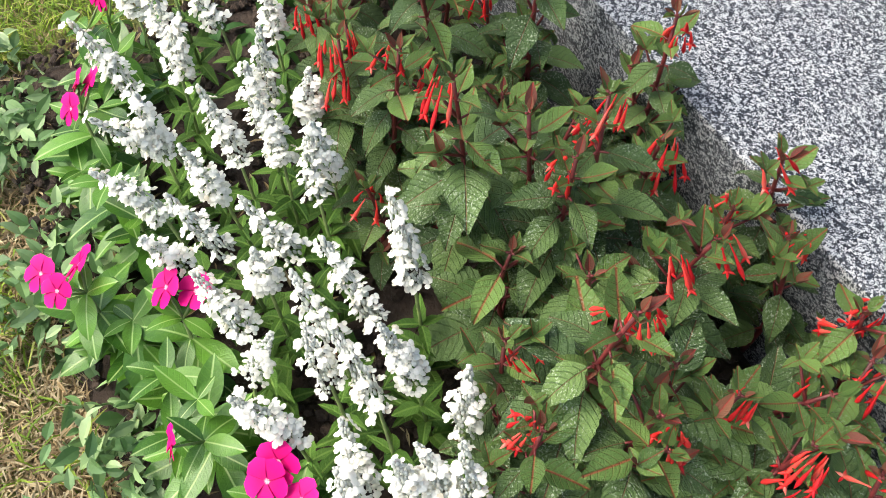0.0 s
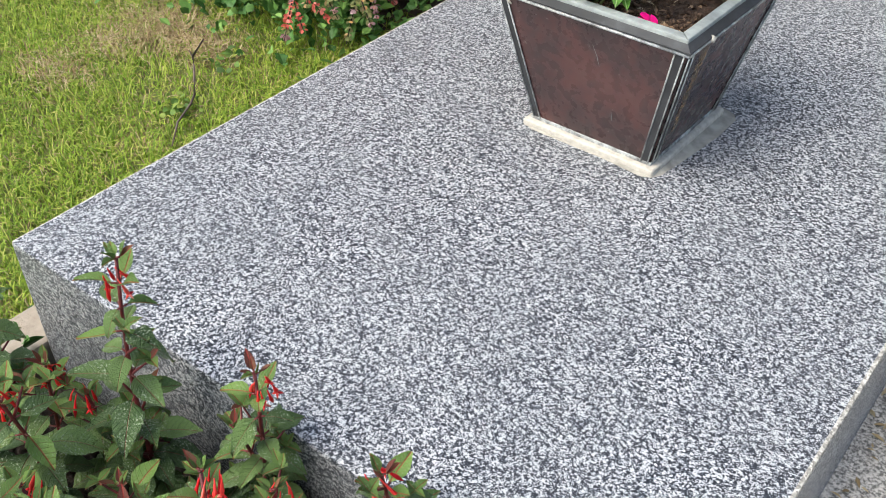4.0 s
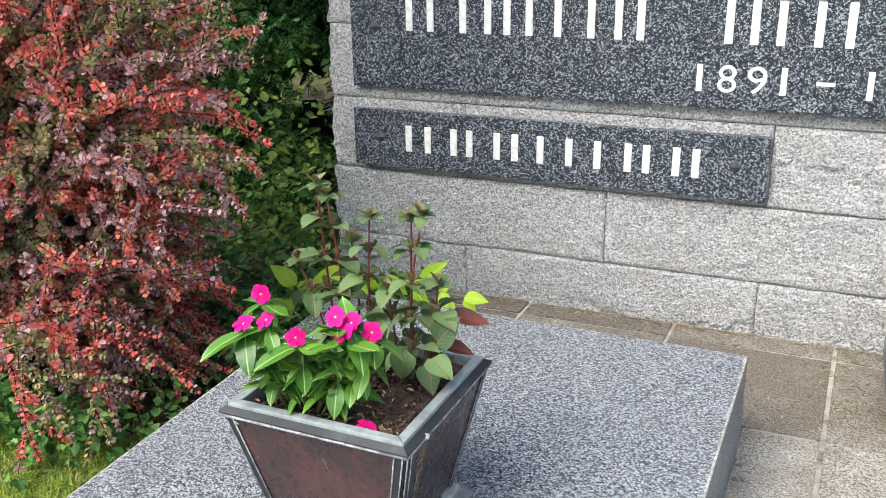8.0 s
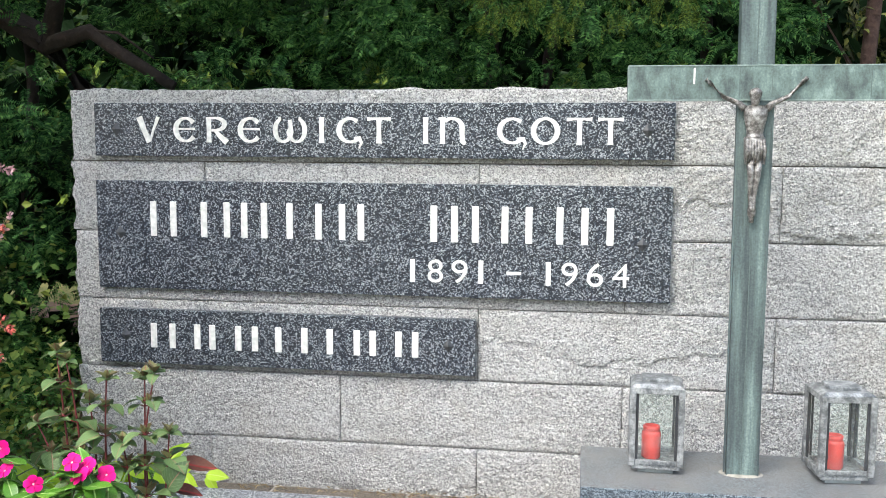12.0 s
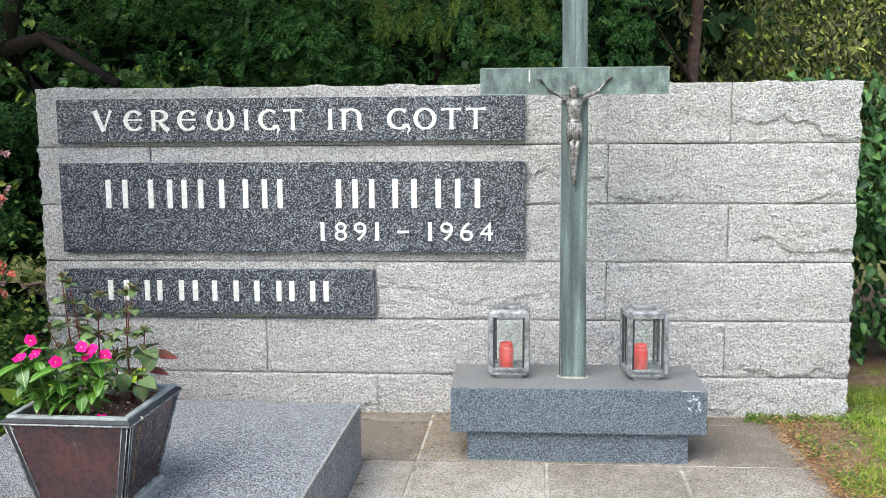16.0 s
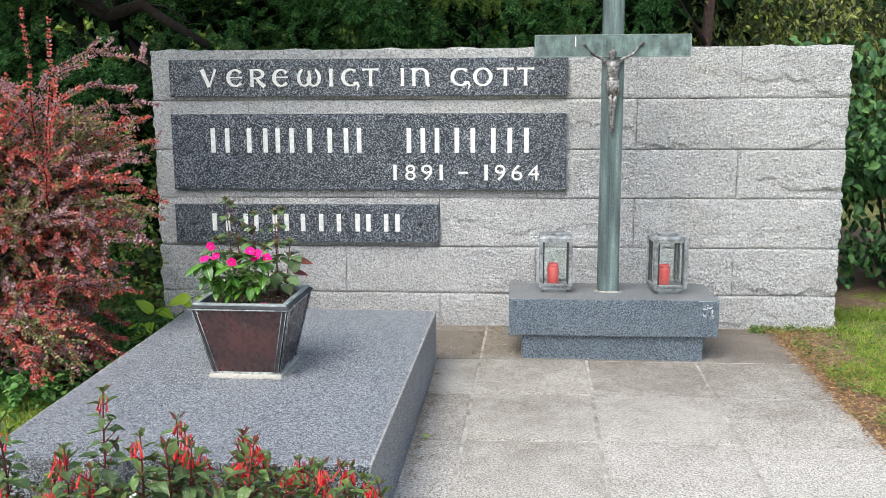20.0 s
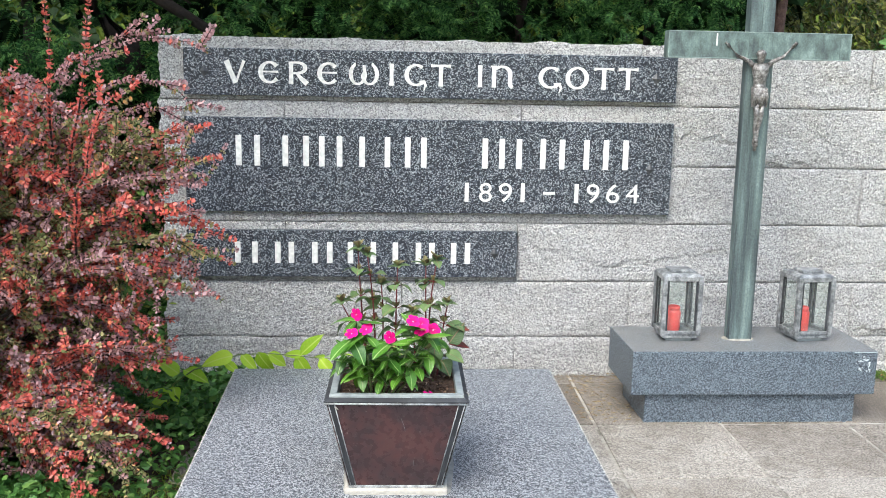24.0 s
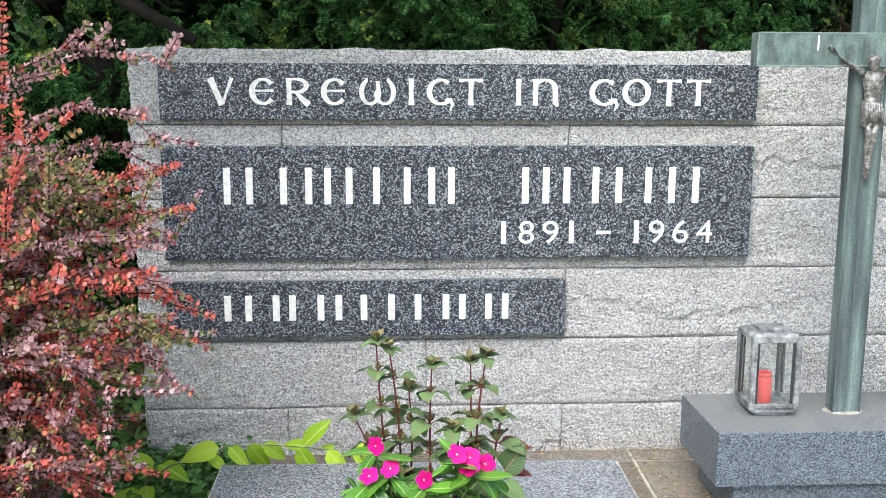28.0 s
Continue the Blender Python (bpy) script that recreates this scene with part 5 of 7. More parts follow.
def salvia(x, y, dx, dy, dz, which, r):
    """One stem whose spike starts above (x, y) and reaches to (dx, dy, dz) from there."""
    z0 = 0.225
    way = Vector((dx, dy, dz))
    foot = Vector((x - dx * 0.8, y - dy * 0.8, 0.03))
    h = Vector((x, y, z0)) - foot
    t = thing("salvia", tuple(foot), "white-flowered salvia with woolly spikes and green leaves", "plant", "white salvias in the bed")
    part("stem", raw_mesh("stem", *tube_mesh([[((0, 0, 0), 0.0028), (tuple(h * 0.55), 0.0024), (tuple(h), 0.002)]], 6), STEM_GREEN, True), STEM_GREEN, t)
    m = Matrix.Translation(h) @ way.to_track_quat("Z", "Y").to_matrix().to_4x4() @ pose(0, 0, 0, 0, 0, r.uniform(0, 360)) @ Matrix.Diagonal((1, 1, way.length / 0.087, 1))
    ca, pe = SPIKES[which]
    sp = part("flower_spike", ca, CALYX, t, "pale woolly flower spike", m=m)
    part("petals", pe, PETAL_WHITE, sp, "small white lipped petals")
    a0 = r.uniform(0, 360)
    for k in range(3):
        c = h * (0.2 + 0.22 * k)
        for j in range(4):
            s = r.uniform(0.034, 0.05) * (1.0 if k < 2 else 0.8)
            put_leaf("leaf", r.choice(SL), t, c, a0 + 90 * j + 45 * k + r.uniform(-20, 20), r.uniform(-15, 40), s, r.uniform(-20, 20))


SALVIAS_FAR = [
    (0.535, -3.035, -0.037, -0.026, 0.085), (0.482, -2.967, 0.0, -0.004, 0.084), (0.539, -2.974, 0.001, 0.006, 0.099), (0.408, -2.986, 0.0, -0.002, 0.06), (0.482, -2.9, -0.004, -0.024, 0.061), (0.531, -2.846, -0.002, -0.008, 0.078), (0.628, -2.891, 0.0, -0.002, 0.105), (0.698, -2.961, -0.031, -0.009, 0.085), (0.674, -2.917, -0.029, -0.003, 0.085), (0.723, -2.917, -0.027, 0.006, 0.085), (0.68, -2.861, -0.001, -0.004, 0.075), (0.37, -2.93, -0.01, -0.01, 0.085),
]
SALVIAS_MIDDLE = [
    (0.79, -2.903, -0.037, -0.001, 0.085), (0.764, -2.876, -0.003, -0.012, 0.096), (0.645, -3.025, 0.001, -0.062, 0.074), (0.642, -3.035, 0.0, -0.014, 0.089), (0.732, -3.064, -0.035, -0.037, 0.085), (0.74, -2.997, -0.002, -0.03, 0.087), (0.812, -3.021, -0.033, -0.038, 0.085), (0.849, -2.958, -0.027, -0.039, 0.085), (0.8, -3.068, 0.001, -0.032, 0.072), (0.943, -2.862, -0.045, 0.004, 0.1), (0.967, -2.916, -0.063, -0.03, 0.085), (0.908, -3.039, -0.029, -0.019, 0.085),
]
SALVIAS_NEAR = [
    (0.873, -2.998, -0.001, -0.011, 0.08), (0.965, -2.964, -0.04, -0.017, 0.085), (1.052, -2.958, -0.071, -0.002, 0.085), (1.007, -2.988, -0.027, -0.015, 0.085), (1.039, -2.913, -0.007, -0.02, 0.098), (1.037, -3.043, -0.013, -0.026, 0.085), (1.121, -3.009, -0.034, 0.017, 0.085), (1.154, -2.966, -0.023, -0.007, 0.085), (1.115, -2.898, -0.026, 0.012, 0.09), (1.167, -2.941, -0.03, -0.003, 0.085), (1.182, -2.925, -0.026, -0.003, 0.085), (1.146, -3.022, -0.026, -0.001, 0.085), (1.24, -2.99, -0.02, 0.0, 0.085),
]
for i, row in enumerate(SALVIAS_FAR + SALVIAS_MIDDLE + SALVIAS_NEAR):
    salvia(*row, (1, 4, 5, 7, 0, 2, 3)[i % 7], r)
salvia(0.957, -3.051, 0.003, 0.027, 0.045, 6, r)


# magenta vinca
def flower_data(size):
    V, F = [(0, 0, -0.12 * size)], []
    for k in range(5):
        a0 = 1.2566 * k
        b = len(V)
        for (rr, da, zz) in ((0.25, -0.6, 0.0), (0.66, -0.7, -0.03), (0.95, -0.56, -0.08), (1.08, -0.16, -0.02), (1.06, 0.24, 0.05), (0.92, 0.6, 0.1), (0.3, 0.6, 0.05)):
            V.append((size * rr * math.cos(a0 + da), size * rr * math.sin(a0 + da), size * zz))
        F += [(0, b, b + 1, b + 5), (0, b + 5, b + 6), (b + 1, b + 2, b + 3, b + 4, b + 5)]
    return V, F


BLOOM = raw_mesh("flower", *flower_data(0.0218), MAGENTA, True)


def vinca(x, y, foot, stems, r, label, group, flowers=(), face=(0, 45), whorls=4, big=1.0, low=0.3):
    t = thing("vinca", (x, y, foot), label, "plant", group)

    def stalk(path):
        part("stem", raw_mesh("stem", *tube_mesh([path], 6), STEM_GREEN, True), STEM_GREEN, t)

    for sx, sy, h in stems:
        stalk([((sx * 0.3, sy * 0.3, 0), 0.003), ((sx * 0.7, sy * 0.7, h * 0.5), 0.0026), ((sx, sy, h), 0.002)])
        for k in range(whorls):
            u = low + (1 - low) * k / (whorls - 1)
            c = Vector((sx * (0.3 + 0.7 * u), sy * (0.3 + 0.7 * u), h * u))
            a0 = r.uniform(0, 360)
            for j in range(4):
                s = (r.uniform(0.042, 0.078) if k < whorls - 1 else r.uniform(0.028, 0.055)) * big
                put_leaf("leaf", r.choice(VL), t, c, a0 + 90 * j + r.uniform(-28, 28), r.uniform(-35, 30) if k < whorls - 1 else r.uniform(-10, 45), s, r.uniform(-12, 12))
    for fx, fy, fz in flowers:
        c = Vector((fx - x, fy - y, fz - foot))
        near = min((Vector(s) for s in stems), key=lambda s: (s - c).length)
        stalk([(tuple(near), 0.0016), (tuple(c - Vector((0, 0, 0.008))), 0.0012)])
        if whorls > 4:
            a0 = r.uniform(0, 360)
            for j in range(4):
                put_leaf("leaf", r.choice(VL), t, c + Vector((0, 0.006, -0.018)), a0 + 90 * j + r.uniform(-20, 20), r.uniform(-25, 15), r.uniform(0.055, 0.085), r.uniform(-12, 12))
        part("flower", BLOOM, MAGENTA, t, "magenta flower with a white eye", m=Matrix.Translation(c) @ pose(0, 0, 0, 0, 0, r.uniform(-40, 40)) @ pose(0, 0, 0, r.uniform(*face), 0, 0) @ pose(0, 0, 0, 0, 0, r.uniform(0, 360)) @ Matrix.Diagonal((r.uniform(0.85, 1.06), r.uniform(0.8, 1.04), 1, 1)) @ Matrix.Scale(0.82 if whorls > 4 else 1.0, 4))
    return t


BEDV = "green-leaved vinca with magenta flowers at the bed's edge"
BEDF = "magenta vincas in the bed"
TILT = (15, 75)
vinca(0.51, -3.1, 0.02, [(0, 0, 0.17), (-0.03, 0.02, 0.14), (0.04, -0.03, 0.12)], r, BEDV, BEDF, [(0.509, -3.076, 0.235), (0.532, -3.109, 0.228), (0.498, -3.09, 0.23)], TILT)
vinca(0.63, -3.1, 0.02, [(0, 0, 0.17), (0.04, 0.01, 0.14)], r, "green-leaved vinca without flowers at the bed's edge", BEDF)
vinca(0.77, -3.17, 0.02, [(0, 0, 0.18), (0.03, 0.03, 0.14), (-0.03, -0.01, 0.15)], r, BEDV, BEDF, [(0.776, -3.194, 0.232), (0.75, -3.165, 0.228), (0.736, -3.205, 0.22)], TILT)
vinca(0.85, -3.1, 0.02, [(0, 0.01, 0.18), (0.03, -0.03, 0.14)], r, BEDV, BEDF, [(0.826, -3.093, 0.232), (0.842, -3.067, 0.228)], TILT)
vinca(0.94, -3.11, 0.02, [(0, 0, 0.17), (0.05, -0.01, 0.18), (0.0, -0.04, 0.12)], r, BEDV, BEDF, [(0.994, -3.146, 0.235)], TILT)
vinca(1.06, -3.09, 0.02, [(0, 0, 0.15), (0.04, 0.01, 0.17)], r, BEDV, BEDF, [(1.058, -3.065, 0.232), (1.068, -3.082, 0.228), (1.097, -3.061, 0.225)], TILT)
vinca(0.38, -3.05, 0.02, [(0, 0, 0.18), (0.03, 0.02, 0.15), (-0.03, 0.03, 0.15)], r, BEDV, BEDF, [(0.37, -3.022, 0.235), (0.33, -3.01, 0.23), (0.31, -2.99, 0.225)], TILT)

# plants in the planter
SOILZ = PZ + 0.247
vinca(0.79, -1.7, SOILZ, [(-0.045, -0.03, 0.19), (-0.055, -0.06, 0.15), (-0.02, -0.055, 0.16), (0.036, -0.055, 0.14), (0.093, -0.035, 0.175), (0.115, -0.04, 0.155), (0.145, -0.02, 0.145), (0.0, 0.0, 0.14), (0.06, 0.01, 0.12), (-0.08, 0.0, 0.13)], r, "bushy vinca with magenta flowers in the planter", "",
      [(0.745, -1.738, 0.73), (0.734, -1.778, 0.694), (0.769, -1.766, 0.701), (0.826, -1.771, 0.682), (0.883, -1.744, 0.715), (0.903, -1.755, 0.696), (0.934, -1.721, 0.687), (0.905, -1.735, 0.705)], (25, 75), 5, 0.86, 0.45)
PL = [leaf_mesh("fuchsia_leaf", PLANTER_FUCHSIA, 1.0, w, f, d, 7, 0.3, 0.05) for w, f, d in ((0.78, 0.3, 0.3), (0.86, 0.2, 0.45), (0.72, 0.45, 0.15))]
PT = [leaf_mesh("fuchsia_tip_leaf", PLANTER_TIP, 1.0, w, 0.5, d, 6, 0.4, 0.04) for w, d in ((0.72, 0.1), (0.64, -0.15))]


def slender_fuchsia(x, y, tip, levels, r):
    """One bare red stem with whorls of leaves at the given heights and a tuft at its tip."""
    t = thing("fuchsia", (x, y, SOILZ), "slender red-stemmed fuchsia without flowers in the planter", "plant", "fuchsias in the planter")
    top = Vector((tip[0] - x, 0.0, tip[1] - SOILZ))
    bow = Vector((r.uniform(-0.012, 0.012), r.uniform(-0.015, 0.015), 0))

    def axis(u):
        return Vector((top.x * u * u, 0, top.z * u)) + bow * math.sin(3.1 * u)

    part("stem", raw_mesh("stem", *tube_mesh([[(axis(i / 8), 0.0027 - 0.0012 * i / 8) for i in range(9)]], 6), STEM_RED, True), STEM_RED, t, "dark red stem")
    for u, n, s in levels:
        c = axis(u)
        a0 = r.uniform(0, 360)
        for j in range(n):
            az = a0 + 360 * j / n + r.uniform(-20, 20)
            out = Vector((-math.sin(radians(az)), math.cos(radians(az)), 0.5)) * 0.012
            part("leaf_stalk", raw_mesh("leaf_stalk", *tube_mesh([[(c, 0.0014), (c + out, 0.001)]], 5), STEM_RED), STEM_RED, t)
            put_leaf("leaf", r.choice(PL), t, c + out, az, r.uniform(-35, 18), s * r.uniform(0.85, 1.25), r.uniform(-15, 15))
        for j in range(3):
            put_leaf("leaf", r.choice(PT), t, c + Vector((0, 0, 0.004)), a0 + 60 + 120 * j, r.uniform(30, 65), s * r.uniform(0.4, 0.6), 0)
    c = axis(1.0)
    for j in range(4):
        put_leaf("leaf", r.choice(PL), t, c, 90 * j + r.uniform(-20, 20), r.uniform(-10, 40), r.uniform(0.028, 0.04), 0)
    for j in range(4):
        put_leaf("leaf", r.choice(PT), t, c + Vector((0, 0, 0.004)), 90 * j + r.uniform(10, 60), r.uniform(25, 60), r.uniform(0.018, 0.028), 0)
    return t


for x, y, tx, tz, n in ((0.775, -1.545, 0.744, 0.858, 4), (0.79, -1.555, 0.768, 0.845, 4), (0.8, -1.54, 0.805, 0.76, 2), (0.85, -1.55, 0.848, 0.81, 4), (0.925, -1.54, 0.922, 0.812, 4), (0.938, -1.555, 0.95, 0.828, 4), (0.955, -1.565, 0.98, 0.715, 2), (0.76, -1.55, 0.7, 0.715, 2), (0.9, -1.565, 0.885, 0.69, 2)):
    tip = (tx, tz)
    levels = [(0.25 + 0.58 * k / (n - 1) - (0.0 if n > 2 else 0.1 * k), 3, 0.055 - 0.019 * k / 3) for k in range(n)]
    pot = slender_fuchsia(x, y, tip, levels, r)
    if tip[0] > 0.97:
        # the large outer leaves
        put_turned("leaf", PL[0], pot, (0.03, -0.02, 0.11), (0.5, -0.1, 0.8), (-0.3, -1, 0.2), 0.066)
        put_turned("leaf", FX[0], pot, (0.025, 0.04, 0.14), (0.75, 0.45, -0.4), (-0.2, -0.6, 0.8), 0.075)
        put_turned("leaf", FX[1], pot, (0.03, 0.0, 0.1), (1.0, 0.1, -0.15), (-0.1, -0.5, 0.9), 0.06)
        put_turned("leaf", PL[1], pot, (0.02, -0.03, 0.085), (0.9, -0.4, -0.05), (0, -0.3, 1), 0.055)
        put_turned("leaf", PL[1], pot, (-0.01, -0.06, 0.11), (-0.1, -0.4, -0.9), (0.2, -0.9, 0.4), 0.055)
fb = new("fallen_flower", BLOOM)
fb.matrix_world = pose(0.925, -1.735, SOILZ + 0.016, 38, 24, 0) @ Matrix.Diagonal((0.85, 0.6, 2.0, 1))
tagged(fb, "wilted magenta flower fallen on the planter soil", "flower")


# lime-green shoot reaching over the slab
def lime_shoot():
    t = thing("seedling", (0.0, -0.5, 0.0), "lime-green leafy shoot arching out beside the slab", "plant")
    o = Vector((0.0, -0.5, 0.0))
    W = [Vector(q) - o for q in ((-0.02, -0.5, 0.0), (0.04, -0.56, 0.16), (0.126, -0.61, 0.232), (0.2, -0.62, 0.257), (0.29, -0.62, 0.292), (0.405, -0.62, 0.296), (0.511, -0.62, 0.286), (0.6, -0.63, 0.28), (0.665, -0.64, 0.282))]
    part("stem", raw_mesh("stem", *tube_mesh([[(q, 0.0042 - 0.0004 * i) for i, q in enumerate(W)]], 6), STEM_GREEN, True), STEM_GREEN, t)
    first = (
        ((0.27, 0.287), (-0.9, -0.3, -0.05), (0.1, -0.75, 0.75), 0.115), ((0.24, 0.265), (0.8, -0.4, -0.5), (0.2, -0.8, 0.6), 0.075),
        ((0.3, 0.293), (0.6, -0.3, -0.55), (0.1, -0.9, 0.5), 0.09), ((0.36, 0.3), (0.55, -0.2, -0.9), (-0.3, -1, 0.2), 0.1), ((0.395, 0.295), (0.75, 0.2, -0.5), (0.2, -0.8, 0.6), 0.095),
    )
    outer = (
        ((0.515, 0.29), (0.75, 0.1, 0.75), (-0.5, -0.8, 0.5), 0.115), ((0.52, 0.287), (-0.9, 0.2, 0.2), (0.1, -0.7, 0.8), 0.075), ((0.5, 0.285), (0.55, -0.3, -0.85), (-0.3, -1, 0.3), 0.115),
        ((0.585, 0.28), (0.6, -0.3, -0.7), (-0.2, -1, 0.4), 0.11), ((0.6, 0.28), (-0.6, 0.6, 0.2), (0, -0.4, 1), 0.06), ((0.66, 0.282), (0.9, -0.1, 0.1), (0, -0.7, 0.7), 0.07), ((0.665, 0.28), (0.5, -0.4, -0.6), (0, -1, 0.4), 0.06),
    )
    low = (
        ((0.08, 0.215), (0.9, -0.5, -0.15), (0, -0.5, 0.9), 0.115), ((0.06, 0.2), (-0.5, -0.4, 0.65), (0.5, -0.7, 0.3), 0.1), ((0.02, 0.13), (-0.7, -0.7, 0.1), (0, -0.4, 0.9), 0.1), ((0.04, 0.15), (0.3, -0.9, -0.3), (0, -0.6, 0.8), 0.09), ((0.0, 0.08), (-0.3, -0.9, 0.2), (0.2, -0.4, 0.9), 0.1),
    )
    for at, d, n, s in first + outer + low:
        q = Vector((at[0], min(W, key=lambda w: abs(w.x - at[0])).y + o.y, at[1])) - o
        put_turned("leaf", r.choice(LL), t, q, d, n, s)


lime_shoot()


# crumbs of earth in the bed
def clods(rr, n, x0, x1, y0, y1, z, s0, s1):
    V, F = [], []
    for i in range(n):
        v, f = ball((rr.uniform(x0, x1), rr.uniform(y0, y1), z + rr.uniform(-0.006, 0.012)), rr.uniform(s0, s1) * rr.uniform(0.6, 1), rr.uniform(0.6, 1.1))
        k = len(V)
        V += [(a + rr.uniform(-0.002, 0.002), b + rr.uniform(-0.002, 0.002), c) for a, b, c in v]
        F += [tuple(j + k for j in q) for q in f]
    return V, F


tagged(new("soil_crumbs", raw_mesh("soil_crumbs", *clods(random.Random(3), 5200, 0.2, 1.58, -3.22, -2.52, 0.034, 0.003, 0.011), SOIL)), "dark crumbs of earth in the flower bed", "soil", kind="stuff")
tagged(new("soil_crumbs", raw_mesh("soil_crumbs", *clods(random.Random(4), 900, PX - 0.13, PX + 0.13, PY - 0.13, PY + 0.13, SOILZ + 0.004, 0.002, 0.006), PEAT)), "brown crumbs of potting soil in the planter", "soil", kind="stuff")


# ---- barberry ----
def barberry():
    t = thing("barberry", (-0.6, -1.02, 0.0), "dense barberry bush with red and purple leaves", "shrub")
    rr = random.Random(5)
    groups = {"red": [], "purple": [], "green": []}
    wood = []

    def leafy(a, b, kind, step=0.0125, size=1.2):
        """Whorls of round leaves, node by node, along a shoot."""
        d = b - a
        q = d.to_track_quat("Y", "Z").to_matrix().to_4x4()
        for i in range(max(1, int(d.length / step))):
            c = Matrix.Translation(a + d * ((i + rr.random() * 0.5) * step / d.length)) @ q
            s = size * rr.uniform(0.75, 1.15)
            kk = kind if rr.random() < 0.66 else rr.choices(("red", "purple", "green"), (0.15, 0.45, 0.4))[0]
            a0 = rr.uniform(0, 360)
            for j in range(5):
                groups[kk].append(c @ pose(0, 0, 0, 0, a0 + 72 * j + rr.uniform(-25, 25), 0) @ pose(0, 0, 0, rr.uniform(15, 75), rr.uniform(-20, 20), 0) @ Matrix.Translation((0, 0.003, 0)) @ Matrix.Scale(s * rr.uniform(0.75, 1.15), 4))

    def shoot(p0, p1, p2, kind, bare=0.3, twigs=0, r0=0.005, size=1.0):
        n = 9
        pts = [p0 * (1 - u) ** 2 + p1 * 2 * u * (1 - u) + p2 * u * u for u in (k / n for k in range(n + 1))]
        pts = [q + Vector((rr.gauss(0, 0.006), rr.gauss(0, 0.006), rr.gauss(0, 0.006))) for q in pts]
        wood.append([(q, r0 * (1 - 0.8 * k / n)) for k, q in enumerate(pts)])
        for k in range(n):
            if k / n < bare:
                continue
            a, b = pts[k], pts[k + 1]
            leafy(a, b, kind, size=1.2 * size * (1.08 - 0.3 * k / n))
            for j in range(twigs):
                p = a.lerp(b, rr.random())
                d = (b - a).normalized() * 0.9 + Vector((rr.gauss(0, 0.6), rr.gauss(0, 0.6), rr.gauss(0, 0.4)))
                q = p + d.normalized() * rr.uniform(0.05, 0.15)
                wood.append([(p, 0.0018), (q, 0.0008)])
                leafy(p, q, kind, size=1.1 * size)

    o = Vector((-0.6, -1.02, 0.0)) - Vector((0.11, -0.4, 0.04))
    leaders = (
        ("red", (-0.3, -0.7, 0.85), (-0.235, -0.78, 1.25), (-0.242, -0.82, 1.54)), ("red", (-0.25, -0.72, 0.85), (-0.13, -0.84, 1.22), (-0.088, -0.92, 1.5)), ("red", (-0.55, -0.75, 0.9), (-0.38, -0.7, 1.25), (-0.46, -0.66, 1.6)), ("red", (-0.2, -0.8, 0.7), (-0.16, -0.95, 0.95), (-0.03, -0.98, 1.22)), ("red", (-0.6, -0.75, 0.9), (-0.62, -0.8, 1.25), (-0.6, -0.78, 1.55)), ("purple", (-0.8, -0.8, 0.9), (-0.85, -0.85, 1.3), (-0.75, -0.75, 1.55)), ("purple", (-0.9, -0.8, 0.9), (-1.0, -0.85, 1.3), (-1.1, -0.8, 1.5)),
    )
    arches = (
        ("purple", (-0.5, -0.72, 0.9), (-0.1, -0.65, 1.52), (0.17, -0.6, 1.31)), ("purple", (-0.45, -0.72, 0.9), (-0.05, -0.65, 1.42), (0.13, -0.6, 1.14)), ("purple", (-0.5, -0.72, 0.85), (-0.15, -0.64, 1.22), (0.05, -0.6, 1.13)), ("purple", (-0.5, -0.7, 0.9), (-0.3, -0.64, 1.35), (-0.02, -0.6, 1.38)), ("purple", (-0.5, -0.8, 0.7), (-0.1, -0.72, 1.0), (0.17, -0.66, 0.95)), ("green", (-0.5, -0.72, 0.8), (-0.2, -0.64, 1.12), (0.06, -0.6, 1.0)),
    )
    coral = (
        ("red", (-0.45, -0.78, 0.6), (-0.1, -0.7, 0.92), (0.08, -0.66, 1.0)), ("red", (-0.45, -0.78, 0.6), (-0.05, -0.72, 0.88), (0.19, -0.68, 0.71)), ("red", (-0.45, -0.8, 0.55), (-0.1, -0.76, 0.82), (0.14, -0.7, 0.63)), ("red", (-0.45, -0.8, 0.6), (-0.05, -0.72, 0.9), (0.16, -0.68, 0.79)), ("red", (-0.4, -0.84, 0.55), (-0.1, -0.8, 0.8), (0.07, -0.76, 0.66)), ("red", (-0.45, -0.8, 0.25), (-0.2, -0.8, 0.5), (0.02, -0.74, 0.38)), ("red", (-0.5, -0.85, 0.2), (-0.25, -0.9, 0.45), (-0.02, -0.85, 0.22)), ("red", (-0.5, -0.9, 0.2), (-0.2, -1.0, 0.45), (-0.02, -1.02, 0.2)),
    )
    for kind, a, c, e in leaders + arches + coral:
        shoot(Vector(a) - o, Vector(c) - o, Vector(e) - o, kind, 0.1, 0 if e[2] > 1.3 and kind == "red" else 1, 0.0045)
        for k in range(0 if e[2] > 1.0 else 3):
            j = Vector((rr.gauss(-0.06, 0.05), rr.gauss(-0.06, 0.06), rr.gauss(0, 0.07)))
            shoot(Vector(a) - o, Vector(c) - o + j * 0.7, Vector(e) - o + j, kind if rr.random() < 0.6 else rr.choice(("purple", "green")), 0.1, 2, 0.004)
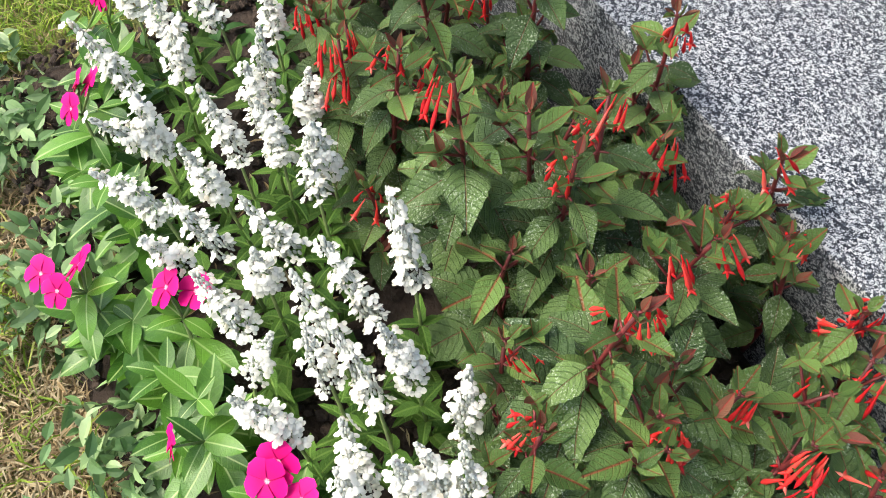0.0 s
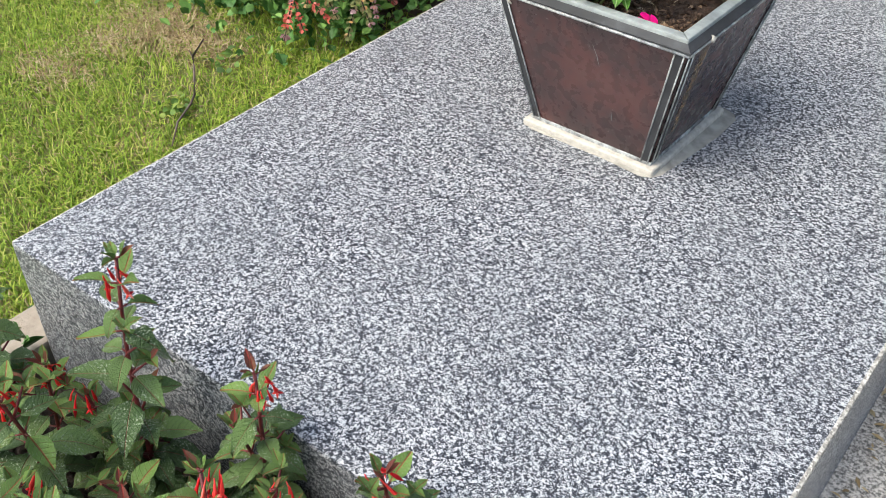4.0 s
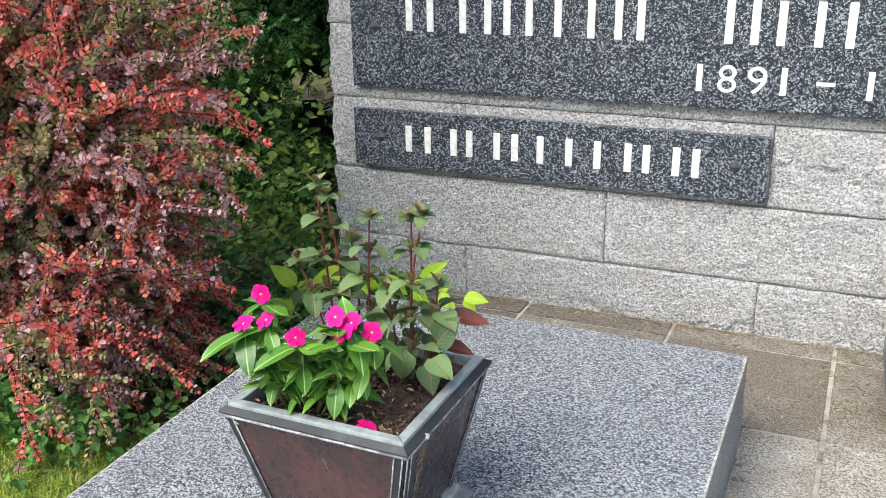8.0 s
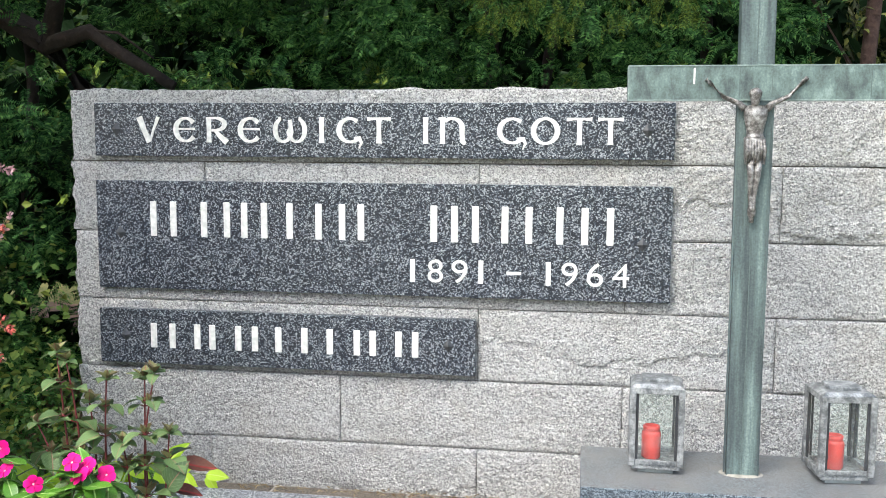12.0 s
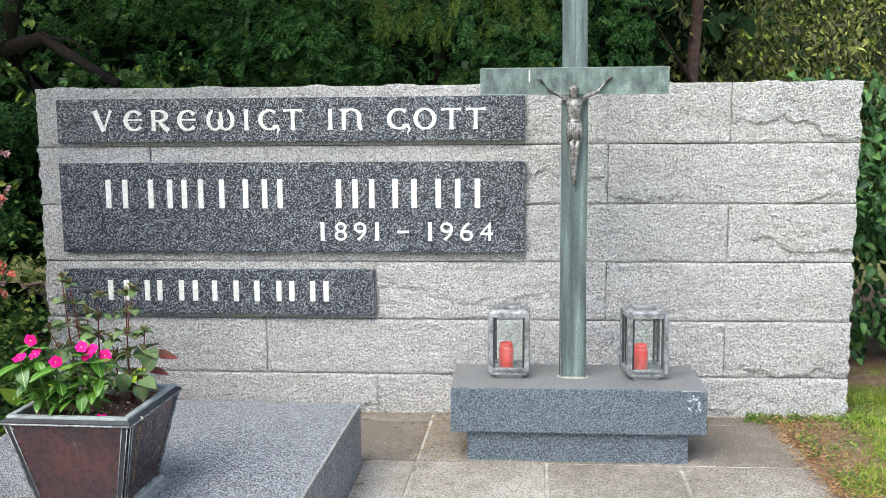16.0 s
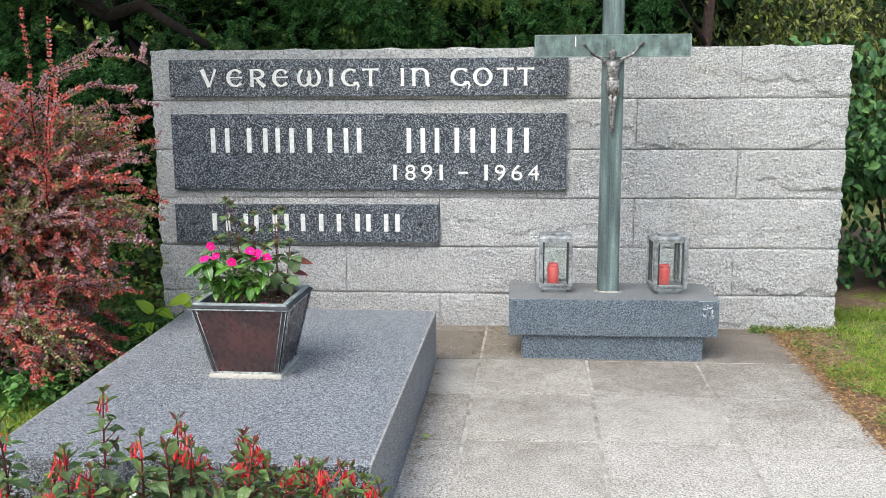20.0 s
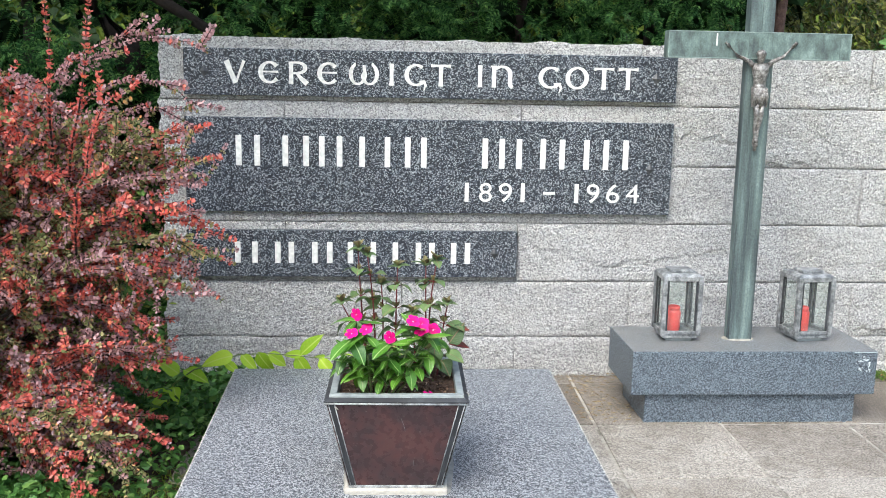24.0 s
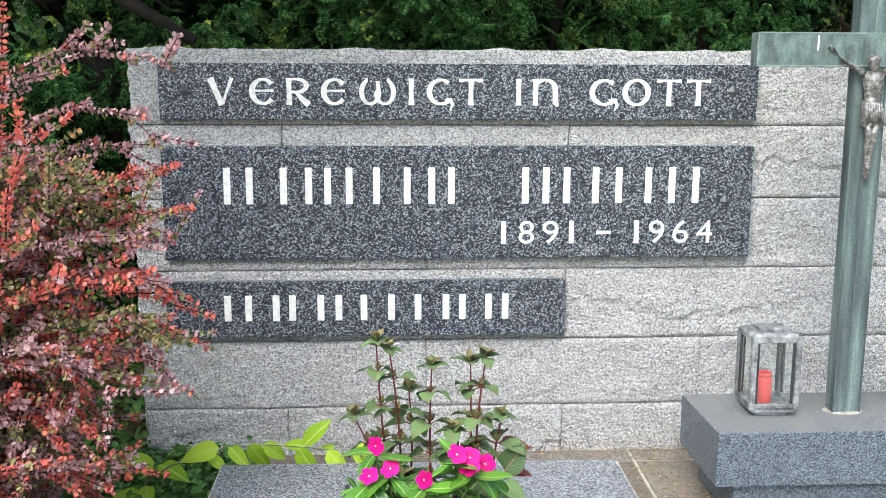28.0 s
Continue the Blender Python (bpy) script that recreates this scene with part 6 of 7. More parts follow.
    for i in range(380):
        az, el = rr.uniform(0, 6.283), rr.uniform(-0.75, 0.95)
        ce = math.cos(el) ** 0.5
        e = Vector((0.74 * math.cos(az) * ce - 0.02, 0.46 * math.sin(az) * ce, 0.6 + 0.88 * math.sin(el)))
        e *= rr.uniform(0.72, 1.02)
        e.z = max(0.1, e.z)
        if e.z < 0.4 and e.y < 0:
            e.y *= 0.75
        s = Vector((rr.uniform(-0.15, 0.15), rr.uniform(-0.12, 0.12), 0))
        c = Vector((e.x * 0.5, e.y * 0.5, min(1.5, e.z + 0.28)))
        if e.z < 0.42:
            w = (0.42, 0.35, 0.23)
        elif e.x > 0.2 and e.z < 1.05:
            w = (0.24, 0.45, 0.31)
        else:
            w = (0.1, 0.5, 0.4)
        shoot(s, c, e, rr.choices(("red", "purple", "green"), w)[0], 0.3, 3)
    for i in range(130):
        az, el, k = rr.uniform(0, 6.283), rr.uniform(-0.7, 0.8), rr.uniform(0.45, 0.78)
        e = Vector((0.74 * math.cos(az) * k, 0.46 * math.sin(az) * k, max(0.1, 0.6 + 0.8 * k * math.sin(el))))
        shoot(e * 0.4, Vector((e.x * 0.7, e.y * 0.7, e.z + 0.12)), e, rr.choices(("green", "purple"), (0.65, 0.35))[0], 0.1, 3)
    unit = ([(0, 0, 0), (0.0034, 0.003, 0.0012), (0.0051, 0.0072, 0.0008), (0.0031, 0.011, 0), (-0.0031, 0.011, 0), (-0.0051, 0.0072, 0.0008), (-0.0034, 0.003, 0.0012)], [(0, 1, 2, 3), (0, 3, 4), (0, 4, 5, 6)])
    for kind, m in (("red", BERB_RED), ("purple", BERB_PURPLE), ("green", BERB_GREEN)):
        tagged(part("foliage", scatter_mesh("foliage", unit, groups[kind], m), m, t, {"red": "coral red young leaves", "purple": "dusky purple leaves", "green": "bronze-green inner leaves"}[kind]), kind="stuff")
    part("wood", raw_mesh("wood", *tube_mesh(wood, 5), BARK), BARK, t, "thin thorny brown branches")


barberry()


# ---- hedge and trees behind the wall ----
def spray_unit(pairs=9, length=0.085, needle=0.022, w=0.0042):
    V, F = [], []
    for k in range(pairs):
        y = length * (k + 0.6) / pairs
        n = needle * (1 - 0.45 * (k / pairs) ** 2)
        for s in (-1, 1):
            b = len(V)
            V += [(0, y, 0), (s * n * 0.5, y + n * 0.2 - w, 0.002), (s * n, y + n * 0.5, -0.002), (s * n * 0.5, y + n * 0.2 + w, 0.002)]
            F.append((b, b + 1, b + 2, b + 3) if s > 0 else (b + 3, b + 2, b + 1, b))
    b = len(V)
    V += [(-0.001, 0, 0), (0.001, 0, 0), (0.0, length, 0)]
    F.append((b, b + 1, b + 2))
    return V, F


def leaf_unit(l=0.06, w=0.03):
    return [(0, 0, 0), (w * 0.5, l * 0.4, l * 0.05), (w * 0.3, l * 0.75, 0), (0, l, -l * 0.12), (-w * 0.3, l * 0.75, 0), (-w * 0.5, l * 0.4, l * 0.05)], [(0, 1, 2, 3), (0, 3, 4, 5)]


def foliage_wall(rr, n, x0, x1, z0, z1, y_of, depth, clump, droop):
    """Poses of sprays on a lumpy upright face: gathered on boughs that jut out, with hollows between."""
    out = []
    while len(out) < n:
        bx, bz = rr.uniform(x0, x1), rr.uniform(z0, z1)
        by = y_of(bx, bz) + depth * rr.random() ** 1.6
        bough = rr.uniform(0, 360)
        for k in range(clump):
            p = Vector((bx + rr.gauss(0, 0.09), by + rr.gauss(0, 0.07), bz + rr.gauss(0, 0.045)))
            out.append(Matrix.Translation(p) @ pose(0, 0, 0, 0, 0, 180 + rr.gauss(0, 55)) @ pose(0, 0, 0, rr.gauss(-droop, 25), rr.gauss(0, 30), 0) @ Matrix.Scale(rr.uniform(0.75, 1.35), 4))
    return out


def lumps(x, z, s=0.0):
    return 0.26 * noise.noise(Vector((x * 1.3 + s, z * 1.6, s))) + 0.17 * noise.noise(Vector((x * 3.7, z * 3.9, s + 4)))


rr = random.Random(9)
yew = thing("yew_hedge", (0.6, 1.2, 0.0), "tall dark green yew hedge behind the wall", "hedge")
ms = foliage_wall(rr, 30000, -3.2, 2.7, 0.05, 2.4, lambda x, z: (0.72 if x > 0.0 else 0.85 if x > -0.55 else 0.3) + lumps(x, z), 0.6, 22, 30)
ms = [Matrix.Translation((-0.6, -1.2, 0)) @ m for m in ms if not (-1.0 < m.translation.x < 0.3 and 1.42 < m.translation.z < 1.82 and (rr.random() < 0.62 or m.translation.y < 0.74 and m.translation.x < 0.1 and rr.random() < 0.7))]
tagged(part("foliage", scatter_mesh("foliage", spray_unit(), ms, YEW), YEW, yew, "dense dark yew sprays"), kind="stuff")
# dark backing leaves that stand in for shade inside the hedge
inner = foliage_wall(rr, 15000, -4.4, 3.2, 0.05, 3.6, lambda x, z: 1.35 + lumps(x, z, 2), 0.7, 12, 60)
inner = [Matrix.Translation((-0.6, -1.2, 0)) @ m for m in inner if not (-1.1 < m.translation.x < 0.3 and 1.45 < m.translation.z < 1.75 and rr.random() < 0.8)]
tagged(part("foliage", scatter_mesh("foliage", leaf_unit(0.12, 0.08), inner, YEW_SHADE), YEW_SHADE, yew, "inner leaves coloured near black as hedge shade"), kind="stuff")
# sprays above the view, added to keep sky light off the wall
over = foliage_wall(rr, 5200, -3.6, 2.6, 2.15, 3.2, lambda x, z: -0.1 + lumps(x, z, 5), 0.9, 14, 45) + foliage_wall(rr, 6000, -2.6, 0.7, 2.3, 3.0, lambda x, z: -1.0 + 0.5 * max(0.0, x) + lumps(x, z, 6), 1.3, 14, 45)
tagged(part("foliage", scatter_mesh("foliage", spray_unit(), [Matrix.Translation((-0.6, -1.2, 0)) @ m for m in over], YEW), YEW, yew, "unseen yew canopy added to shade the wall"), kind="stuff")
trunks = [[((-1.0, 0.1, 0), 0.1), ((-1.02, 0.05, 0.9), 0.085), ((-1.06, -0.3, 1.42), 0.075), ((-1.25, -0.45, 1.72), 0.065), ((-1.55, -0.45, 1.88), 0.05), ((-1.9, -0.4, 2.1), 0.03)], [((-1.24, -0.45, 1.68), 0.04), ((-1.0, -0.48, 1.74), 0.034), ((-0.9, -0.48, 1.67), 0.03), ((-0.62, -0.48, 1.5), 0.024)], [((-1.22, -0.45, 1.68), 0.045), ((-1.17, -0.42, 1.95), 0.036), ((-1.14, -0.42, 2.4), 0.025)], [((-1.0, -0.48, 1.74), 0.008), ((-0.86, -0.5, 1.73), 0.006), ((-0.7, -0.5, 1.62), 0.004)]]
for k in range(9):
    x = rr.uniform(-4.2, 2.0)
    trunks.append([((x, rr.uniform(0.1, 0.4), 0), 0.045), ((x + rr.uniform(-0.15, 0.15), 0.2, 1.5), 0.03), ((x + rr.uniform(-0.3, 0.3), 0.1, 3), 0.015)])
part("trunk", raw_mesh("trunk", *tube_mesh(trunks, 8), BARK, True), BARK, yew, "dark brown trunks and limbs")

thuja = thing("conifer", (2.95, 1.15, 0.0), "conifer with reddish trunk and brownish green twigs", "tree")
part("trunk", raw_mesh("trunk", *tube_mesh([[((0, 0, 0), 0.045), ((0.03, 0, 0.7), 0.04), ((0.0, 0.02, 1.4), 0.034), ((0.035, 0, 2.1), 0.031), ((0.0, 0, 3.4), 0.022)], [((0.0, 0, 1.5), 0.018), ((-0.3, -0.1, 1.95), 0.014), ((-0.75, -0.4, 2.15), 0.011), ((-1.3, -0.6, 2.05), 0.006)], [((0.0, 0, 1.9), 0.016), ((0.25, 0.1, 2.2), 0.012), ((0.6, 0.15, 2.35), 0.008)]], 8), REDBARK, True), REDBARK, thuja, "reddish brown trunk")
ms = foliage_wall(rr, 30000, -0.15, 2.8, 0.9, 2.9, lambda x, z: 0.1 + lumps(x, z, 7) * 1.8, 1.2, 9, 45)
tagged(part("foliage", scatter_mesh("foliage", leaf_unit(0.045, 0.018), ms, OLIVE), OLIVE, thuja, "olive brown drooping leaves"), kind="stuff")

# yellowish sprays with small cones that hang over the hedge
ms = []
for k in range(26):
    bx, bz = (rr.uniform(1.3, 1.75) if k < 15 else rr.uniform(1.82, 2.14)) - 2.95, rr.uniform(1.74, 1.98)
    by = rr.uniform(0.42, 0.6) - 1.15
    for q in range(15):
        ms.append(Matrix.Translation((bx + rr.gauss(0, 0.025), by + rr.gauss(0, 0.025), bz - 0.006 * q)) @ pose(0, 0, 0, 0, 0, rr.uniform(0, 360)) @ pose(0, 0, 0, rr.gauss(-60, 20), rr.gauss(0, 30), 0) @ Matrix.Scale(rr.uniform(0.5, 0.9), 4))
tagged(part("hanging_spray", scatter_mesh("hanging_spray", spray_unit(7, 0.08, 0.018, 0.004), ms, YEW_LIGHT), YEW_LIGHT, thuja, "yellow-green hanging sprays"), kind="stuff")

laurel = thing("broadleaf_shrub", (4.2, 0.95, 0.0), "dense broad-leaved dark green shrub beside the wall", "shrub")
ms = foliage_wall(rr, 12000, -0.75, 2.2, 0.1, 1.5, lambda x, z: -0.25 + lumps(x, z, 3) * 2.0 + 0.25 * max(0, z - 0.9), 0.5, 7, 35)
ms = [m for m in ms if noise.noise(m.translation * 4.5) < 0.18 or rr.random() < 0.25]
tagged(part("foliage", scatter_mesh("foliage", leaf_data(0.06, 0.034, 0.3, 0.3, 4, 0.6), ms, LAUREL), LAUREL, laurel, "glossy broad dark leaves"), kind="stuff")
part("wood", raw_mesh("wood", *tube_mesh([[((rr.uniform(-0.4, 1.5), 0.1, 0), 0.015), ((rr.uniform(-0.6, 1.9), 0.0, 0.9), 0.006)] for k in range(14)], 5), BARK), BARK, laurel)

far = thing("far_trees", (0.0, 5.0, 0.0), "sunlit yellow-green trees beyond the hedge", "trees", kind="stuff")
ms = foliage_wall(rr, 24000, -6, 9, 0.1, 4.2, lambda x, z: lumps(x * 0.5, z * 0.5, 11) * 2, 1.6, 12, 20)
part("foliage", scatter_mesh("foliage", leaf_unit(0.12, 0.07), ms, YEW_LIGHT), YEW_LIGHT, far)
ms = foliage_wall(rr, 34000, -8, 11, 0.1, 6.5, lambda x, z: 2.6 + lumps(x * 0.5, z * 0.5, 15) * 2, 1.2, 12, 20)
part("foliage", scatter_mesh("foliage", leaf_unit(0.15, 0.1), ms, LAUREL), LAUREL, far)
ms = foliage_wall(rr, 22000, -12, 15, 0.1, 9.0, lambda x, z: 5.0 + lumps(x * 0.5, z * 0.5, 19) * 2, 1.2, 12, 30)
part("foliage", scatter_mesh("foliage", leaf_unit(0.26, 0.18), ms, LAUREL), LAUREL, far)


# dark woods closing the view far behind
V, F = [], []
for i in range(61):
    a = math.pi * (0.08 + 0.84 * i / 60)
    V += [(1.5 - 26 * math.cos(a), -4 + 24 * math.sin(a), -0.2), (1.5 - 26 * math.cos(a), -4 + 24 * math.sin(a), 9.5 + 1.2 * noise.noise(Vector((i * 0.9, 0, 0))))]
for i in range(60):
    F.append((2 * i, 2 * i + 2, 2 * i + 3, 2 * i + 1))
tagged(new("backdrop", raw_mesh("backdrop", V, F, earth_mat("far_woods", [(0.3, (0.008, 0.02, 0.008)), (0.55, (0.025, 0.05, 0.016)), (0.75, (0.08, 0.12, 0.03))], 3.0))), "dark green woods far behind the hedge", "woods", kind="structure")


# ---- grass, weeds and litter ----
def blades(name, rr, n, place, h, label, cat, material=None):
    """Bent blades: a quad and a tip each."""
    V, F = [], []
    for i in range(n):
        p = place(rr)
        if p is None:
            continue
        x, y = p
        z = -0.012
        a, w, hh = rr.uniform(0, 6.283), rr.uniform(0.0008, 0.0017), h * rr.uniform(0.45, 1.3)
        b = rr.uniform(0.3, 1.9) * hh
        dx, dy, ox, oy = math.cos(a), math.sin(a), -math.sin(a) * w, math.cos(a) * w
        k = len(V)
        V += [(x - ox, y - oy, z), (x + ox, y + oy, z), (x + ox + dx * b * 0.35, y + oy + dy * b * 0.35, z + hh * 0.62), (x - ox + dx * b * 0.35, y - oy + dy * b * 0.35, z + hh * 0.62), (x + dx * b, y + dy * b, z + hh * (0.95 if b < hh * 0.8 else 0.62))]
        F += [(k, k + 1, k + 2, k + 3), (k + 3, k + 2, k + 4)]
    ob = new(name, raw_mesh(name, V, F, material or GRASS))
    return tagged(ob, label, cat, kind="stuff")


def in_bed(x, y):
    return 0.16 < x < 1.62 and -3.24 < y < -2.5


def left_lawn(rr):
    x, y = rr.uniform(-2.4, 0.27), rr.uniform(-3.6, -1.0)
    if x > 0.2 and y > -2.52 or in_bed(x, y):
        return None
    if min(x + 2.4, y + 3.6) < rr.random() * 0.7:
        return None
    # worn patches
    if noise.noise(Vector((x * 2.2, y * 2.2, 5))) > 0.28 and rr.random() < 0.4:
        return None
    if y > -1.25 and rr.random() < 0.7:
        return None
    return x, y


def front_lawn(rr):
    x, y = rr.uniform(-0.1, 1.5), rr.uniform(-4.1, -3.15)
    if in_bed(x, y) and rr.random() < 0.9 or (noise.noise(Vector((x * 3, y * 3, 9))) > 0.05 and rr.random() < 0.8):
        return None
    return x, y


def right_lawn(rr):
    x, y = rr.uniform(3.13, 5.2), rr.uniform(-2.6, 0.9)
    if min(5.2 - x, y + 2.6) < rr.random() * 0.8:
        return None
    # a ragged edge with tufts near the paving and bare brown hollows
    edge = 3.3 + 0.03 * y + 0.28 * noise.noise(Vector((x * 2.3, y * 2.3, 2))) + 0.1 * noise.noise(Vector((x * 9, y * 9, 7)))
    if x < edge and rr.random() < 0.9:
        return None
    if noise.noise(Vector((x * 3.1, y * 3.1, 14))) > 0.12 and x < 3.8 and rr.random() < 0.85:
        return None
    return x, y


def strip_clumps(q):
    x, y = 3.13 + abs(q.gauss(0, 0.3)), q.uniform(-2.2, 0.4)
    if noise.noise(Vector((x * 8, y * 8, 21))) < 0.12:
        return None
    return x, y, q.uniform(0.006, 0.045)


blades("grass", rr, 160000, left_lawn, 0.03, "short green lawn grass beside the slab", "grass")
blades("grass", rr, 34000, front_lawn, 0.04, "thin dry lawn grass in front of the bed", "grass")
blades("grass", rr, 115000, right_lawn, 0.045, "green lawn grass beside the paving", "grass")
blades("dry_grass", rr, 26000, lambda q: (q.uniform(0.0, 1.3), q.uniform(-3.6, -3.18)), 0.022, "straw-coloured dead grass at the lawn edge", "grass", DRY)
blades("dry_grass", rr, 15000, lambda q: (q.uniform(-2.2, 0.19), q.uniform(-3.4, -1.1)), 0.024, "straw-coloured dead grass in the lawn", "grass", DRY)

for x, y, n, w in ((-0.54, -1.57, 3600, 0.085), (-0.57, -1.71, 900, 0.05), (-0.57, -1.89, 900, 0.06), (-0.35, -1.58, 900, 0.05)):
    blades("dry_grass", rr, n, lambda q: (q.gauss(x, w), q.gauss(y, w * 0.7)), 0.03, "straw-coloured dead patch in the lawn", "grass", DRY)


def leafage(name, rr, n, place, unit, material, label, cat, tilt=30):
    ms = []
    while len(ms) < n:
        p = place(rr)
        if p:
            ms.append(Matrix.Translation(p) @ pose(0, 0, 0, 0, 0, rr.uniform(0, 360)) @ pose(0, 0, 0, rr.gauss(0, tilt), rr.gauss(0, tilt), 0) @ Matrix.Scale(rr.uniform(0.6, 1.4), 4))
    return tagged(new(name, scatter_mesh(name, unit, ms, material)), label, cat, kind="stuff")


def weeds_left(rr):
    x, y = rr.uniform(-1.9, 0.19), rr.uniform(-1.62, -0.45)
    edge = -1.38 + 0.2 * noise.noise(Vector((x * 3, 0, 1)))
    if y < edge and rr.random() < 0.9:
        return None
    return x, y, abs(rr.gauss(0.05, 0.05)) + 0.004


leafage("weeds", rr, 5200, weeds_left, leaf_unit(0.028, 0.022), WEED_LEAF, "low green weeds under the barberry", "weeds", 35)
leafage("weeds", rr, 60, lambda q: q.choice(((q.gauss(-0.16, 0.025), q.gauss(-1.84, 0.025), q.uniform(0.012, 0.03)), (q.gauss(-0.26, 0.03), q.gauss(-1.62, 0.025), q.uniform(0.012, 0.03)))), leaf_data(0.018, 0.013, 0.2, 0.3, 5, 0.9), STRIP_WEED, "small green weed rosettes in the lawn", "weeds", 30)
leafage("weeds", rr, 900, lambda q: (q.uniform(-1.0, -0.05), q.gauss(-1.32, 0.08), q.uniform(0.02, 0.13)), leaf_data(0.034, 0.025, 0.3, 0.4, 6, 0.7, 0.06, 0.16), WEED_LEAF, "broad-leaved weeds at the foot of the barberry", "weeds", 35)
leafage("undergrowth", rr, 6500, lambda q: (q.uniform(-2.6, -0.13), q.uniform(-0.6, 0.6), abs(q.gauss(0.05, 0.07)) + 0.004), leaf_unit(0.03, 0.024), WEED_LEAF, "low green undergrowth between the barberry and the hedge", "weeds", 35)
leafage("undergrowth", rr, 2600, lambda q: (q.uniform(-0.25, 0.28), q.uniform(-0.68, -0.02), abs(q.gauss(0.02, 0.025)) + 0.004), leaf_unit(0.03, 0.024), WEED_LEAF, "small green weeds in the corner between wall and slab", "weeds", 35)
leafage("undergrowth", rr, 900, lambda q: (q.uniform(-0.75, -0.08), q.uniform(-0.25, 0.35), abs(q.gauss(0.3, 0.3)) + 0.02), leaf_unit(0.034, 0.026), STRIP_WEED, "yellow-green saplings between the barberry and the wall", "weeds", 40)
leafage("clover", rr, 2000, strip_clumps, leaf_unit(0.013, 0.01), STRIP_WEED, "clover and small weeds in the soil strip", "weeds", 25)
leafage("moss_weeds", rr, 420, lambda q: (3.0 + abs(q.gauss(0, 0.2)), q.gauss(-0.02, 0.035), q.uniform(0.002, 0.03)), leaf_unit(0.014, 0.01), STRIP_WEED, "small yellow-green weeds along the wall foot", "weeds", 40)
leafage("litter", rr, 7000, lambda q: (3.08 + 0.03 * q.uniform(-1, 1) + abs(q.gauss(0, 0.15)), q.uniform(-2.4, 0.3), q.uniform(0.004, 0.02)), leaf_unit(0.017, 0.004), RUST_LITTER, "dry brown needles and stalks on the soil strip", "litter", 14)
leafage("litter", rr, 700, lambda q: (q.uniform(0.2, 1.5), q.uniform(-3.4, -2.9), q.uniform(0.03, 0.05)), leaf_unit(0.022, 0.004), DRY, "dry flecks of litter in the bed", "litter", 20)
leafage("litter", rr, 750, lambda q: (PX + q.uniform(-0.135, 0.135), PY + q.uniform(-0.135, 0.135), SOILZ + q.uniform(0.004, 0.016)), leaf_unit(0.012, 0.005), CHIPS, "dry flecks of litter on the planter soil", "litter", 20)
leafage("litter", rr, 900, lambda q: (q.uniform(-2.0, 3.4), q.uniform(0.4, 1.6), q.uniform(0.03, 0.06)), leaf_unit(0.05, 0.025), DRY, "fallen brown leaves under the hedge", "litter", 20)


def periwinkle(rr):
    x, y = rr.uniform(0.15, 0.95), rr.gauss(-3.2, 0.06)
    if noise.noise(Vector((x * 7, y * 7, 3))) < -0.12:
        return None
    return x, y, rr.uniform(0.015, 0.09)


leafage("weeds", rr, 300, lambda q: (q.uniform(0.1, 0.42), q.gauss(-2.74, 0.13), q.uniform(0.02, 0.08)), leaf_data(0.03, 0.018, 0.3, 0.3, 4, 0.8), WEED_LEAF, "low green weeds at the corner of the bed", "weeds", 35)
leafage("periwinkle", rr, 900, periwinkle, leaf_data(0.029, 0.0135, 0.35, 0.25, 4, 0.8), tone_mat("bluish_leaf", [(0.05, (0.06, 0.13, 0.045)), (0.5, (0.17, 0.29, 0.105)), (1, (0.4, 0.52, 0.27))], 0.34), "bluish-green creeping periwinkle at the bed's edge", "ground cover", 40)

leafage("litter", rr, 260, lambda q: (q.gauss(1.66, 0.09), q.uniform(-0.55, 0.02), q.uniform(0.003, 0.008)), leaf_unit(0.02, 0.003), DRY, "brown needles caught in the paving joints", "litter", 8)
leafage("litter", rr, 380, lambda q: (q.uniform(0.5, 3.1), 0.012 - abs(q.gauss(0, 0.018)), q.uniform(0.003, 0.012)), leaf_unit(0.02, 0.004), DRY, "brown needles along the wall foot", "litter", 12)
leafage("litter", rr, 120, lambda q: (1.425 + abs(q.gauss(0, 0.03)), q.uniform(-2.0, -0.7), q.uniform(0.003, 0.008)), leaf_unit(0.02, 0.006), DRY, "brown needles along the slab's foot", "litter", 10)
stick = new("twig", raw_mesh("twig", *tube_mesh([[((-0.368, -1.58, 0.02), 0.0018), ((-0.304, -1.668, 0.03), 0.0028), ((-0.255, -1.705, 0.034), 0.003), ((-0.203, -1.748, 0.034), 0.003), ((-0.155, -1.79, 0.03), 0.003), ((-0.131, -1.822, 0.03), 0.0028), ((-0.095, -1.891, 0.028), 0.0024), ((-0.043, -1.952, 0.018), 0.0016)], [((-0.304, -1.668, 0.03), 0.0022), ((-0.325, -1.66, 0.036), 0.0012)]], 6), TWIG, True))
tagged(stick, "crooked brown twig lying on the lawn", "twig")
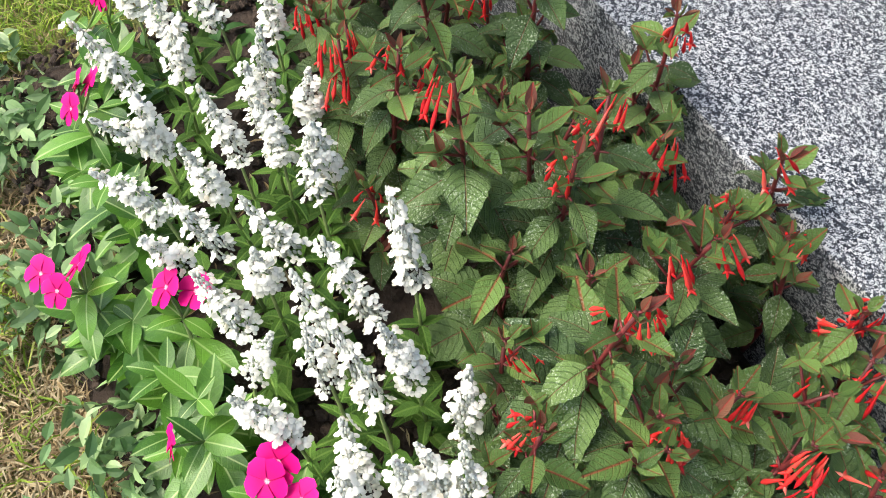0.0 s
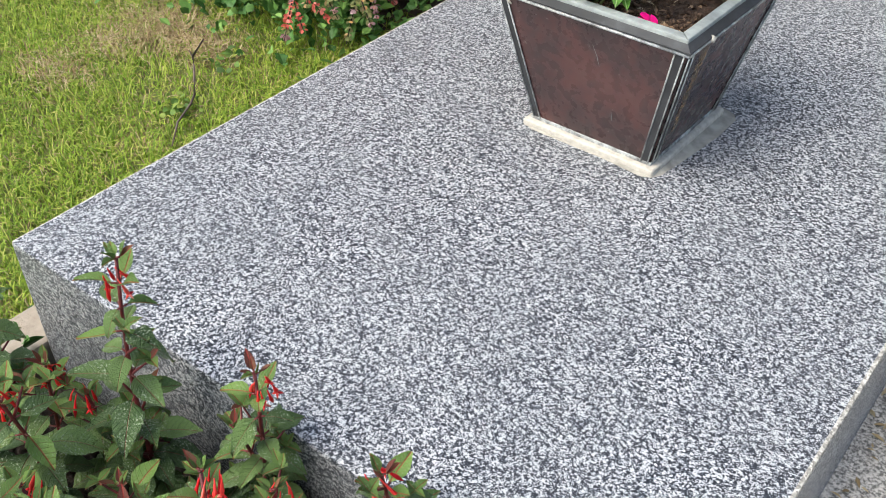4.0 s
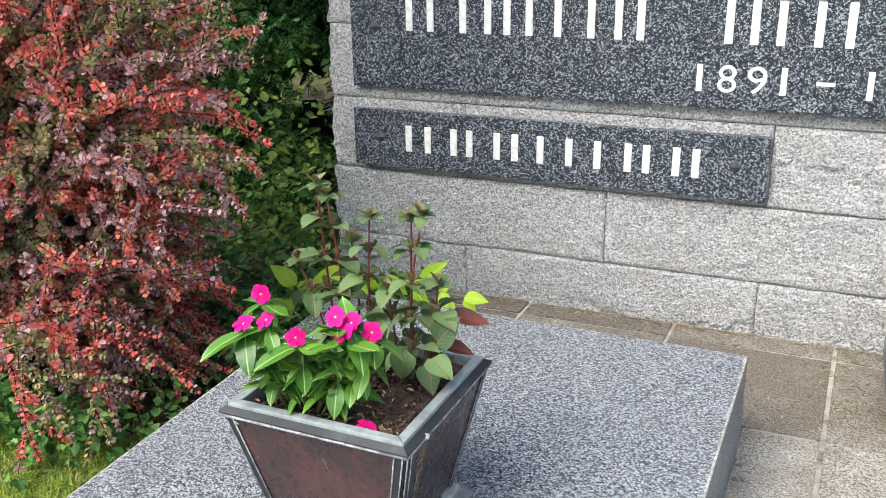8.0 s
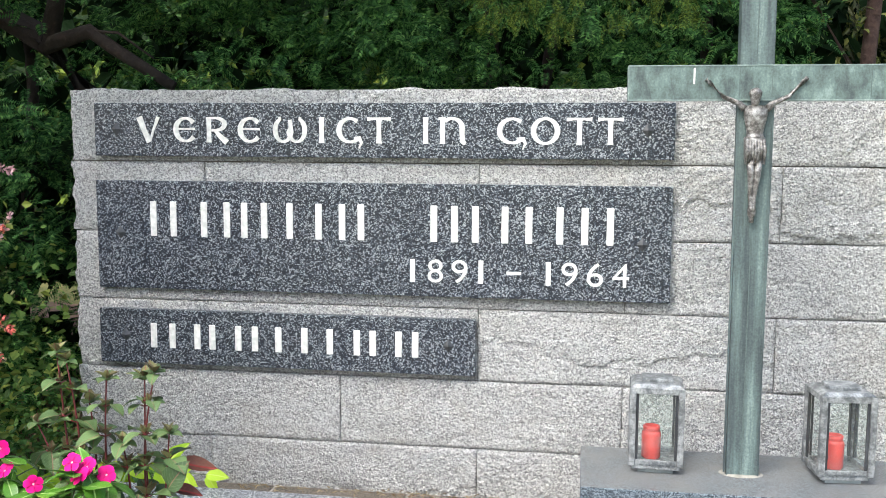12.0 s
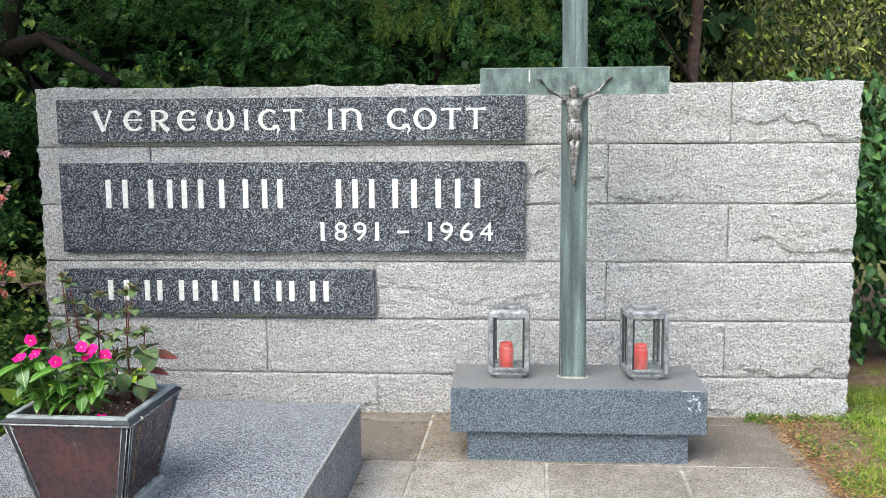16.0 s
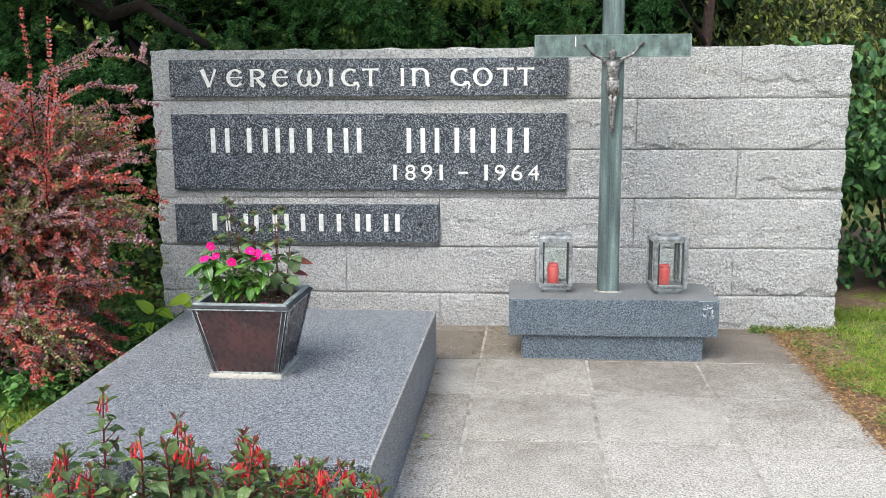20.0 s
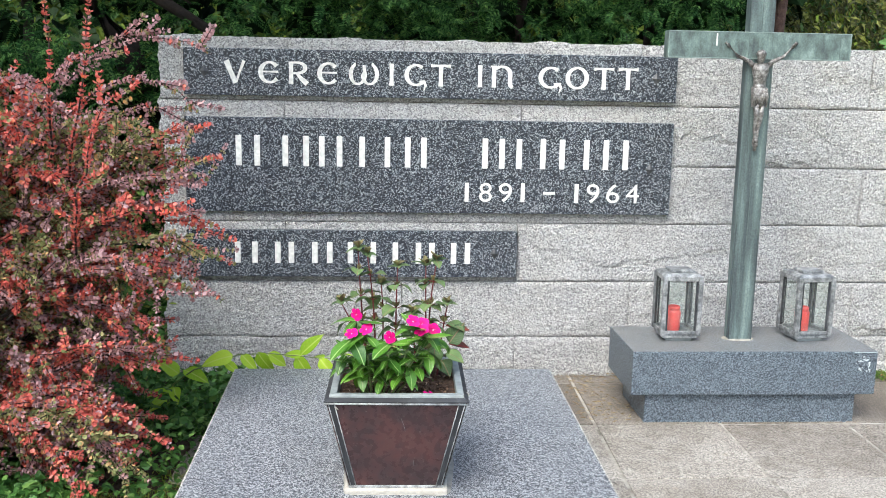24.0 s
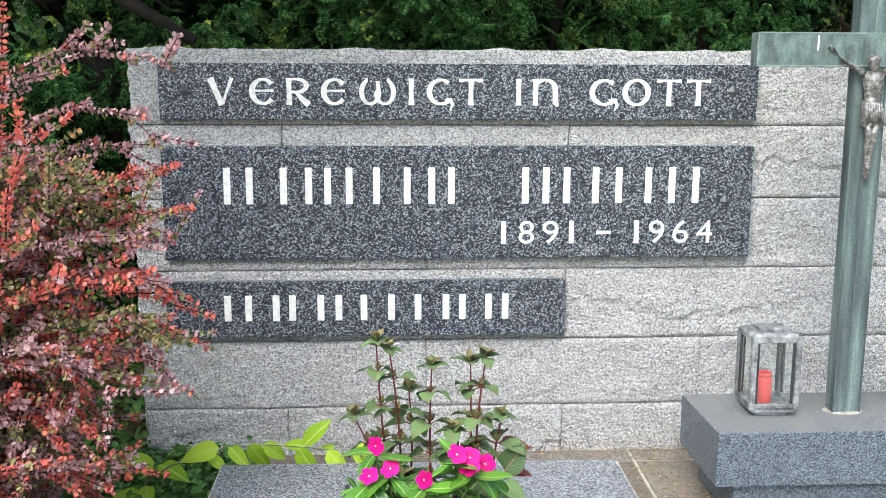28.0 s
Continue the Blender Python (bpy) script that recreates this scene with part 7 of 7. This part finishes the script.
fallen = new("fallen_leaf", LL[0])
fallen.matrix_world = pose(1.475, -1.62, 0.012, 8, 12, 40) @ Matrix.Scale(0.05, 4)
tagged(fallen, "small green leaf fallen on the paving", "leaf")

# ---- paving ----
SK = 0.028


def tile(x0, x1, y0, y1):
    g = 0.0065
    c = lambda x, y: (x + SK * (y + 0.08), y)
    lo = [(*c(x0 + g, y0 + g), -0.045), (*c(x1 - g, y0 + g), -0.045), (*c(x1 - g, y1 - g), -0.045), (*c(x0 + g, y1 - g), -0.045)]
    dz = rng.uniform(-0.0015, 0.0015)
    return hexa(lo, [(a, b, 0.0 + dz) for a, b, z in lo], 0.003)


floor = new("paving", mesh_of("paving_bed", hexa([(0.3, 0.05, -0.06), (0.3, -2.45, -0.06), (1.45, -2.45, -0.06), (1.45, 0.05, -0.06)], [(0.3, 0.05, -0.006), (0.3, -2.45, -0.006), (1.45, -2.45, -0.006), (1.45, 0.05, -0.006)]), JOINT))
bmf = bmesh.new()
bmf.from_mesh(floor.data)
bmesh.ops.recalc_face_normals(bmf, faces=bmf.faces[:])
bmf.to_mesh(floor.data)
bmf.free()
part("paving_bed", hexa([(1.45, -3.6, -0.06), (3.03, -3.6, -0.06), (3.135, 0.05, -0.06), (1.45, 0.05, -0.06)], [(1.45, -3.6, -0.004), (3.03, -3.6, -0.004), (3.135, 0.05, -0.004), (1.45, 0.05, -0.004)]), JOINT, floor, "mortar bed")
tagged(floor, "square concrete paving slabs with mortar joints", "paving", kind="structure")
XL, YL = [0.145, 0.645, 1.145, 1.645, 2.14, 2.64, 3.14], [0.035, -0.08, -0.58, -1.08, -1.6, -2.1, -2.6, -3.1, -3.58]
for i in range(6):
    for j in range(8):
        if XL[i] < 1.6 and YL[j] < -0.7:
            continue
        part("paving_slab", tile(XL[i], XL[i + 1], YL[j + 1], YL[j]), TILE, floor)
    if XL[i] == 1.145:
        for j in range(2, 8):
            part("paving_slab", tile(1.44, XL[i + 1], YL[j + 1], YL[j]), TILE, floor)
